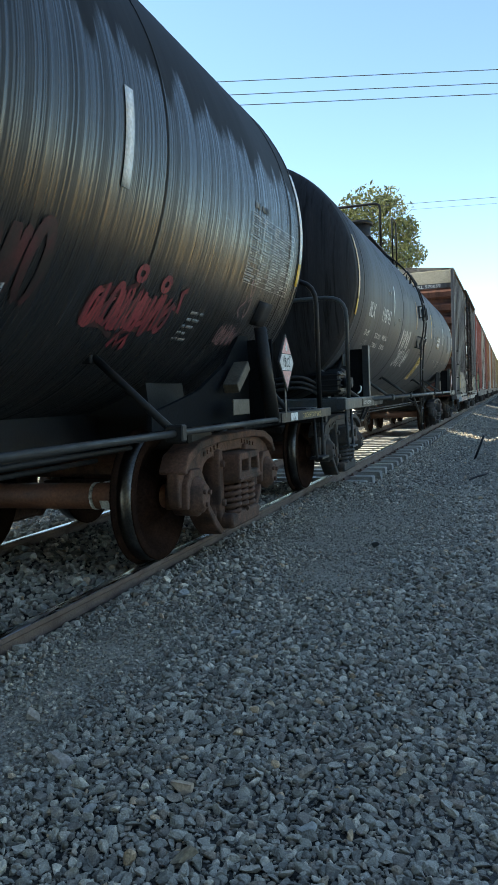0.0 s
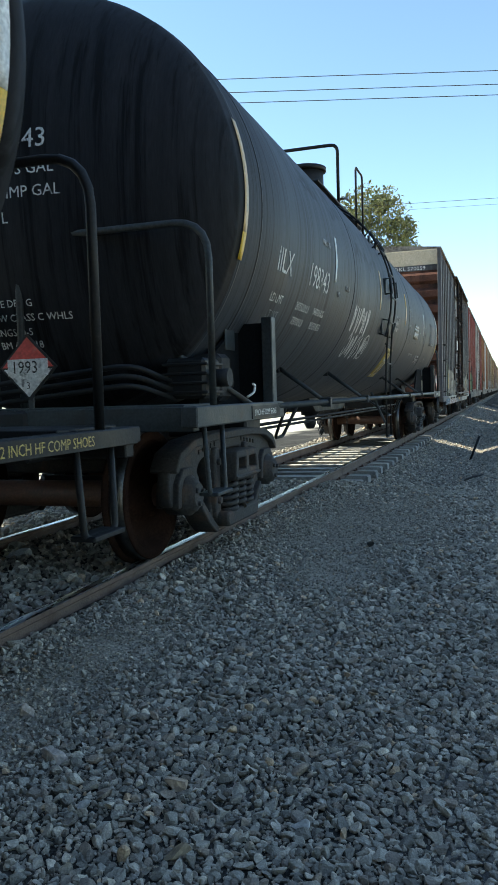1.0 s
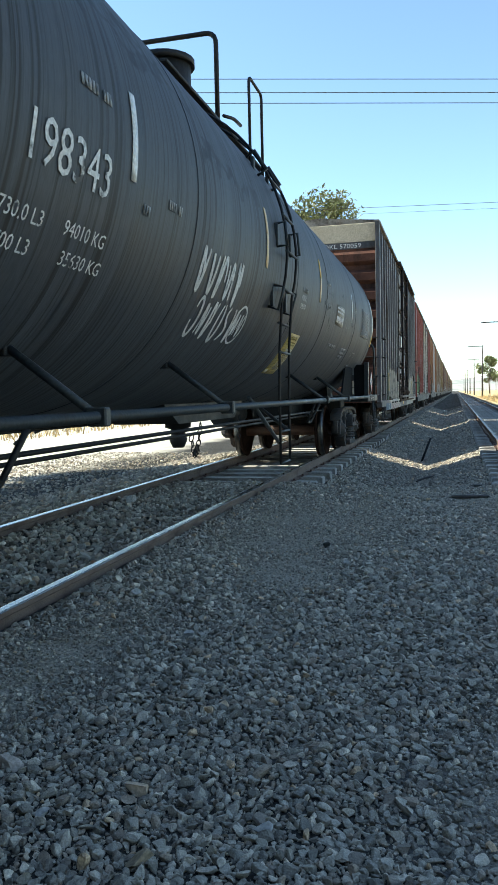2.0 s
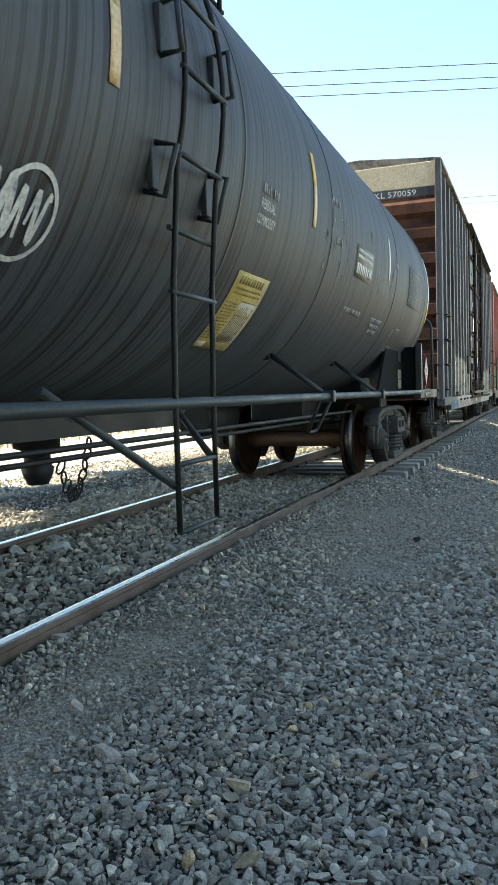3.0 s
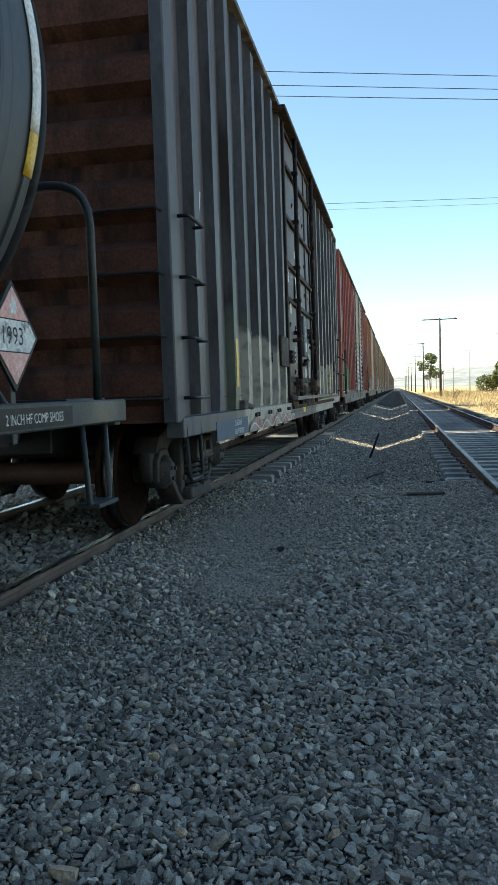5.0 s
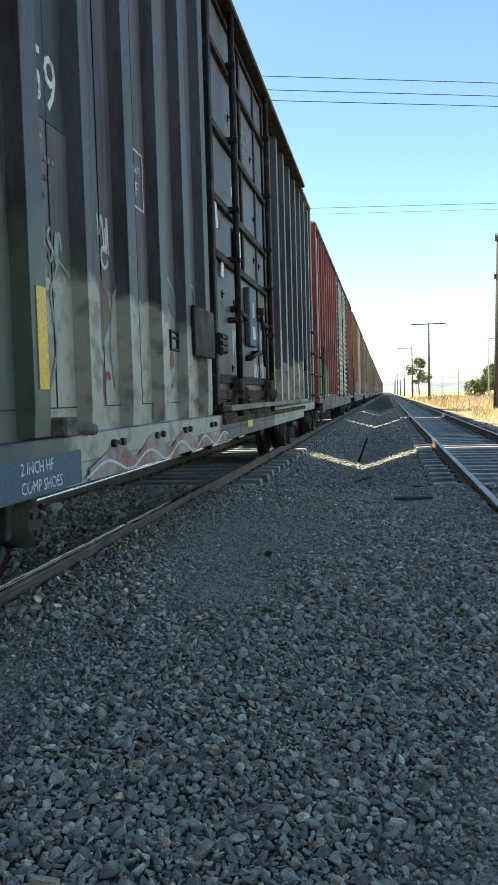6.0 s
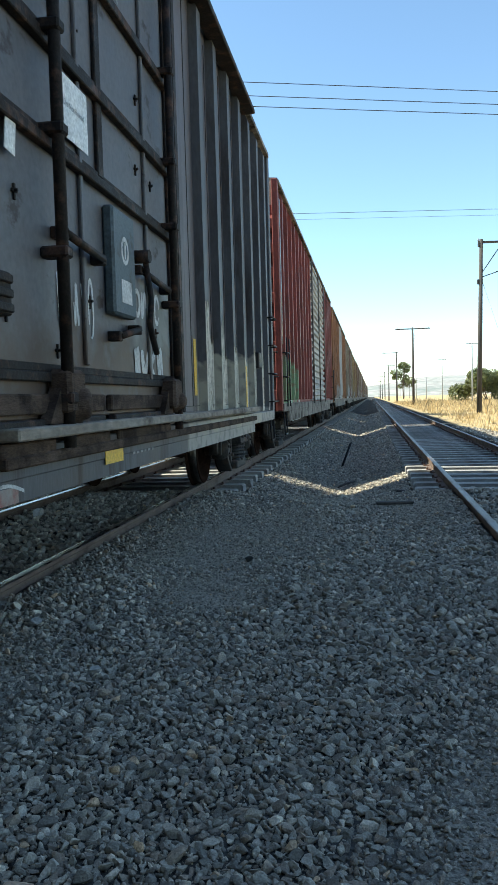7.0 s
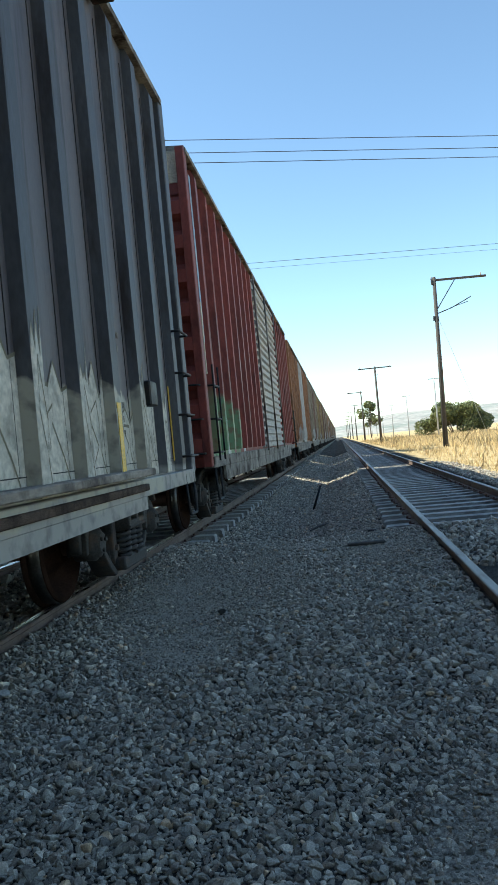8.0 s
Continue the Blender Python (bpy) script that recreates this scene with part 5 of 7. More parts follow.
    for a, h, n in ((-6.2, 1.1, 16), (-8.2, 1.1, 14), (-13.6, 3.6, 9)):
        for i in range(n):
            w = 0.62 / n
            tank_patch(bm, 2.68 + w * i, 2.68 + w * (i + rng.uniform(0.55, 0.8)), a, a + h, 0.006, 0.001)
    part("panel_print", bm, M["decal_white"], plate)
    grid_label(car, 5.52, 6.65, -14.2, 5, 10, 6, M["decal_dim"], M["panel_grey"], rng, "ruled data panel in faded white")
    bm = bmesh.new()
    for y0, y1, a0, a1 in ((5.19, 5.61, -27.0, -26.4), (5.19, 5.61, -38.7, -38.1), (5.19, 5.21, -38.7, -26.4), (5.59, 5.61, -38.7, -26.4), (5.19, 5.61, -36.2, -35.8)):
        tank_patch(bm, y0, y1, a0, a1, 0.004, 0.001)
    part("test_panel", bm, D, car, "thin white frame of a test panel")
    for y, a, ws in ((0.17, -9, (0.14, 0.1)), (2.67, -28, (0.25, 0.12, 0.2)), (3.86, -28, (0.22, 0.3)), (3.9, -30.5, (0.3, 0.2)),
                     (3.95, -33, (0.2, 0.16)), (-5.0, 2, (0.18, 0.1)), (1.75, 2, (0.06, 0.05, 0.06)), (4.6, -2, (0.05, 0.04)), (-4.25, -14, (0.1,)), (-3.9, -10, (0.12, 0.06)), (1.9, -9, (0.1, 0.05))):
        bars(car, y, a, ws, 0.055, 0.04, D)
    tank_text("RESIDUAL", 0.085, 0.16, -12.4, M["spray_white"], car, stretch=(0.66, 0.95))
    tank_text("COMMODITY", 0.085, 0.13, -16.0, M["spray_white"], car, stretch=(0.60, 0.95))
    # scuffs beside the plate
    bm = bmesh.new()
    for i in range(60):
        y, a = rng.uniform(1.6, 4.6), rng.uniform(-20, 2)
        tank_patch(bm, y, y + rng.uniform(0.006, 0.02), a, a + rng.uniform(1, 4.5), 0.0035, 0.001)
    tagged(part("scuff", bm, D, car), kind="stuff")
    # sign strips on the end sills
    for y in (-7.2, 6.85):
        bm = bmesh.new()
        box(bm, 1.43, 1.436, y - 0.04, y + 0.62, 0.915, 1.0)
        s = part("sill_sign", bm, M["black_steel"], car)
        flat_text("2 INCH HF COMP SHOES", 0.06, M["decal_white"], s, Matrix.Translation((1.438, y, 0.935)), stretch=(0.78, 1))
    for z0 in (1.04, 1.17):
        bm = bmesh.new()
        box(bm, 1.16, 1.168, 6.20, 6.45, z0, z0 + 0.12, 0.003)
        part("data_plate", bm, M["plate_tan"], car, "pale bolted plate")
    placard(car, 1.43, 6.95, 1.28, "1993", "faded")
    head_y = lambda x, z: -7.29 - 0.66 * math.sqrt(max(0.0, 1 - (x * x + (z - TZ) ** 2) / TR ** 2)) - 0.006
    for body, size, x0, z0 in (("198343", 0.17, -0.68, 2.64), ("US GAL", 0.10, -0.46, 2.48), ("IMP GAL", 0.10, -0.46, 2.34), ("3 L", 0.10, -0.58, 2.19),
                               ("01E DFT G", 0.065, -0.66, 1.68), ("1W CLASS C WHLS", 0.065, -0.66, 1.59), ("INGS D-5", 0.065, -0.66, 1.50), ("BM AAR-18", 0.065, -0.66, 1.42)):
        me = text_mesh(body, size)
        for v in me.vertices:
            x, z = x0 + v.co.x + 0.55, z0 + v.co.y
            v.co = Vector((x, head_y(x, z), z))
        part("lettering", me, M["decal_white"], car)
    placard_end(car)
    brake_valve(car, -7.45, 1.06, 1.12)


def placard_end(car):
    """Red class placard hung on the front of the car, facing along the track."""
    bm = bmesh.new()
    slab_xy(bm, [(0, -0.2), (0.2, 0), (0, 0.2), (-0.2, 0)], -0.006, 0.006)
    me = finish(bm, "end_placard")
    p = part("end_placard", me, M["decal_black"], car, "red diamond hazard placard", Matrix.Translation((0.30, -8.1, 1.28)))
    bm = bmesh.new()
    slab_xy(bm, [(0, 0.18), (0.18, 0), (-0.18, 0)], -0.009, -0.007)
    part("placard_top", bm, M["decal_red"], p)
    bm = bmesh.new()
    slab_xy(bm, [(0.17, -0.01), (0, -0.18), (-0.17, -0.01)], -0.009, -0.007)
    part("placard_foot", bm, M["decal_white"], p)
    bm = bmesh.new()
    slab_xy(bm, [(0.14, 0.05), (0.14, -0.05), (-0.14, -0.05), (-0.14, 0.05)], -0.0115, -0.0095)
    part("number_strip", bm, M["decal_white"], p)
    me = text_mesh("1993", 0.105)
    for v in me.vertices:
        v.co = Vector((v.co.x * 0.9 - 0.115, -0.0125, v.co.y - 0.035))
    part("lettering", me, M["decal_black"], p)
    me = text_mesh("3", 0.06)
    for v in me.vertices:
        v.co = Vector((v.co.x - 0.015, -0.0105, v.co.y - 0.13))
    part("lettering", me, M["decal_black"], p)
    bm = bmesh.new()
    box(bm, -0.02, 0.02, 0.007, 0.02, -0.34, 0.1, 0.003)
    part("placard_bracket", bm, M["grey_steel"], p)


def dress_black(car, axles):
    rng = random.Random(9)
    grid_label(car, 6.0, 7.03, -22, -3.5, 13, 4, M["spray_white"], None, rng, "ruled data panel in grey print")
    bars(car, 6.06, -2.0, (0.12, 0.16), 0.045, 0.03, M["decal_dim"])
    tape(car, 4.22, -14.1, 3.5, 0.08)
    tape(car, 1.3, -14, 3.5, 0.08)
    pl = lambda y, v: on_tank(y, math.degrees(v / TR), 0.005)
    g = tag(car, "faded red sprayed letters", M["spray_red"], [(2, 4.22, -0.92, 0.86, 0.25, 7, 0.021, pl), (22, 4.28, -0.90, 0.86, 0.25, 7, 0.018, pl), (31, 4.24, -0.93, 0.6, 0.22, 4, 0.014, pl)])
    for cy, cv in ((4.62, -0.70), (4.93, -0.72)):            # two rings over the letters
        part("letter", ribbon([(cy + 0.045 * math.cos(0.52 * i), cv + 0.036 * math.sin(0.52 * i)) for i in range(13)], 0.036, pl), M["spray_red"], g)
    for pts in (((5.02, -0.93), (5.12, -0.83), (5.22, -0.86), (5.17, -0.74), (5.24, -0.72)), ((4.66, -1.14), (4.70, -1.06), (4.74, -1.13), (4.80, -1.06), (4.83, -1.15))):
        part("letter", ribbon(pts, 0.045, pl), M["spray_red"], g)
    tag(car, "dark red sprayed letters almost worn away", M["spray_haze"], [(4, 3.0, -0.80, 0.8, 0.4, 5, 0.03, pl)])
    bm = bmesh.new()
    prev = None
    for i in range(25):                                      # overspray under the letters
        t = i / 24
        h = 0.15 * math.sin(math.pi * min(1.0, 0.15 + t * 0.8)) + 0.02 * math.sin(17 * t)
        pair = [bm.verts.new(on_tank(4.22 + 0.9 * t, math.degrees((-0.92 + e * h) / TR), 0.003)) for e in (1, -1)]
        if prev:
            bm.faces.new((prev[0], prev[1], pair[1], pair[0]))
        prev = pair
    part("graffiti", bm, M["spray_haze"], car, "dark red overspray")
    tag(car, "thin reddish scrawl", M["spray_mauve"], [(6, 5.98, -0.95, 0.40, 0.18, 5, 0.006, pl), (16, 6.0, -0.97, 0.38, 0.15, 5, 0.005, pl), (7, 6.12, -0.72, 0.24, 0.22, 2, 0.006, pl), (9, 6.2, -0.58, 0.12, 0.16, 1, 0.006, pl)])
    for i, ws in enumerate(((0.12, 0.06), (0.07, 0.1), (0.05, 0.1), (0.06, 0.05), (0.08, 0.1))):
        bars(car, 5.41 - 0.015 * i, -34 - 1.9 * i, ws, 0.022, 0.02, M["decal_dim"])
    for y, a, ws in ((3.4, -38, (0.1, 0.06)), (2.8, -5, (0.1,))):
        bars(car, y, a, ws, 0.06, 0.04, M["decal_dim"])
    bm = bmesh.new()
    tank_patch(bm, 6.5, 6.82, -33, -25.5, 0.002, 0.006)
    part("welded_pad", bm, M["tank_head"], car)
    bm = bmesh.new()
    box(bm, 1.43, 1.44, 6.5, 8.15, 0.868, 0.943, 0.003)
    s = part("sill_sign", bm, M["black_steel"], car)
    flat_text("2 INCH HF COMP SHOES", 0.06, M["label_yellow"], s, Matrix.Translation((1.442, 7.12, 0.884)), stretch=(0.95, 1))
    bm = bmesh.new()
    box(bm, 1.441, 1.445, 6.74, 6.94, 0.876, 0.936, 0.002)
    part("sill_tag", bm, M["decal_white"], s)
    ax = axles[2][0]
    bm = bmesh.new()
    lathe(bm, [(0.30, 0.0955), (0.325, 0.0955)], 18)
    part("paint_ring", bm, M["decal_white"], ax, "white paint ring round the axle")
    for x in (0.42, 0.70):
        for k in (0, 120, 240):
            bm = bmesh.new()
            box(bm, x - 0.035, x + 0.035, -0.035, 0.035, 0.0975, 0.1005, 0.001)
            part("paper_label", bm, M["decal_white"], ax, "white paper label stuck on the axle", pose(0, 0, 0, k, 0, 0) if x < 0.5 else pose(0, 0, 0, k, 0, 0) @ Matrix.Translation((0, 0, 0.006)))
    for y, z, w, h in ((5.82, 0.955, 0.33, 0.105),):
        bm = bmesh.new()
        box(bm, 1.30, 1.308, y, y + w, z, z + h, 0.004)
        part("data_plate", bm, M["plate_dull"], car, "dull tan bolted data plate")
    bm = bmesh.new()
    box(bm, -0.05, 0.06, -0.15, 0.15, -0.036, 0.036, 0.005)
    part("chute_box", bm, M["plate_dull"], car, "tilted steel box", pose(1.24, 6.08, 1.215, 33, 0, 0))
    placard(car, 1.45, 6.62, 1.32, "1202", "faded")


# ---------------------------------------------------------------- boxcars
def boxcar(label, half, paint, end_paint, door_paint, posts, door, top=4.83, detail=2, band=None, truck_y=5.88, iron="truck_iron", side_x=1.41, sheet_paint=None):
    """Outside-post boxcar: sheets, posts, ribbed ends, door, sills, ladders. door: (y0, y1) or None."""
    car = thing("boxcar", label, "boxcar", "freight train")
    sheet = side_x - (0.082 if detail == 2 else 0.09)
    z0, z1 = 0.86, top
    bm = bmesh.new()
    box(bm, -sheet, sheet, -half + 0.05, half - 0.05, z0, z1 - 0.05)
    part("side_sheet", bm, sheet_paint or paint, car)
    bm = bmesh.new()                                        # roof with panel ribs
    slab_xy(bm, [(-side_x - 0.02, z1 - 0.06), (side_x + 0.02, z1 - 0.06), (side_x + 0.02, z1), (0, z1 + 0.12), (-side_x - 0.02, z1)], -half, half)
    n = int(half * 2 / 1.2)
    for i in range(n + 1):
        y = -half + 0.03 + (2 * half - 0.06) * i / n
        slab_xy(bm, [(-side_x, z1), (0, z1 + 0.12), (side_x, z1), (side_x, z1 + 0.03), (0, z1 + 0.15), (-side_x, z1 + 0.03)], y - 0.03, y + 0.03)
    part("roof", bm, M["sill_grey"], car)
    for s in (-1, 1):
        if s < 0:
            bm = bmesh.new()
            for y in posts:
                box(bm, -side_x, -sheet, y - 0.08, y + 0.08, z0 + 0.1, z1 - 0.06)
            part("far_posts", bm, paint, car)
        else:
            for y in posts:
                bm = bmesh.new()
                slab_hat(bm, y, 0.20 if detail else 0.16, sheet, side_x, z0 + (0.02 if detail == 2 else 0.16), z1 - 0.06, 0.40 if detail == 2 else 0.34 if detail else 0.28)
                part("side_post", bm, paint, car)
        for e in (-1, 1):                                   # corner posts
            bm = bmesh.new()
            box(bm, min(s * (sheet - 0.01), s * (side_x + 0.005)), max(s * (sheet - 0.01), s * (side_x + 0.005)), min(e * (half - 0.09), e * (half + 0.10)), max(e * (half - 0.09), e * (half + 0.10)), z0 - 0.02, z1 - 0.005, 0.01)
            part("corner_post", bm, paint, car)
        bm = bmesh.new()                                    # side sill, deeper in the middle
        box(bm, min(s * (sheet - 0.03), s * (side_x + 0.015)), max(s * (sheet - 0.03), s * (side_x + 0.015)), -half + 0.02, half - 0.02, z0 - (0.13 if detail == 2 else 0.04), z0 + (0.01 if detail == 2 else 0.10), 0.008)
        slab(bm, [(-half + 1.0, 0.83), (half - 2.1, 0.83), (half - 2.1, 0.63), (-half + 1.0, 0.63)], s * (side_x - 0.03), s * (side_x + 0.008))
        part("side_sill", bm, paint if detail == 2 else M["sill_grey"], car)
    for e in (-1, 1):                                       # pressed end with horizontal ribs
        bm = bmesh.new()
        box(bm, -side_x + 0.03, side_x - 0.03, min(e * (half - 0.08), e * (half - 0.01)), max(e * (half - 0.08), e * (half - 0.01)), z0 - 0.02, z1 - 0.56)
        ys, ye = e * (half - 0.01), e * (half + 0.09)
        zr = z0 + 0.12
        ribs = []
        while zr < z1 - 0.87:
            ribs.append(zr)
            zr += 0.42
        wall = part("car_end", bm, end_paint, car)
        bm = bmesh.new()
        slab(bm, [(ys, -0.02), (ye, 0.05), (ye, 0.21), (ys, 0.29)], -side_x + 0.07, side_x - 0.07)
        rib = finish(bm, "end_rib")
        for zr in ribs:
            part("end_rib", rib, end_paint, wall, m=Matrix.Translation((0, 0, zr)))
        bm = bmesh.new()
        box(bm, -side_x + 0.03, side_x - 0.03, min(e * (half - 0.08), e * (half + 0.01)), max(e * (half - 0.08), e * (half + 0.01)), z1 - 0.42, z1 - 0.02, 0.006)
        part("end_panel", bm, M["box_beige"] if band else end_paint, car)
        bm = bmesh.new()
        box(bm, -side_x + 0.03, side_x - 0.03, min(e * (half - 0.08), e * (half + 0.006)), max(e * (half - 0.08), e * (half + 0.006)), z1 - 0.57, z1 - 0.422, 0.004)
        b = part("end_band", bm, paint, car)
        if band and e < 0:
            me = text_mesh(band, 0.135)
            for v in me.vertices:
                v.co = Vector((v.co.x * 1.2 + 0.03, -half - 0.012, z1 - 0.545 + v.co.y))
            part("lettering", me, M["white_tape"], b, "white painted car number")
        bm = bmesh.new()
        build_coupler(bm)
        part("coupler", bm, M["truck_iron"], car, "", Matrix.Translation((0, e * (half + 0.05), 0)) @ (Matrix() if e > 0 else pose(0, 0, 0, 0, 0, 180)))
        if detail:
            for s in (1, -1):                               # ladders at the corners, on the side and on the end
                for k in range(4 if detail == 2 else 3):
                    bm = bmesh.new()
                    z = z0 + 0.15 + 0.42 * k
                    ya, yb = e * (half - 0.10), e * (half - 0.52)
                    tube(bm, rounded([(s * side_x, ya, z), (s * (side_x + 0.08), ya, z), (s * (side_x + 0.08), yb, z), (s * side_x, yb, z)], 0.025, 3), 0.013, 6)
                    part("grab_iron", bm, M["black_steel"], car)
                    bm = bmesh.new()
                    yo = e * (half + 0.20)
                    tube(bm, rounded([(s * (side_x - 0.06), e * half, z), (s * (side_x - 0.06), yo, z), (s * (side_x - 0.5), yo, z), (s * (side_x - 0.5), e * half, z)], 0.025, 3), 0.013, 6)
                    part("grab_iron", bm, M["black_steel"], car)
                for yy in (e * (half - 0.10), e * (half - 0.52)) if detail == 1 else ():
                    bm = bmesh.new()
                    rod(bm, (s * (side_x + 0.08), yy, z0 + 0.05), (s * (side_x + 0.08), yy, z0 + 1.25), 0.013, 6)
                    part("ladder_stile", bm, M["black_steel"], car)
                bm = bmesh.new()
                ys = e * (half - 0.3)
                tube(bm, rounded([(s * side_x, ys - 0.2, 0.85), (s * (side_x + 0.02), ys - 0.18, 0.42), (s * (side_x + 0.02), ys + 0.18, 0.42), (s * side_x, ys + 0.2, 0.85)], 0.05, 3), 0.016, 6)
                part("step", bm, M["black_steel"], car)
    bm = bmesh.new()                                        # centre sill and cross bearers
    box(bm, -0.35, 0.35, -half + 0.2, half - 0.2, 0.62, 0.86, 0.01)
    for y in (-3.6, -1.8, 0.0, 1.8, 3.6):
        box(bm, -1.3, 1.3, y - 0.08, y + 0.08, 0.66, 0.86, 0.01)
    part("underframe", bm, M["black_steel"], car)
    axles = add_truck(car, -truck_y, iron, detail > 0) + add_truck(car, truck_y, iron, detail > 0)
    if door:
        add_door(car, door[0], door[1], sheet, side_x, z0, z1, door_paint, detail)
    return car, axles


def slab_hat(bm, y, w, x0, x1, za, zb, crown=0.28):
    """A hat-section post with sloped flanks and a tapered foot."""
    ring = []
    for z, f in ((za, 0.25 if crown < 0.3 else 0.9), (za + 0.14, 1.0), (zb - 0.1, 1.0), (zb, 0.5)):
        xx = x0 + (x1 - x0) * f
        ring.append([bm.verts.new(p) for p in ((x0 - 0.01, y - w / 2, z), (xx, y - w * crown, z), (xx, y + w * crown, z), (x0 - 0.01, y + w / 2, z))])
    for a, b in zip(ring, ring[1:]):
        for i in range(3):
            bm.faces.new((a[i], a[i + 1], b[i + 1], b[i]))
        bm.faces.new((a[3], a[0], b[0], b[3]))
    bm.faces.new(ring[0])
    bm.faces.new(ring[-1][::-1])


def add_door(car, y0, y1, sheet, side_x, z0, z1, paint, detail):
    """Plug door: framed panels, locking rods, cranks and tracks."""
    xd = side_x - 0.03
    bm = bmesh.new()
    box(bm, sheet - 0.02, xd, y0, y1, z0 + 0.12, z1 - 0.14, 0.01)
    d = part("door", bm, paint, car, "closed plug door with locking rods")
    if detail < 2:
        for z in (z0 + 0.16, z0 + 1.3, z0 + 2.5, z1 - 0.18):
            bm = bmesh.new()
            box(bm, xd, xd + 0.035, y0 + 0.02, y1 - 0.02, z - 0.03, z + 0.03, 0.008)
            part("door_rail", bm, paint, d)
        if detail:                                           # two leaves pressed with level corrugations
            mid = (y0 + y1) / 2
            for a, b in ((y0 + 0.06, mid - 0.05), (mid + 0.05, y1 - 0.06)):
                z = z0 + 0.30
                while z < z1 - 0.3:
                    bm = bmesh.new()
                    slab_xy(bm, [(xd - 0.01, z - 0.07), (xd + 0.045, z - 0.035), (xd + 0.045, z + 0.035), (xd - 0.01, z + 0.07)], a, b)
                    part("door_corrugation", bm, paint, d)
                    z += 0.17
            for y in (y0 + 0.02, mid, y1 - 0.02):
                bm = bmesh.new()
                rod(bm, (xd + 0.06, y, z0 + 0.05), (xd + 0.06, y, z1 - 0.1), 0.02, 8)
                part("locking_rod", bm, M["sill_grey"], d)
        else:
            n = int((y1 - y0) / 0.3)
            for i in range(n):
                y = y0 + (y1 - y0) * (i + 0.5) / n
                bm = bmesh.new()
                slab_hat(bm, y, 0.2, xd - 0.01, xd + 0.05, z0 + 0.2, z1 - 0.22, 0.25)
                part("door_corrugation", bm, paint, d)
        return
    I, R = M["door_iron"], M["door_rust"]
    # frames round the opening
    for y in (y0 - 0.03, y1 + 0.06):
        bm = bmesh.new()
        box(bm, sheet - 0.01, xd + 0.05, y - 0.05, y + 0.05, z0 + 0.1, z1 - 0.1, 0.01)
        part("door_jamb", bm, I, d)
    bm = bmesh.new()
    box(bm, sheet - 0.005, xd - 0.002, y1 + 0.12, y1 + 0.3, z0 + 0.1, z1 - 0.1, 0.006)
    part("door_jamb", bm, R, d, "rust-brown jamb plate")
    # horizontal rails: angle irons with a lip
    for z, h, proud in ((3.48, 0.05, 0.05), (2.83, 0.05, 0.05), (2.33, 0.045, 0.05), (1.20, 0.04, 0.035), (4.2, 0.05, 0.05), (z1 - 0.17, 0.03, 0.04)):
        bm = bmesh.new()
        box(bm, xd, xd + proud, y0 + 0.02, y1 - 0.02, z - h, z + h * 0.2, 0.006)
        box(bm, xd, xd + proud * 0.4, y0 + 0.02, y1 - 0.02, z + h * 0.2, z + h * 1.2, 0.004)
        part("door_rail", bm, I, d)
    # uprights and riveted seams between panels
    for y, za, zb, w in ((y0 + 0.10, z0 + 0.12, z1 - 0.16, 0.035), (-0.62, z0 + 0.4, 3.45, 0.02), (-0.30, 2.36, z1 - 0.2, 0.045), (0.62, 1.2, z1 - 0.2, 0.02), (y1 - 0.12, z0 + 0.15, z1 - 0.16, 0.05)):
        bm = bmesh.new()
        box(bm, xd, xd + 0.025, y - w, y + w, za, zb, 0.006)
        part("door_stile", bm, paint if w < 0.03 else I, d)
    # planked foot of the door
    for k, (z, h) in enumerate(((1.06, 0.055), (0.95, 0.045), (0.86, 0.04))):
        for a, b in ((y0 + 0.06, -1.2), (-1.06, -0.42), (-0.30, y1 - 0.45)):
            bm = bmesh.new()
            box(bm, xd, xd + 0.04 + 0.012 * k, a + 0.02 * k, b - 0.03 * (k % 2), z - h, z + h * 0.75, 0.008)
            part("door_plank", bm, R if k != 1 else I, d)
    # locking rods with their guides
    for y, r in ((-1.12, 0.031), (1.06, 0.031)):
        bm = bmesh.new()
        rod(bm, (xd + 0.10, y, z0 - 0.02), (xd + 0.10, y, z1 - 0.05), r, 10)
        rodob = part("locking_rod", bm, I, d)
        for z in (1.08, 1.78, 2.36, 2.84, 3.5, 4.2):
            bm = bmesh.new()
            box(bm, xd, xd + 0.14, y - 0.042, y + 0.042, z - 0.028, z + 0.028, 0.010)
            part("rod_guide", bm, I, rodob)
    # hinges, latches and small handles
    for k, (y, z) in enumerate(((-1.42, 2.0), (-0.85, 1.98), (-0.52, 1.62), (-1.0, 1.32), (0.45, 2.62), (0.8, 2.60), (0.5, 3.1), (-0.6, 3.05), (0.82, 1.55), (-1.55, 1.45), (0.35, 3.75), (-0.9, 3.8))):
        bm = bmesh.new()
        box(bm, xd, xd + 0.016, y - 0.026, y + 0.018, z - 0.008, z + 0.008, 0.003)
        box(bm, xd, xd + 0.012, y - 0.008, y + 0.008, z - 0.04, z + 0.034, 0.003)
        rod(bm, (xd + 0.012, y - 0.014, z), (xd + 0.03, y - 0.014, z), 0.008, 6)
        part("latch", bm, I, d)
    # crank cover, crank and bars
    bm = bmesh.new()
    box(bm, xd, xd + 0.07, -0.26, 0.16, 1.58, 2.22, 0.015)
    cc = part("crank_cover", bm, M["crank_blue"], d, "blue-grey crank cover plate")
    bm = bmesh.new()
    prev = None
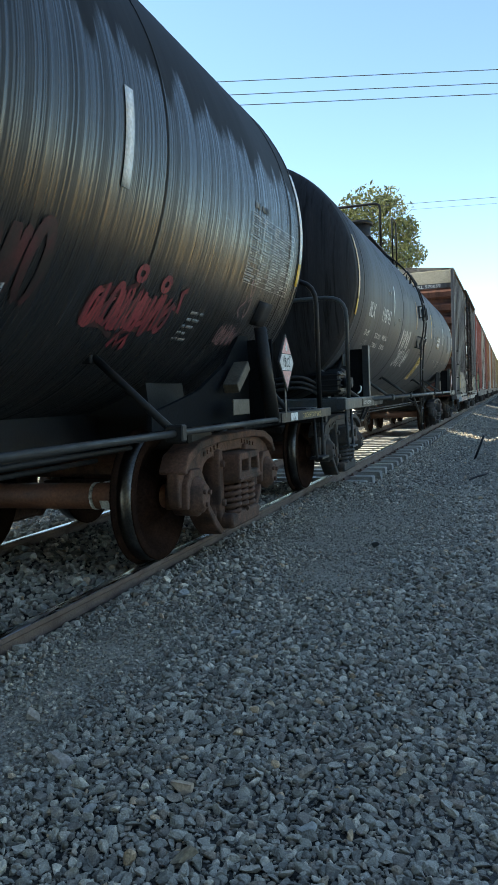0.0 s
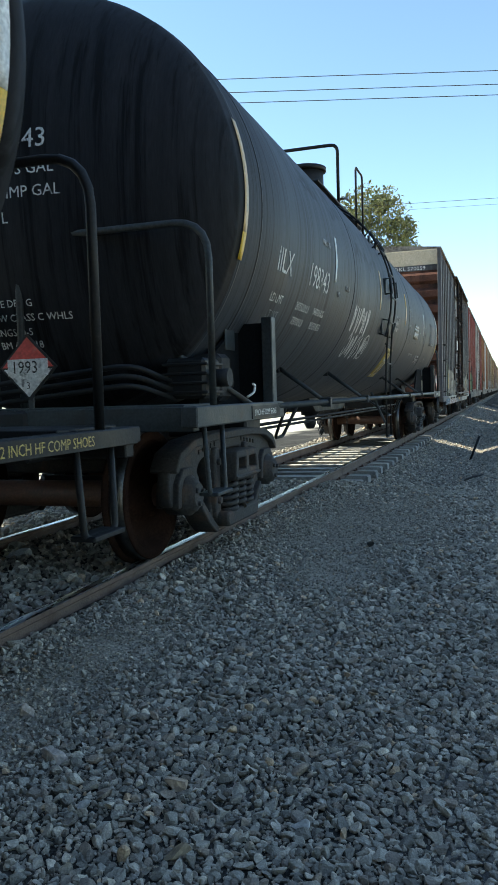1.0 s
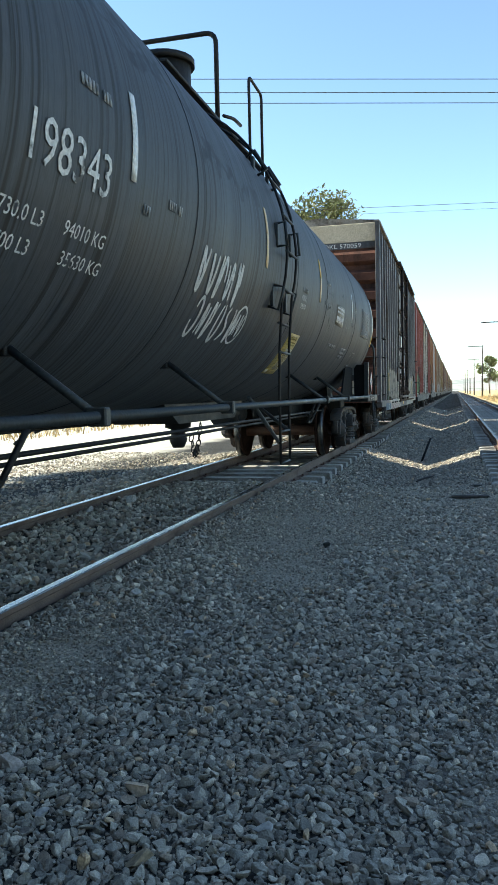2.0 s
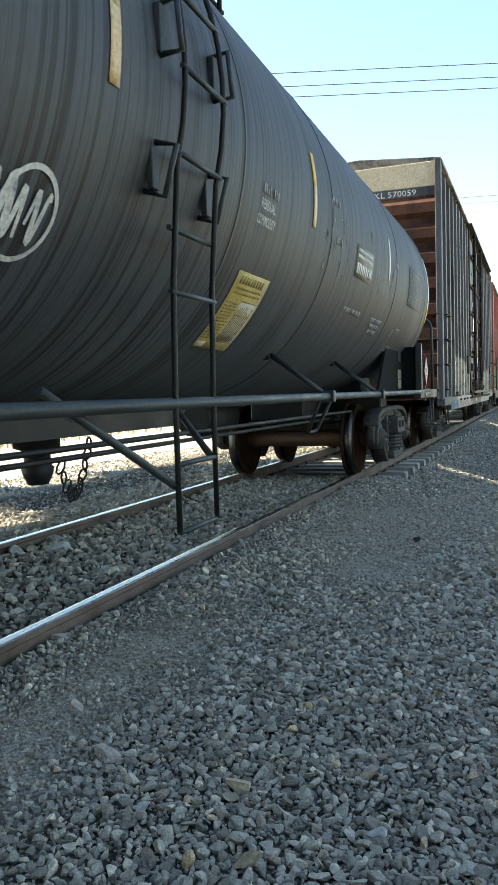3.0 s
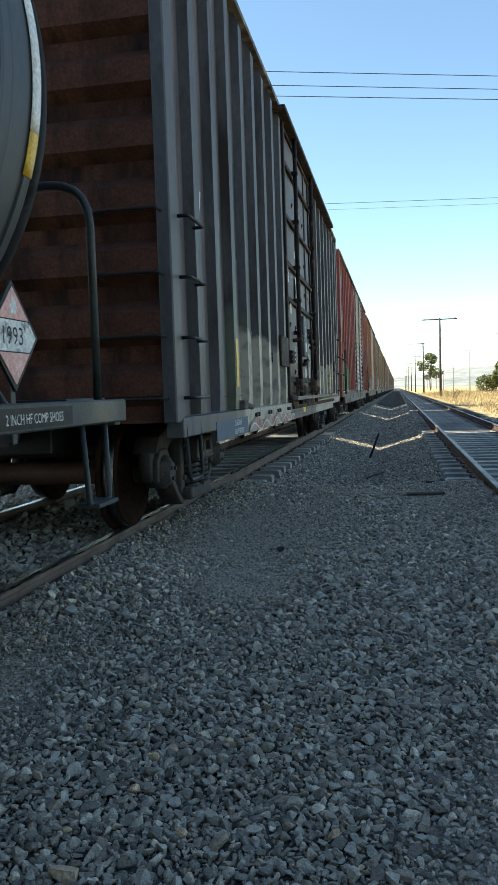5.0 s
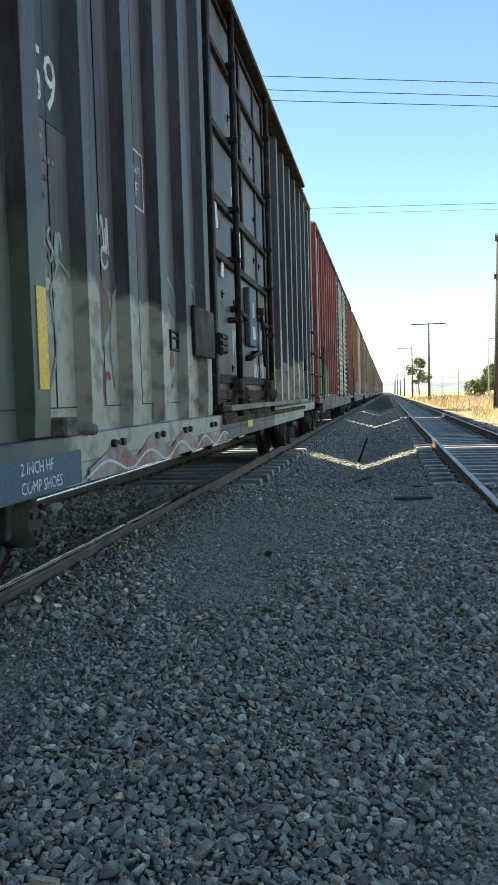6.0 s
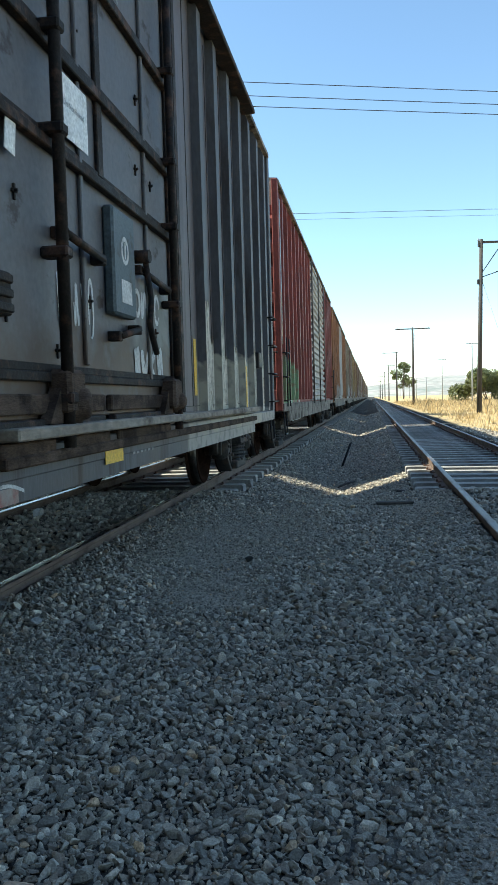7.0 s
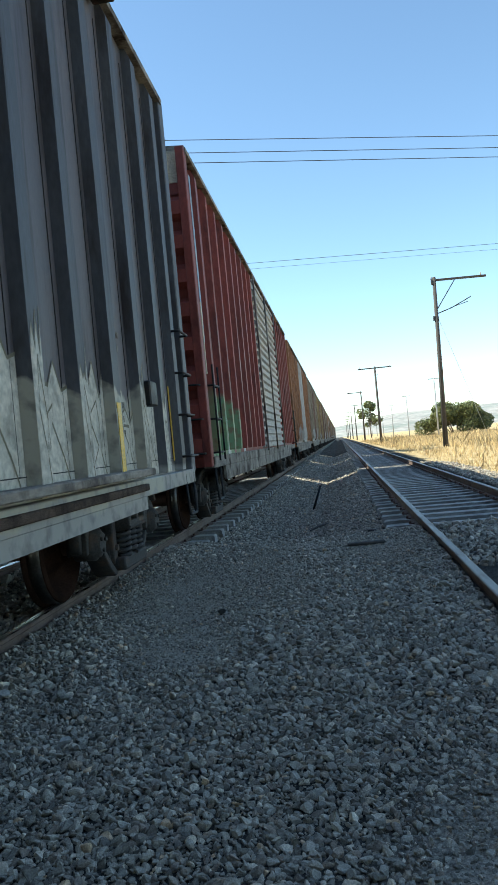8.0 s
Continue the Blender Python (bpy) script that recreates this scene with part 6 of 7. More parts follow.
    for i in range(17):
        t = 2 * math.pi * i / 16
        pair = [bm.verts.new((xd + 0.0715, -0.05 + r * math.cos(t), 1.98 + r * 1.15 * math.sin(t))) for r in (0.075, 0.05)]
        if prev:
            bm.faces.new((prev[0], prev[1], pair[1], pair[0]))
        prev = pair
    box(bm, xd + 0.07, xd + 0.073, -0.062, -0.038, 1.93, 2.03)
    box(bm, xd + 0.07, xd + 0.073, -0.14, 0.06, 1.66, 1.80)
    part("cover_mark", bm, M["spray_white"], cc)
    bm = bmesh.new()
    tube(bm, rounded([(xd + 0.10, 0.28, 2.0), (xd + 0.13, 0.30, 1.72), (xd + 0.13, 0.24, 1.55), (xd + 0.12, 0.42, 1.38)], 0.05), 0.022, 6)
    rod(bm, (xd + 0.04, 0.26, 2.0), (xd + 0.14, 0.26, 2.0), 0.045, 10)
    part("crank", bm, I, d)
    for a, b in (((-1.0, 1.90), (-0.45, 1.86)), ((0.28, 1.92), (1.0, 1.88)), ((-0.2, 1.45), (0.2, 1.52))):
        bm = bmesh.new()
        rod(bm, (xd + 0.07, a[0], a[1]), (xd + 0.07, b[0], b[1]), 0.022, 6)
        box(bm, xd, xd + 0.08, a[0] - 0.03, a[0] + 0.03, a[1] - 0.03, a[1] + 0.03, 0.006)
        box(bm, xd, xd + 0.08, b[0] - 0.03, b[0] + 0.03, b[1] - 0.03, b[1] + 0.03, 0.006)
        part("door_bar", bm, I, d)
    # notice and torn papers
    bm = bmesh.new()
    box(bm, xd + 0.026, xd + 0.030, -0.87, -0.52, 2.42, 2.74)
    sheet_ob = part("notice", bm, M["white_tape"], d, "white paper notice")
    flat_text("Do Not Reload", 0.048, M["decal_dim"], sheet_ob, Matrix.Translation((xd + 0.032, -0.86, 2.58)), stretch=(0.95, 1))
    for y, z, w, h, a in ((-1.72, 2.55, 0.09, 0.25, 12), (-1.55, 2.15, 0.1, 0.16, -8), (-0.95, 3.0, 0.07, 0.1, 20)):
        bm = bmesh.new()
        box(bm, 0, 0.004, 0, w, 0, h)
        part("torn_paper", bm, M["white_tape"], d, m=pose(xd + 0.028, y, z, a, 0, 0))
    rng = random.Random(3)
    bm = bmesh.new()
    for k in range(5):
        y = -0.15
        for _ in range(9):
            if rng.random() < 0.85:
                box(bm, xd + 0.002, xd + 0.004, y, y + 0.032, z1 - 0.95 - 0.1 * k, z1 - 0.89 - 0.1 * k)
            y += 0.045
    part("lettering", bm, M["decal_dim"], d)
    # tracks and the rollers on them
    for z, a, b, x, mt in ((z1 - 0.12, y0 - 0.55, y1 + 3.95, 0.12, I), (z0 + 0.06, y0 + 0.1, y1 + 3.9, 0.11, M["track_pale"]), (z0 - 0.06, y0 + 0.1, y1 + 3.9, 0.05, R)):
        bm = bmesh.new()
        box(bm, side_x - 0.06, side_x + x, a, b, z - 0.02, z + 0.035, 0.008)
        part("door_track", bm, mt, d)
    for y, r in ((-1.0, 0.11), (1.02, 0.085)):
        bm = bmesh.new()
        lathe(bm, [(side_x + 0.03, 0.02), (side_x + 0.03, r), (side_x + 0.07, r), (side_x + 0.075, r * 0.75), (side_x + 0.12, r * 0.7), (side_x + 0.14, 0.03)], 16, 'x', (0, y, z0 + 0.19))
        box(bm, side_x - 0.02, side_x + 0.10, y - 0.16, y + 0.05, z0 + 0.14, z0 + 0.36, 0.02)
        slab(bm, [(y - 0.3, z0 + 0.1), (y - 0.05, z0 + 0.1), (y + 0.02, z0 + 0.38), (y - 0.1, z0 + 0.34)], side_x - 0.01, side_x + 0.05)
        part("door_roller", bm, R, d, "rusty door roller on its bracket")
    pl = lambda y, v: Vector((xd + 0.005, y, v))
    tag(d, "white sprayed scrawl", M["spray_white"], [(8, -1.0, 1.58, 0.55, 0.36, 5, 0.011, pl)], True)
    tag(d, "broad white sprayed letters", M["spray_white"], [(18, 0.25, 1.32, 0.75, 0.22, 4, 0.03, pl), (19, 0.3, 1.72, 0.65, 0.2, 4, 0.02, pl)], True)


def dress_box(car, side_x, half):
    """Marks on the blue-grey car's side."""
    W = M["decal_white"]
    sh = side_x - 0.079
    bm = bmesh.new()
    box(bm, sh - 0.002, sh + 0.001, -5.34, -4.90, 2.36, 3.3)
    fld = part("number_field", bm, M["grey_steel"], car, "grey painted field under the figures")
    flat_text("59", 0.38, W, fld, Matrix.Translation((sh + 0.003, -5.30, 2.42)), stretch=(0.82, 1), label="white painted figures")
    bm = bmesh.new()
    for y0, y1, z0, z1 in ((-3.88, -3.63, 2.26, 2.272), (-3.88, -3.63, 2.62, 2.632), (-3.88, -3.868, 2.26, 2.632), (-3.642, -3.63, 2.26, 2.632)):
        box(bm, sh, sh + 0.003, y0, y1, z0, z1)
    p = part("plate_mark", bm, W, car)
    flat_text("PLATE", 0.072, W, p, Matrix.Translation((sh + 0.002, -3.85, 2.48)), stretch=(0.85, 1))
    flat_text("F", 0.13, W, p, Matrix.Translation((sh + 0.002, -3.80, 2.34)))
    bm = bmesh.new()
    box(bm, side_x + 0.001, side_x + 0.005, -5.49, -5.39, 1.09, 1.54)
    part("reflector_yellow", bm, M["yellow_tape"], car, "yellow reflective strip")
    bm = bmesh.new()
    box(bm, sh, sh + 0.004, 2.27, 2.37, 1.10, 1.62)
    part("reflector_yellow", bm, M["yellow_tape"], car, "yellow reflective strip")
    for x, y0, y1, z0, z1 in ((side_x + 0.004, 4.74, 4.83, 0.95, 1.46), (sh + 0.002, 6.86, 6.95, 0.98, 1.72)):
        bm = bmesh.new()
        box(bm, x, x + 0.004, y0, y1, z0, z1)
        part("reflector_yellow", bm, M["yellow_tape"], car, "yellow reflective strip")
    bm = bmesh.new()
    box(bm, side_x + 0.016, side_x + 0.02, -0.48, -0.16, 0.70, 0.81)
    part("reflector_yellow", bm, M["yellow_tape"], car, "yellow reflective tag")
    bm = bmesh.new()
    for k in range(6):
        box(bm, side_x + 0.010, side_x + 0.013, 0.05 + 0.085 * k, 0.105 + 0.085 * k, 0.72, 0.78)
    part("lettering", bm, M["decal_dim"], car)
    bm = bmesh.new()
    box(bm, side_x + 0.016, side_x + 0.019, -6.45, -5.10, 0.64, 0.80)
    sp = part("sill_patch", bm, M["patch_blue"], car, "blue painted patch on the sill")
    flat_text("2 INCH HF", 0.075, W, sp, Matrix.Translation((side_x + 0.021, -5.74, 0.735)), stretch=(0.9, 1))
    flat_text("COMP SHOES", 0.075, W, sp, Matrix.Translation((side_x + 0.021, -5.74, 0.655)), stretch=(0.9, 1))
    bm = bmesh.new()
    box(bm, side_x + 0.004, side_x + 0.034, -2.75, -2.06, 1.36, 1.755, 0.008)
    part("sign_board", bm, M["door_iron"], car, "dark weathered board on brackets")
    bm = bmesh.new()
    for y0, y1, z0, z1 in ((-3.115, -2.895, 1.385, 1.405), (-3.115, -2.895, 1.52, 1.54), (-3.115, -3.095, 1.385, 1.54), (-2.915, -2.895, 1.385, 1.54), (-3.115, -2.895, 1.475, 1.49)):
        box(bm, sh, sh + 0.02, y0, y1, z0, z1, 0.003)
    part("card_holder", bm, M["black_steel"], car)
    bm = bmesh.new()
    rng = random.Random(6)
    for k in range(9):
        for j in range(rng.randint(2, 5)):
            box(bm, sh, sh + 0.002, 5.05 + 0.04 * j, 5.078 + 0.04 * j, 2.1 - 0.11 * k, 2.15 - 0.11 * k)
            box(bm, sh, sh + 0.002, -5.25 + 0.04 * j, -5.222 + 0.04 * j, 2.25 - 0.09 * k, 2.28 - 0.09 * k)
    part("lettering", bm, M["sill_grey"], car)
    pl = lambda y, v: Vector((sh + 0.002, y, v))
    tag(car, "white sprayed tag", M["spray_white"], [(41, -4.64, 1.97, 0.32, 0.22, 4, 0.010, pl), (42, -4.62, 1.84, 0.28, 0.12, 2, 0.012, pl)])
    tag(car, "dull white sprayed letters", M["spray_teal"], [(43, -5.28, 1.78, 0.28, 0.18, 3, 0.014, pl)])
    for r, y, w, z, h in ((51, -4.68, 0.30, 1.15, 0.42), (52, -4.0, 0.22, 1.05, 0.22), (53, -3.3, 0.25, 1.1, 0.2), (54, -2.1, 0.2, 1.25, 0.15), (55, -4.62, 0.2, 1.62, 0.3)):
        bm = bmesh.new()
        prev = None
        for i in range(13):
            t = i / 12
            hh = h * math.sin(math.pi * min(1, t * 1.1)) * (0.7 + 0.3 * math.sin(r + 5 * t))
            pair = [bm.verts.new(pl(y + w * t, z - 0.5 * hh + 0.06 * math.sin(9 * t))), bm.verts.new(pl(y + w * t, z + 0.55 * hh))]
            if prev:
                bm.faces.new((prev[0], pair[0], pair[1], prev[1]))
            prev = pair
        part("graffiti", bm, M["spray_red"], car, "faded red sprayed shape")
    # outlines, a dark leaf and the marks of the pale piece
    for pts in (((-3.30, 1.72), (-3.28, 1.842), (-3.20, 1.927), (-3.08, 1.90), (-3.0, 1.855), (-2.9, 1.79), (-2.854, 1.70), (-2.86, 1.63)),
                ((-2.56, 1.70), (-2.57, 1.90), (-2.50, 1.95), (-2.38, 1.95), (-2.31, 1.92), (-2.317, 1.80)), ((-2.23, 1.80), (-2.20, 1.88), (-2.05, 1.915), (-1.9, 1.95), (-1.757, 1.94), (-1.66, 1.86), (-1.63, 1.72)),
                ((-4.30, 1.10), (-4.36, 1.35), (-4.30, 1.62), (-4.22, 1.70)), ((-5.24, 0.98), (-5.10, 1.30), (-5.16, 1.55), (-5.05, 1.72), (-4.92, 1.66))):
        part("graffiti", ribbon(pts, 0.022, pl), M["spray_teal"], car)
    bm = bmesh.new()
    slab(bm, [(-3.186, 1.915), (-3.08, 1.90), (-2.95, 1.82), (-2.86, 1.72), (-2.886, 1.63), (-2.98, 1.65), (-3.08, 1.70), (-3.17, 1.80)], sh + 0.0006, sh + 0.0016)
    part("graffiti", bm, M["spray_slate"], car, "dark grey sprayed leaf shape")
    bm = bmesh.new()
    slab(bm, [(-4.58, 1.62), (-4.40, 1.72), (-4.33, 1.50), (-4.45, 1.38), (-4.55, 1.22)], sh + 0.0006, sh + 0.0016)
    part("graffiti", bm, M["spray_umber"], car, "brown sprayed wedge")
    for y0, y1, z0, z1 in ((-3.60, -3.52, 0.88, 1.04), (-2.24, -2.05, 1.23, 1.36), (-2.47, -2.22, 0.95, 1.04), (-3.10, -3.0, 1.25, 1.38)):
        bm = bmesh.new()
        slab(bm, [(y0, z0 + 0.02), (y0 + 0.3 * (y1 - y0), z0), (y1, z0 + 0.03), (y1 - 0.02, z1 - 0.02), (y0 + 0.5 * (y1 - y0), z1), (y0 + 0.01, z1 - 0.04)], sh + 0.0006, sh + 0.0016)
        part("graffiti", bm, M["spray_rose"], car, "faded red sprayed patch")
    bm = bmesh.new()
    box(bm, sh, sh + 0.004, -3.215, -3.135, 1.05, 1.50)
    part("reflector_yellow", bm, M["yellow_tape"], car, "yellow reflective strip")
    bm = bmesh.new()
    box(bm, side_x - 0.02, side_x + 0.06, -1.93, -1.66, 1.42, 1.60, 0.008)
    for z in (1.45, 1.51, 1.57):
        box(bm, side_x + 0.05, side_x + 0.075, -1.92, -1.67, z - 0.018, z + 0.018, 0.005)
    part("side_bracket", bm, M["door_iron"], car)
    for y, body in ((-6.585, "57"), (-5.92, "00")):
        flat_text(body, 0.38, W, car, Matrix.Translation((sh + 0.003, y, 2.42)), stretch=(0.64, 1), label="white painted figures")
    ps = lambda y, v: Vector((side_x + 0.021, y, v))
    bm = bmesh.new()
    prev = None
    for i in range(90):
        y = -5.0 + 3.4 * i / 89
        top = 0.70 + 0.12 * abs(math.sin(i * 0.16)) ** 1.5 * (0.5 + 0.5 * math.sin(i * 0.05))
        pair = [bm.verts.new(ps(y, 0.635)), bm.verts.new(ps(y, top))]
        if prev:
            bm.faces.new((prev[0], pair[0], pair[1], prev[1]))
        prev = pair
    part("graffiti", bm, M["spray_rose"], car, "faded reddish sprayed humps along the sill")
    bm = bmesh.new()
    prev = None
    for i in range(90):
        y = -5.05 + 3.5 * i / 89
        z = 0.645 + 0.05 * math.sin(i * 0.17) ** 2 + 0.02 * math.sin(i * 0.31)
        pair = [bm.verts.new((side_x + 0.0235, y, z)), bm.verts.new((side_x + 0.0235, y, z + 0.016))]
        if prev:
            bm.faces.new((prev[0], pair[0], pair[1], prev[1]))
        prev = pair
    part("graffiti", bm, M["spray_white"], car, "pale wavy sprayed line")
    for y in (-4.55, -3.75, -3.03, -2.15, 2.9, 3.7, 4.5):
        bm = bmesh.new()
        rod(bm, (side_x + 0.01, y - 0.1, 0.80), (side_x + 0.04, y - 0.1, 0.80), 0.022, 8)
        rod(bm, (side_x + 0.01, y + 0.05, 0.80), (side_x + 0.04, y + 0.05, 0.80), 0.022, 8)
        box(bm, side_x + 0.008, side_x + 0.03, y - 0.12, y + 0.02, 0.79, 0.81, 0.004)
        part("tie_down", bm, M["black_steel"], car)
    bm = bmesh.new()
    box(bm, side_x - 0.1, side_x + 0.05, 5.62, 5.86, 1.47, 1.68, 0.012)
    part("side_bracket", bm, M["black_steel"], car)
    bm = bmesh.new()
    rod(bm, (side_x, -5.2, 0.92), (side_x + 0.04, -4.98, 0.89), 0.03, 8)
    box(bm, side_x - 0.1, side_x + 0.04, -5.32, -5.15, 0.87, 0.96, 0.01)
    part("side_bracket", bm, M["sill_grey"], car)
    for y in [-6.45 + 0.662 * i - 0.2 for i in range(7)] + [2.0, 2.92, 3.67, 4.42, 5.17, 5.92, 6.65]:
        bm = bmesh.new()
        box(bm, sh - 0.006, sh + 0.002, y + 0.197, y + 0.203, 1.0, 4.6)
        part("panel_seam", bm, M["black_steel"], car)
    rng = random.Random(77)
    edges = [1.75, 2.55, 3.3, 4.05, 4.8, 5.55, 6.3]
    for k, y in enumerate(edges[1:]):                        # pale pointed letters over posts and sheets
        for x, ya, yb, base in ((side_x + 0.0012, y - 0.078, y + 0.078, 1.92), (sh + 0.0005, y - 0.64, y - 0.105, 1.98)):
            if k == 0 and x < side_x:
                continue
            top = base + rng.uniform(-0.15, 0.25) - 0.09 * k
            m1 = ya + (yb - ya) * rng.uniform(0.2, 0.8)
            dip = ya + (yb - ya) * rng.uniform(0.3, 0.7)
            crest = [(yb + (ya - yb) * q / 5, top - rng.uniform(0.0, 0.20) - (0.08 if q % 2 else 0.0)) for q in range(6)]
            shape = [(ya, 0.89), (yb, 0.89)] + crest
            bm = bmesh.new()
            slab(bm, shape, x, x + 0.001)
            g = part("graffiti", bm, M["spray_pale"], car)
            for w, mt in ((0.012, "spray_umber"), (0.011, "spray_umber")):
                bm = bmesh.new()
                pts = shape[2:] if w > 0.0115 else [(ya + 0.2 * (yb - ya), 0.95), (dip, 1.15), (ya + 0.3 * (yb - ya), 1.35), (m1, top - 0.28), (dip + 0.05, 1.3), (ya + 0.7 * (yb - ya), 1.1), (ya + 0.85 * (yb - ya), 0.95)]
                prev = None
                for u, v in pts:
                    pair = [bm.verts.new((x + 0.0025, u, v - w)), bm.verts.new((x + 0.0025, u + w * 0.7, v + w))]
                    if prev:
                        bm.faces.new((prev[0], pair[0], pair[1], prev[1]))
                    prev = pair
                part("graffiti_outline", bm, M[mt], g)
    for a, b in ((-6.9, -1.95), (1.6, 6.9)):
        bm = bmesh.new()
        box(bm, sh - 0.006, sh + 0.003, a, b, 1.0, 1.007)
        part("panel_seam", bm, M["black_steel"], car)


# ---------------------------------------------------------------- the train
TRAIN, AXLES = [], []


def couple(built, s):
    """Puts a car into the train with its middle s metres along at the clip's start."""
    car, axles = built
    car.matrix_basis = Matrix.Translation((XC, s, RAIL))
    TRAIN.append((car, s))
    AXLES.extend(axles)


a = tank_car("black", "glossy black tank car streaked with scratches and faded red graffiti")
dress_black(*a)
couple(a, -3.85)
b = tank_car("grey", "dark grey tank car with white number, ladder and sprayed scrawls")
dress_grey(b[0])
couple(b, 13.25)
POSTS = [-6.78 + 0.662 * i for i in range(8)] + [2.55, 3.3, 4.05, 4.8, 5.55, 6.3, 7.0]
c = boxcar("blue-grey boxcar with beige end panel, plug door and pale over-painted graffiti", 7.45, M["box_blue"], M["box_end"], M["box_door"], POSTS, (-1.85, 1.4), band="NOKL 570059", sheet_paint=M["box_sheet"])
dress_box(c[0], 1.41, 7.45)
couple(c, 30.05)
RED = [-8.05 + 0.78 * i for i in range(9)] + [4.05 + 0.78 * i for i in range(6)]
d = boxcar("weathered red boxcar with white door and green graffiti", 8.75, M["box_red"], M["box_red"], M["box_white"], RED, (-1.45, 3.55), top=4.80, detail=1, band=" ", truck_y=6.9)
sh = 1.41 - 0.085
for y0, y1, z0, z1, mt in ((-8.45, -8.10, 0.9, 1.75, "spray_green"), (-7.95, -7.70, 0.9, 1.9, "spray_green"), (-7.35, -7.10, 0.9, 1.8, "spray_green"), (-7.95, -7.70, 1.93, 2.9, "decal_black"),
                           (-7.30, -7.10, 1.83, 2.8, "spray_sky"), (-6.75, -6.45, 0.9, 1.5, "spray_white"), (-6.05, -5.85, 0.9, 1.6, "spray_rose"), (-4.85, -4.60, 0.9, 1.4, "spray_white")):
    bm = bmesh.new()
    slab(bm, [(y0, z0), (y1, z0), (y1, z1 - 0.1), ((y0 + y1) / 2, z1), (y0, z1 - 0.14)], sh - 0.003, sh + 0.001)
    part("graffiti", bm, M[mt], d[0])
bm = bmesh.new()
box(bm, 1.416, 1.419, -8.65, -8.55, 2.4, 4.5)
part("graffiti", bm, M["spray_sky"], d[0], "pale blue sprayed strip on the corner")
bm = bmesh.new()
box(bm, 1.30, 1.42, -8.65, -8.59, 2.0, 2.9)
part("corner_plate", bm, M["box_beige"], d[0])
couple(d, 47.55)
FAR_LABEL = {"orange": "faded orange boxcar with pale corrugated door", "brown": "brown boxcar streaked with rust", "tan": "dusty tan boxcar with brown door", "yellow": "faded yellow boxcar with brown door"}
FAR = {}
s = 65.7
for kind in ("orange", "tan", "yellow", "brown", "tan", "orange", "brown", "yellow", "tan", "brown", "orange", "yellow", "brown", "tan", "orange", "brown", "yellow", "tan"):
    if kind not in FAR:
        paint = M["box_" + kind]
        door = M["box_white"] if kind == "orange" else M["box_tan"] if kind == "brown" else M["box_brown"]
        FAR[kind] = boxcar(FAR_LABEL[kind], 7.9, paint, paint, door, [-7.3 + 0.62 * i for i in range(10)] + [1.9 + 0.62 * i for i in range(10)],
                           (-1.4, 1.5), top=4.75 - 0.06 * (len(FAR) % 3), detail=0, truck_y=6.1)[0]
        car = FAR[kind]
    else:
        car = copy_thing(FAR[kind], Matrix())
    couple((car, []), s)
    s += 17.3


# ---------------------------------------------------------------- beside the line
def catenary(p, q, sag, n=24):
    p, q = Vector(p), Vector(q)
    return [p.lerp(q, i / n) - Vector((0, 0, 4 * sag * (i / n) * (1 - i / n))) for i in range(n + 1)]


def overhead_wire(p, q, sag, r):
    bm = bmesh.new()
    tube(bm, catenary(p, q, sag), r, 5)
    solo("overhead_wire", bm, M["wire"], "thin black overhead wire crossing the tracks", "wire", "overhead wires")


d1 = Vector((11.9, 3.9, 0)).normalized()
for i, (dz, dy) in enumerate(((-0.05, 0.0), (-0.46, 0.0), (-0.78, 0.0))):
    c0 = Vector((0, 23.0 + dy, 11.0 + dz))
    overhead_wire(c0 - d1 * 45, c0 + d1 * 45, 0.0, 0.012)
d2 = Vector((10, 1.8, 0)).normalized()
for dz, dy in ((0.0, 0), (-0.18, 0.6)):
    c0 = Vector((0, 40.0 + dy, 10.95 + dz))
    overhead_wire(c0 - d2 * 60, c0 + d2 * 60, 0.0, 0.011 if dz == 0 else 0.007)
WIRE_ENDS = [Vector((0, 23.0, 0)) + d1 * k for k in (-45, 45)] + [Vector((0, 40.2, 0)) + d2 * k for k in (-60, 60)]


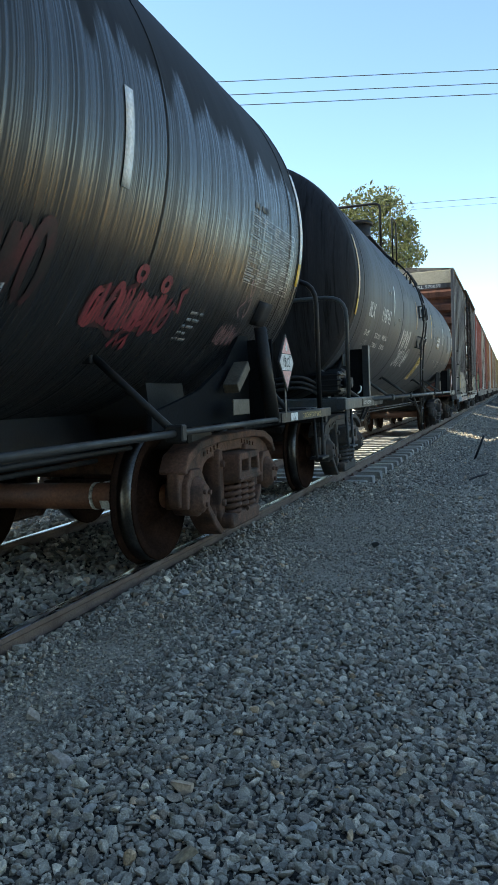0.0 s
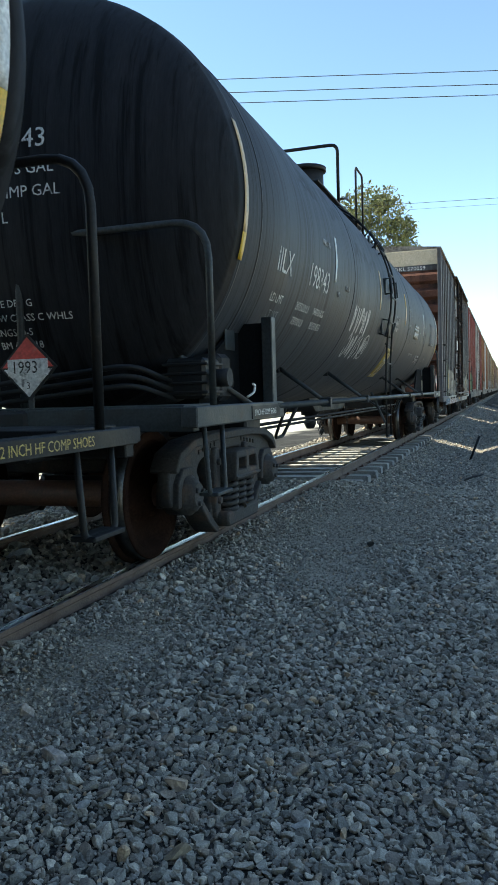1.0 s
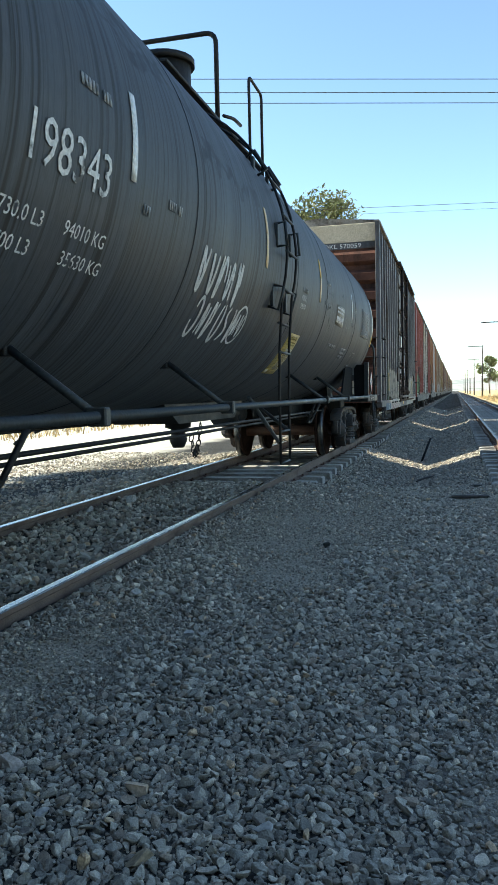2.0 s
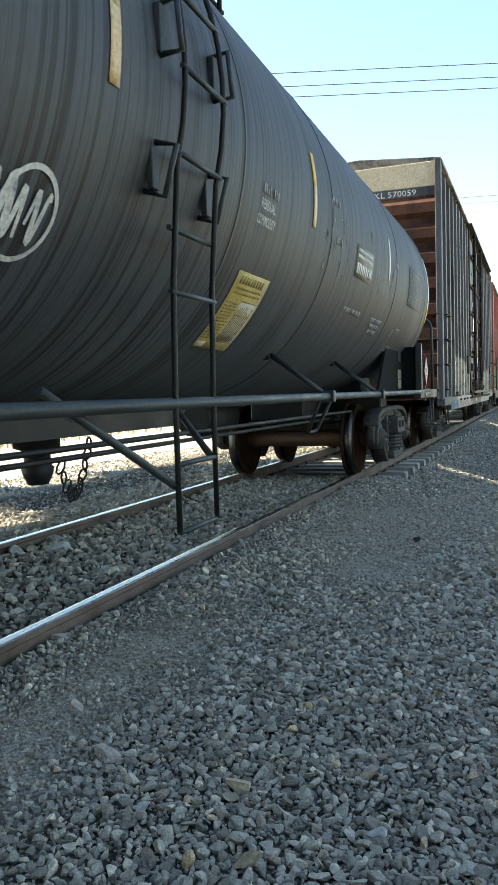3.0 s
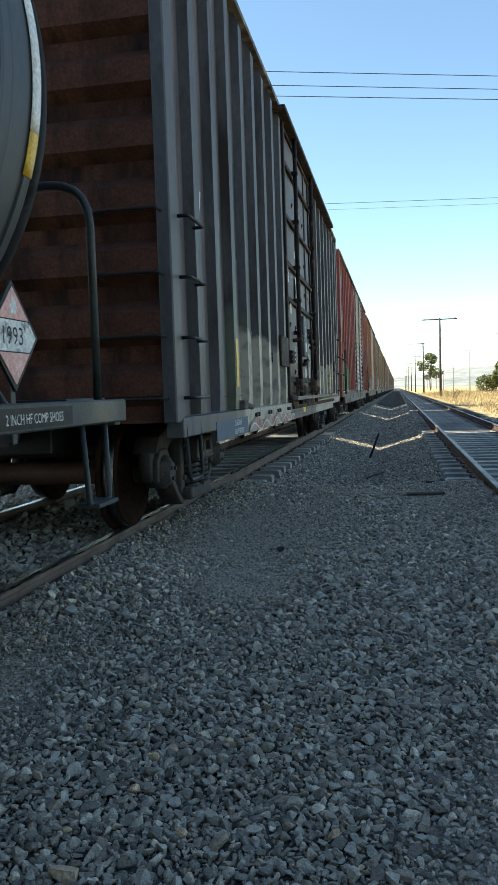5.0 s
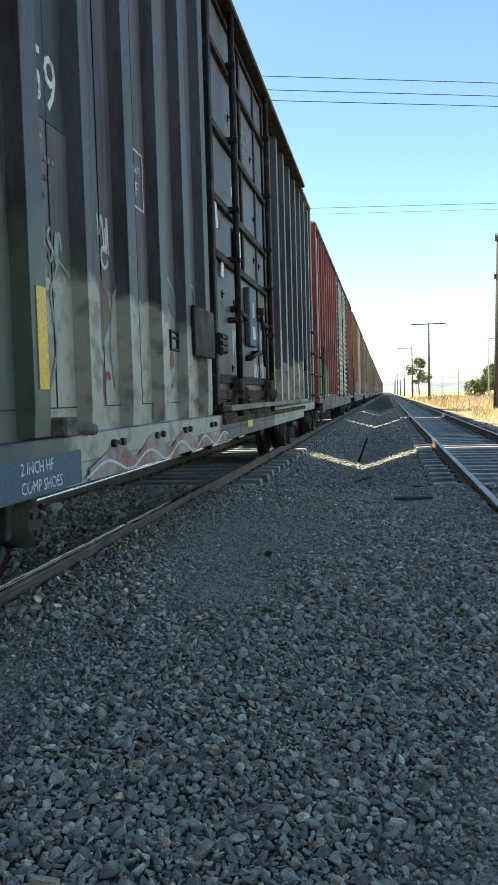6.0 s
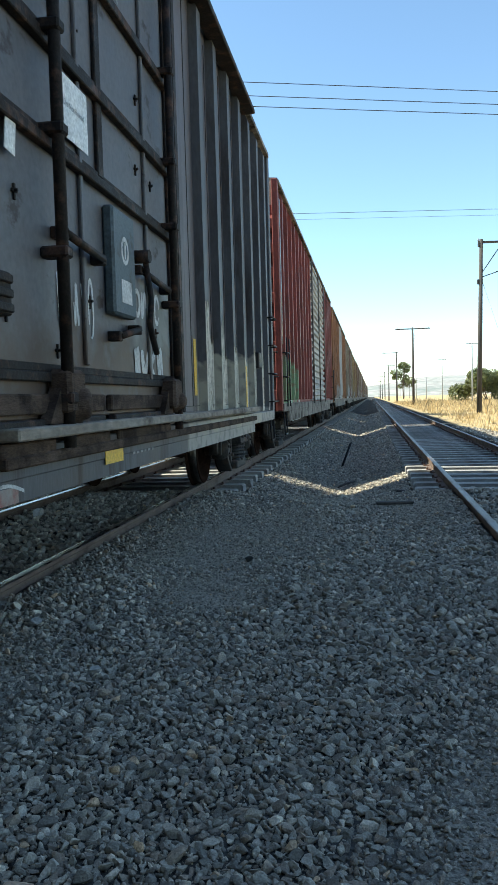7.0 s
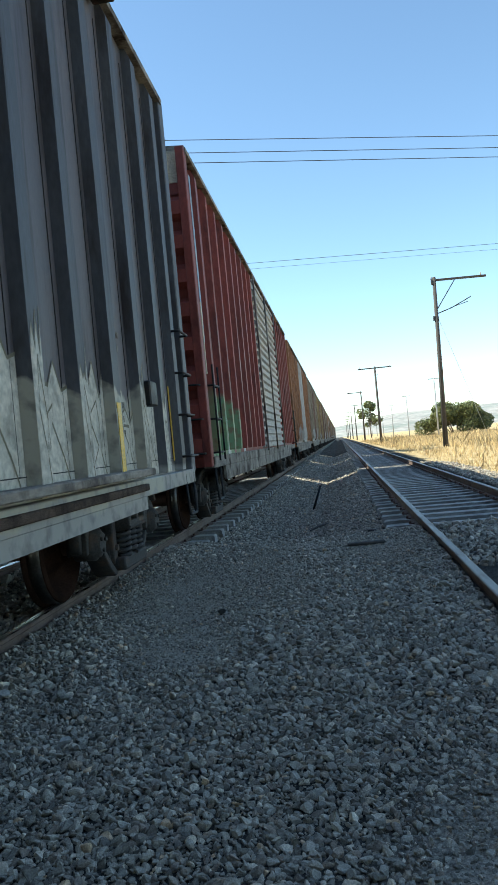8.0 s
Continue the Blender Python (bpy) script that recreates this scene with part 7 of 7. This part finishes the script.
def utility_pole(x, y, h, arm, lean=0.0, bracket=False):
    p = thing("utility_pole", "weathered wooden line pole with a crossarm", "utility pole", "line poles", at=pose(x, y, ground_z(x, y) - 0.1, 0, lean, 0))
    bm = bmesh.new()
    rod(bm, (0, 0, 0), (0, 0, h), 0.17, 10, 0.11)
    part("pole", bm, M["pole_wood"], p)
    bm = bmesh.new()
    box(bm, arm[0], arm[1], -0.06, 0.06, h - 0.25, h - 0.12, 0.01)
    part("crossarm", bm, M["pole_wood"], p)
    if bracket:
        bm = bmesh.new()
        rod(bm, (0.1, 0, h - 2.0), (1.3, 0, h - 0.2), 0.03, 6)
        tube(bm, [(0.1, 0, h - 2.3), (1.0, 0, h - 2.0), (2.2, 0, h - 1.4)], 0.03, 6)
        rod(bm, (0.9, 0, h - 2.0), (2.0, 0, h - 1.7), 0.02, 6)
        part("bracket", bm, M["wire"], p)
        bm = bmesh.new()
        box(bm, -0.22, 0.12, -0.1, 0.1, h - 2.75, h - 2.45, 0.02)
        part("clamp", bm, M["wire"], p)
        bm = bmesh.new()
        box(bm, -0.2, 0.1, -0.1, 0.1, h - 0.45, h - 0.2, 0.02)
        part("clamp", bm, M["wire"], p)
        bm = bmesh.new()
        rod(bm, (0.1, 0, h - 2.6), (3.0, 1.0, 0.1), 0.012, 5)
        part("guy_wire", bm, M["pole_grey"], p)
    else:
        for e in (0.25, 0.55):
            bm = bmesh.new()
            rod(bm, (0, 0, h - 1.0 - e), (0.35, 0, h - 0.7 - e), 0.02, 5)
            part("hook", bm, M["wire"], p)
    for e in (-1, 1):
        bm = bmesh.new()
        rod(bm, (arm[0] * 0.9 if e < 0 else arm[1] * 0.9, 0, h - 0.12), (arm[0] * 0.9 if e < 0 else arm[1] * 0.9, 0, h + 0.05), 0.04, 6)
        part("insulator", bm, M["pole_grey"], p)


for w in WIRE_ENDS:
    utility_pole(w.x, w.y, 11.3, (-1.2, 1.2))
utility_pole(6.77, 47.9, 10.85, (-0.2, 3.2), 1.25, True)
utility_pole(5.34, 97.0, 9.8, (-2.1, 2.1))
utility_pole(4.9, 147.0, 9.6, (-2.6, 0.3))
for i in range(5):
    utility_pole(4.7 - 0.1 * i, 205.0 + 55 * i, 9.4, (-1.6, 1.6))


def catenary_mast(x, y, h):
    p = thing("mast", "slim grey mast with a short crossbar", "mast", "far masts", at=Matrix.Translation((x, y, -0.1)))
    bm = bmesh.new()
    rod(bm, (0, 0, 0), (0, 0, h), 0.13, 8, 0.09)
    part("shaft", bm, M["pole_grey"], p)
    bm = bmesh.new()
    box(bm, -0.9, 0.9, -0.05, 0.05, h - 0.1, h + 0.02, 0.01)
    part("crossbar", bm, M["pole_grey"], p)


for i in range(8):
    catenary_mast(15.2 + 0.15 * i, 119.0 + 52 * i, 8.8)


def leaf_cloud(rng, lobes, count, size):
    """Leaf cards scattered through lobes (centre, radii), denser at their rims."""
    verts, faces = [], []
    for _ in range(count):
        c, r = rng.choice(lobes)
        v = Vector((rng.gauss(0, 1), rng.gauss(0, 1), rng.gauss(0, 1))).normalized() * (rng.uniform(0.25, 1.0) ** 0.4)
        p = Vector((c[0] + v.x * r[0], c[1] + v.y * r[1], c[2] + v.z * r[2]))
        u = Vector((rng.gauss(0, 1), rng.gauss(0, 1), rng.gauss(0, 1))).normalized()
        w = u.orthogonal().normalized()
        s = size * rng.uniform(0.6, 1.3)
        k = len(verts)
        verts += [p - u * s, p + w * s * 0.45 + u.cross(w) * s * 0.1, p + u * s, p - w * s * 0.45 + u.cross(w) * s * 0.1]
        faces.append((k, k + 1, k + 2, k + 3))
    me = bpy.data.meshes.new("crown")
    me.from_pydata([tuple(v) for v in verts], [], faces)
    return me


def tree(x, y, h, spread, seed, label, low=0.35, count=9000, leaf=0.16, lean=0.0, trunk=0.22):
    rng = random.Random(seed)
    t = thing("tree", label, "tree", at=Matrix.Translation((x, y, -0.1)))
    bm = bmesh.new()
    pts = [Vector((0, 0, 0)), Vector((0.1 * spread * rng.uniform(-1, 1), 0.05, h * low)), Vector((0.15 * spread * rng.uniform(-1, 1), 0, h * 0.75))]
    rod(bm, pts[0], pts[1], trunk, 10, trunk * 0.75)
    rod(bm, pts[1], pts[2], trunk * 0.75, 8, trunk * 0.3)
    lobes = []
    for i in range(22 if leaf < 0.5 else 40):
        a = rng.uniform(0, 6.28)
        zz = rng.uniform(low, 0.93)
        rr = spread * rng.uniform(0.35, 0.9) * math.sin(math.pi * min(1, (zz - low + 0.12) / (1.12 - low)) ** 0.8)
        tip = Vector((rr * math.cos(a), rr * math.sin(a), h * zz))
        root = pts[1].lerp(pts[2], max(0, min(1, (zz - low) * 0.9)))
        rod(bm, root, tip, trunk * 0.25, 6, trunk * 0.06)
        q = spread * rng.uniform(0.16, 0.4)
        lobes.append((tip, (q, q, q * 0.75)))
    part("trunk", bm, M["bark"], t)
    part("crown", leaf_cloud(rng, lobes, count, leaf), M["leaf"], t)
    return t


tree(-8.2, 47.0, 14.2, 5.0, 17, "leafy green tree standing behind the train", low=0.3, count=10000, leaf=0.15)
# Unseen trees on the left, added to cast the shade over the near track.
for i in range(7):
    tree(-13.7 + 0.9 * (i % 2), 5.9 - 3.5 * i, 19.5, 4.4, 30 + i, "tall unseen tree added to block light", low=0.60, count=15000, leaf=0.6, trunk=0.4)
# Unseen trees added behind the camera to darken faces turned that way.
for i, (x, y) in enumerate(((-7.0, -19.0), (0.5, -21.0), (8.0, -19.5), (15.0, -17.0))):
    tree(x, y, 14.0, 5.5, 50 + i, "tall unseen tree added to block light", low=0.16, count=9000, leaf=0.6, trunk=0.35)
tree(10.5, 255.0, 12.0, 4.5, 8, "distant dark tree beside the line", count=2500, leaf=0.35)


def bush(x, y, w, h, seed, label):
    rng = random.Random(seed)
    t = thing("bush", label, "bush", at=Matrix.Translation((x, y, -0.1)))
    lobes = []
    bm = bmesh.new()
    for i in range(26):
        p = Vector((rng.uniform(-0.5, 0.5) * w, rng.uniform(-0.4, 0.4) * w, 0))
        zz = h * rng.uniform(0.25, 0.8) * (1 - 1.1 * (p.x / w) ** 2 * 2)
        rod(bm, p * 0.3, p + Vector((0, 0, zz)), 0.06, 5, 0.02)
        q = h * rng.uniform(0.16, 0.3)
        lobes.append((p + Vector((0, 0, zz)), (q * 1.2, q * 1.2, q)))
    part("stems", bm, M["bark"], t)
    part("foliage", leaf_cloud(rng, lobes, 16000, 0.26), M["leaf"], t)


bush(20.2, 135.0, 10.5, 6.0, 3, "broad green bush in the dry field")
bush(-19.0, 62.0, 6.0, 3.0, 5, "scrubby green bush beyond the dirt")


def grass_stuff(name, label, region, count, height, width, mat, seed, keep=None):
    rng = random.Random(seed)
    verts, faces = [], []
    x0, x1, y0, y1 = region
    for _ in range(count):
        y = y0 + (y1 - y0) * rng.random() ** 1.8
        x = rng.uniform(x0, x1)
        if keep and not keep(x, y, rng):
            continue
        z = ground_z(x, y) - 0.02
        h = height * rng.uniform(0.4, 1.2) * (0.5 + 0.9 * abs(noise.noise(Vector((x * 0.5, y * 0.3, 1)))) * 1.6)
        a = rng.uniform(0, 6.28)
        w = width * (1 + y / 60)
        dx, dy = w * math.cos(a), w * math.sin(a)
        lx, ly = rng.gauss(0, 0.25) * h, rng.gauss(0, 0.25) * h
        k = len(verts)
        verts += [(x - dx, y - dy, z), (x + dx, y + dy, z), (x + dx * 0.5 + lx * 0.5, y + dy * 0.5 + ly * 0.5, z + h * 0.6), (x + lx, y + ly, z + h)]
        faces += [(k, k + 1, k + 2), (k, k + 2, k + 3)]
    me = bpy.data.meshes.new(name)
    me.from_pydata(verts, [], faces)
    solo(name, me, mat, label, "grass", kind="stuff")


grass_stuff("dry_grass", "pale dry grass along the empty track", (3.7, 26.0, 9.0, 150.0), 42000, 0.32, 0.012, M["dry_grass"], 1,
            lambda x, y, r: x > 3.9 + 0.6 * noise.noise(Vector((0, y * 0.4, 0))) + r.uniform(-0.2, 0.3))
grass_stuff("weeds", "taller brown weeds in the dry grass", (4.4, 30.0, 14.0, 160.0), 9000, 0.8, 0.012, M["weed"], 2, lambda x, y, r: noise.noise(Vector((x * 0.25, y * 0.12, 5))) > 0.05)
grass_stuff("dry_grass_far_side", "dry grass beyond the dirt strip", (-60.0, -13.0, 12.0, 90.0), 26000, 0.6, 0.02, M["dry_grass"], 3)


def hill(name, x0, x1, y, h, seed, label):
    rng = random.Random(seed)
    verts, faces = [], []
    nx, ny = 60, 8
    for j in range(ny + 1):
        for i in range(nx + 1):
            u, v = i / nx, j / ny
            x, yy = x0 + (x1 - x0) * u, y + 600 * v
            z = h * math.sin(math.pi * min(1, v * 1.0 + 0.0) * 0.5) * math.sin(math.pi * u) ** 0.6 * (0.7 + 0.5 * noise.noise(Vector((u * 5, v * 2, seed)))) - 2
            verts.append((x, yy, z))
    for j in range(ny):
        for i in range(nx):
            k = j * (nx + 1) + i
            faces.append((k, k + 1, k + nx + 2, k + nx + 1))
    me = bpy.data.meshes.new(name)
    me.from_pydata(verts, [], faces)
    me.polygons.foreach_set("use_smooth", [True] * len(me.polygons))
    solo(name, me, M["hill"], label, "hill", kind="structure")


M["hill"] = surface("hill", (0.30, 0.28, 0.26), (0.42, 0.39, 0.35), rough=(0.9, 1.0), scale=0.01, fine=0.05, bump=0, stain=(0.2, 0.23, 0.2), stain_scale=0.012, stain_at=0.55)
hill("hills", -200, 1100, 1500, 75, 2, "low hazy hills on the horizon")
hill("hills", -900, 300, 2000, 60, 7, "low hazy hills on the horizon")

# leaning steel bar and litter in the drain between the tracks
bm = bmesh.new()
rod(bm, (-0.60, 15.3, -0.5), (-0.36, 15.3, 0.12), 0.026, 8)
solo("steel_bar", bm, M["black_steel"], "rusty steel bar stuck leaning in the ballast", "steel bar")
bm = bmesh.new()
tube(bm, rounded([(-0.50, 11.4, -0.44), (-0.36, 11.7, -0.40), (-0.2, 12.0, -0.40), (-0.16, 12.4, -0.42)], 0.1), 0.018, 6)
solo("branch", bm, M["pole_wood"], "bent dry branch lying on the ballast", "branch")
bm = bmesh.new()
box(bm, -0.2, 0.2, -0.04, 0.04, 0, 0.03, 0.008)
solo("wood_offcut", bm, M["pole_wood"], "short weathered board lying on the ballast", "wood", at=pose(0.35, 5.95, 0.01, 0, 0, 8))
bm = bmesh.new()
box(bm, -0.12, 0.12, -0.05, 0.05, 0, 0.025, 0.008)
solo("wood_offcut", bm, M["pole_wood"], "small weathered board by the sleepers", "wood", at=pose(0.56, 8.5, -0.17, 0, 0, -12))


def chip(rng, bm):
    """Cuts a sphere of radius 1 by random planes into a broken stone."""
    for _ in range(8):
        d = Vector((rng.gauss(0, 1), rng.gauss(0, 1), rng.gauss(0, 0.8))).normalized()
        h = rng.uniform(0.30, 0.62)
        for v in bm.verts:
            over = v.co.dot(d) - h
            if over > 0:
                v.co -= d * over


def rock(seed, r, flat=0.6, sub=3):
    rng = random.Random(seed)
    bm = bmesh.new()
    bmesh.ops.create_icosphere(bm, subdivisions=sub, radius=1.0)
    chip(rng, bm)
    off = Vector((rng.uniform(0, 50), rng.uniform(0, 50), 0))
    for v in bm.verts:
        v.co *= r * 1.3 * (1 + 0.06 * noise.noise(v.co * 3 + off))
        v.co.z *= flat * 1.2
    return bm


M["stone_tan"] = surface("stone_tan", (0.42, 0.30, 0.2), (0.6, 0.46, 0.34), rough=(0.8, 0.95), scale=14, fine=90, bump=0.3)
M["stone_umber"] = surface("stone_umber", (0.20, 0.15, 0.09), (0.34, 0.26, 0.17), rough=(0.8, 0.95), scale=14, fine=90, bump=0.3)
M["stone_rosy"] = surface("stone_rosy", (0.34, 0.28, 0.23), (0.48, 0.40, 0.34), rough=(0.8, 0.95), scale=14, fine=90, bump=0.3)
M["stone_dark"] = surface("stone_dark", (0.04, 0.04, 0.04), (0.08, 0.078, 0.075), rough=(0.8, 0.95), scale=14, fine=90, bump=0.3)
M["stone_pale"] = surface("stone_pale", (0.36, 0.34, 0.31), (0.54, 0.51, 0.46), rough=(0.8, 0.95), scale=14, fine=90, bump=0.3)
for seed, (x, y, r, mat, lab) in enumerate(((-0.727, -0.779, 0.036, "stone_tan", "flat orange-tan stone among the ballast"), (-0.585, -1.11, 0.032, "stone_umber", "brownish flat stone among the ballast"),
                                            (-1.202, -0.705, 0.040, "stone_rosy", "pale tan stone among the ballast"), (-1.634, 1.315, 0.036, "stone_pale", "pale stone lying near the rail"),
                                            (-0.541, 2.445, 0.034, "stone_pale", "small grey stone on packed gravel"), (-0.324, -0.884, 0.030, "stone_pale", "pale triangular stone among the ballast"),
                                            (-0.776, 3.042, 0.036, "stone_dark", "small black stone on packed gravel"), (-1.085, 0.716, 0.034, "stone_pale", "grey angular stone among the ballast"),
                                            (-0.947, -0.958, 0.030, "stone_pale", "small white stone among the ballast"), (-1.496, -0.441, 0.034, "stone_rosy", "greyish stone on dusty ground"))):
    solo("stone", rock(seed + 3, r, 0.55), M[mat], lab, "stone", at=pose(x, y, ground_z(x, y) + r * 0.45, 6 * seed, 8, 40 * seed))
for i, (x, y) in enumerate(((-3.45, 1.85), (-3.3, 2.1), (-3.5, 2.4), (-3.42, 4.3), (-3.25, 5.0))):
    solo("stone", rock(20 + i, 0.07 + 0.012 * (i % 3), 0.7), M["stone_pale"], "larger grey stone lying against the rail", "stone", at=pose(x, y, 0.03, 10 * i, 5, 50 * i))


# ---------------------------------------------------------------- loose ballast
SIZES = (0.55, 0.65, 0.75, 0.85, 0.9, 1.0, 1.05, 1.15, 1.3, 1.5)


def stone_shapes(seed, sub):
    """Broken stones of which the flat side tends upwards."""
    pyr = random.Random(seed)
    out = []
    for k in range(36):
        bm = bmesh.new()
        bmesh.ops.create_icosphere(bm, subdivisions=sub, radius=1.0)
        chip(pyr, bm)
        w = Vector((pyr.uniform(1.45, 1.9), pyr.uniform(1.1, 1.45), pyr.uniform(0.85, 1.2)))
        for v in bm.verts:
            v.co = Vector((v.co.x * w.x, v.co.y * w.y, v.co.z * w.z))
        bm.verts.index_update()
        out.append((np.array([p.co[:] for p in bm.verts]), np.array([[q.index for q in p.verts] for p in bm.faces])))
        bm.free()
    return out


def settle(pyr, region, tries, size, patchy, keep, close, room):
    """Stones thrown one by one that come to rest beside, not in, each other: (x, y, radius)."""
    x0, x1, y0, y1 = region
    cell = size * 3.2
    grid, out = {}, []
    for i in range(tries):
        x, y = pyr.uniform(x0, x1), pyr.uniform(y0, y1)
        if keep and not keep(x, y):
            continue
        p = fine_patch(x, y) if patchy else 0
        if pyr.random() < (1.05 * p if room else 0.9 * p):
            continue
        big = 1.2 if i < tries * 0.25 else 0.95 if i < tries * 0.6 else 0.62
        r = size * big * pyr.choice(SIZES) * (1 - 0.6 * p)
        gx, gy = int(x / cell + 1000), int(y / cell + 1000)
        if room and any((x - q[0]) ** 2 + (y - q[1]) ** 2 < (close * (r + q[2])) ** 2 for ix in (-1, 0, 1) for iy in (-1, 0, 1) for q in grid.get((gx + ix, gy + iy), ())):
            continue
        grid.setdefault((gx, gy), []).append((x, y, r))
        out.append((x, y, r))
    return out


def ballast(name, label, region, tries, size, sub, seed, patchy=True, keep=None, close=0.78, room=True, tilt=0.45, sink=0.0):
    """A layer of loose broken stones of mean radius size."""
    shapes = stone_shapes(seed, sub)
    pyr = random.Random(seed)
    V, F, n = [], [], 0
    for i, (x, y, r) in enumerate(settle(pyr, region, tries, size, patchy, keep, close, room)):
        q = Euler((pyr.gauss(0, tilt), pyr.gauss(0, tilt), pyr.uniform(0, 6.28))).to_matrix()
        bv, bf = shapes[i % 36]
        v = bv @ np.array(q).T * r
        v += np.array([x, y, ground_z(x, y) + r * pyr.uniform(0.15, 0.55) - sink])
        V.append(v)
        F.append(bf + n)
        n += len(bv)
    V, F = np.concatenate(V), np.concatenate(F)
    me = bpy.data.meshes.new(name)
    me.vertices.add(len(V))
    me.vertices.foreach_set("co", V.ravel())
    me.loops.add(F.size)
    me.loops.foreach_set("vertex_index", F.ravel().astype(np.int32))
    me.polygons.add(len(F))
    me.polygons.foreach_set("loop_start", (np.arange(len(F)) * 3).astype(np.int32))
    me.polygons.foreach_set("use_smooth", [False] * len(F))
    me.update(calc_edges=True)
    me.validate()
    solo(name, me, M["stone"], label, "ballast", kind="stuff")


def off_rail(x, y):
    if any(abs(x - r) < 0.05 for r in (XC - GAUGE / 2, XC + GAUGE / 2, XC2 - GAUGE / 2, XC2 + GAUGE / 2)):
        return False
    return not (y > CROSS - 0.1 and (abs(x - XC) < 1.2 or abs(x - XC2) < 1.2) and (y - CROSS) % 0.6 < 0.30)


ballast("ballast_near", "loose grey crushed stone", (-2.02, 1.0, -1.5, 1.2), 110000, 0.0124, 2, 1, keep=off_rail, close=0.76)
ballast("ballast_under", "smaller grey stone in the gaps of the crushed stone", (-2.02, 1.0, -1.5, 1.2), 12000, 0.0085, 1, 8, keep=off_rail, room=False, tilt=1.0, sink=0.012)
ballast("ballast_grit", "fine grey grit among the crushed stone", (-2.02, 1.0, -1.5, 6.0), 60000, 0.006, 1, 7, patchy=False, keep=off_rail, room=False)
ballast("ballast_middle", "loose grey crushed stone", (-2.3, 1.1, 1.2, 8.0), 150000, 0.0155, 2, 2, keep=off_rail, close=0.72)
ballast("ballast_drain", "coarse grey stone in the drain between the tracks", (-2.0, 1.3, 7.2, 20.0), 150000, 0.0185, 1, 3, patchy=False, keep=off_rail, close=0.7)
ballast("ballast_drain_far", "coarse grey stone farther along the drain", (-1.7, 0.75, 20.0, 60.0), 90000, 0.030, 1, 9, patchy=False, close=0.7)
ballast("ballast_between_rails", "loose grey stone between the rails", (-5.2, -2.0, -0.8, 13.0), 60000, 0.022, 1, 4, patchy=False, keep=off_rail, close=0.72)
ballast("ballast_between_far", "loose grey stone between the rails farther along", (-4.3, -1.7, 13.0, 34.0), 30000, 0.032, 1, 10, patchy=False, keep=off_rail, close=0.72)
ballast("ballast_far_side", "scattered gravel on the dirt beyond the train", (-8.0, -5.2, 0.0, 14.0), 9000, 0.018, 1, 6, patchy=False)
ballast("ballast_far_track", "grey stone between the rails of the empty track", (1.0, 4.0, 4.0, 26.0), 40000, 0.028, 1, 5, patchy=False, keep=off_rail, close=0.72)


# ---------------------------------------------------------------- what moves
def motions():
    for car, s in TRAIN:
        walk(car, [(t, pose(XC, s - SPEED * t, RAIL)) for t in (0, 2, 4, 6, 8)])
    for ax, y in AXLES:
        steps = [i * 0.125 for i in range(65)]
        walk(ax, [(t, pose(0, y, WR, math.degrees(SPEED * t / WR), 0, 0)) for t in steps])


motions()
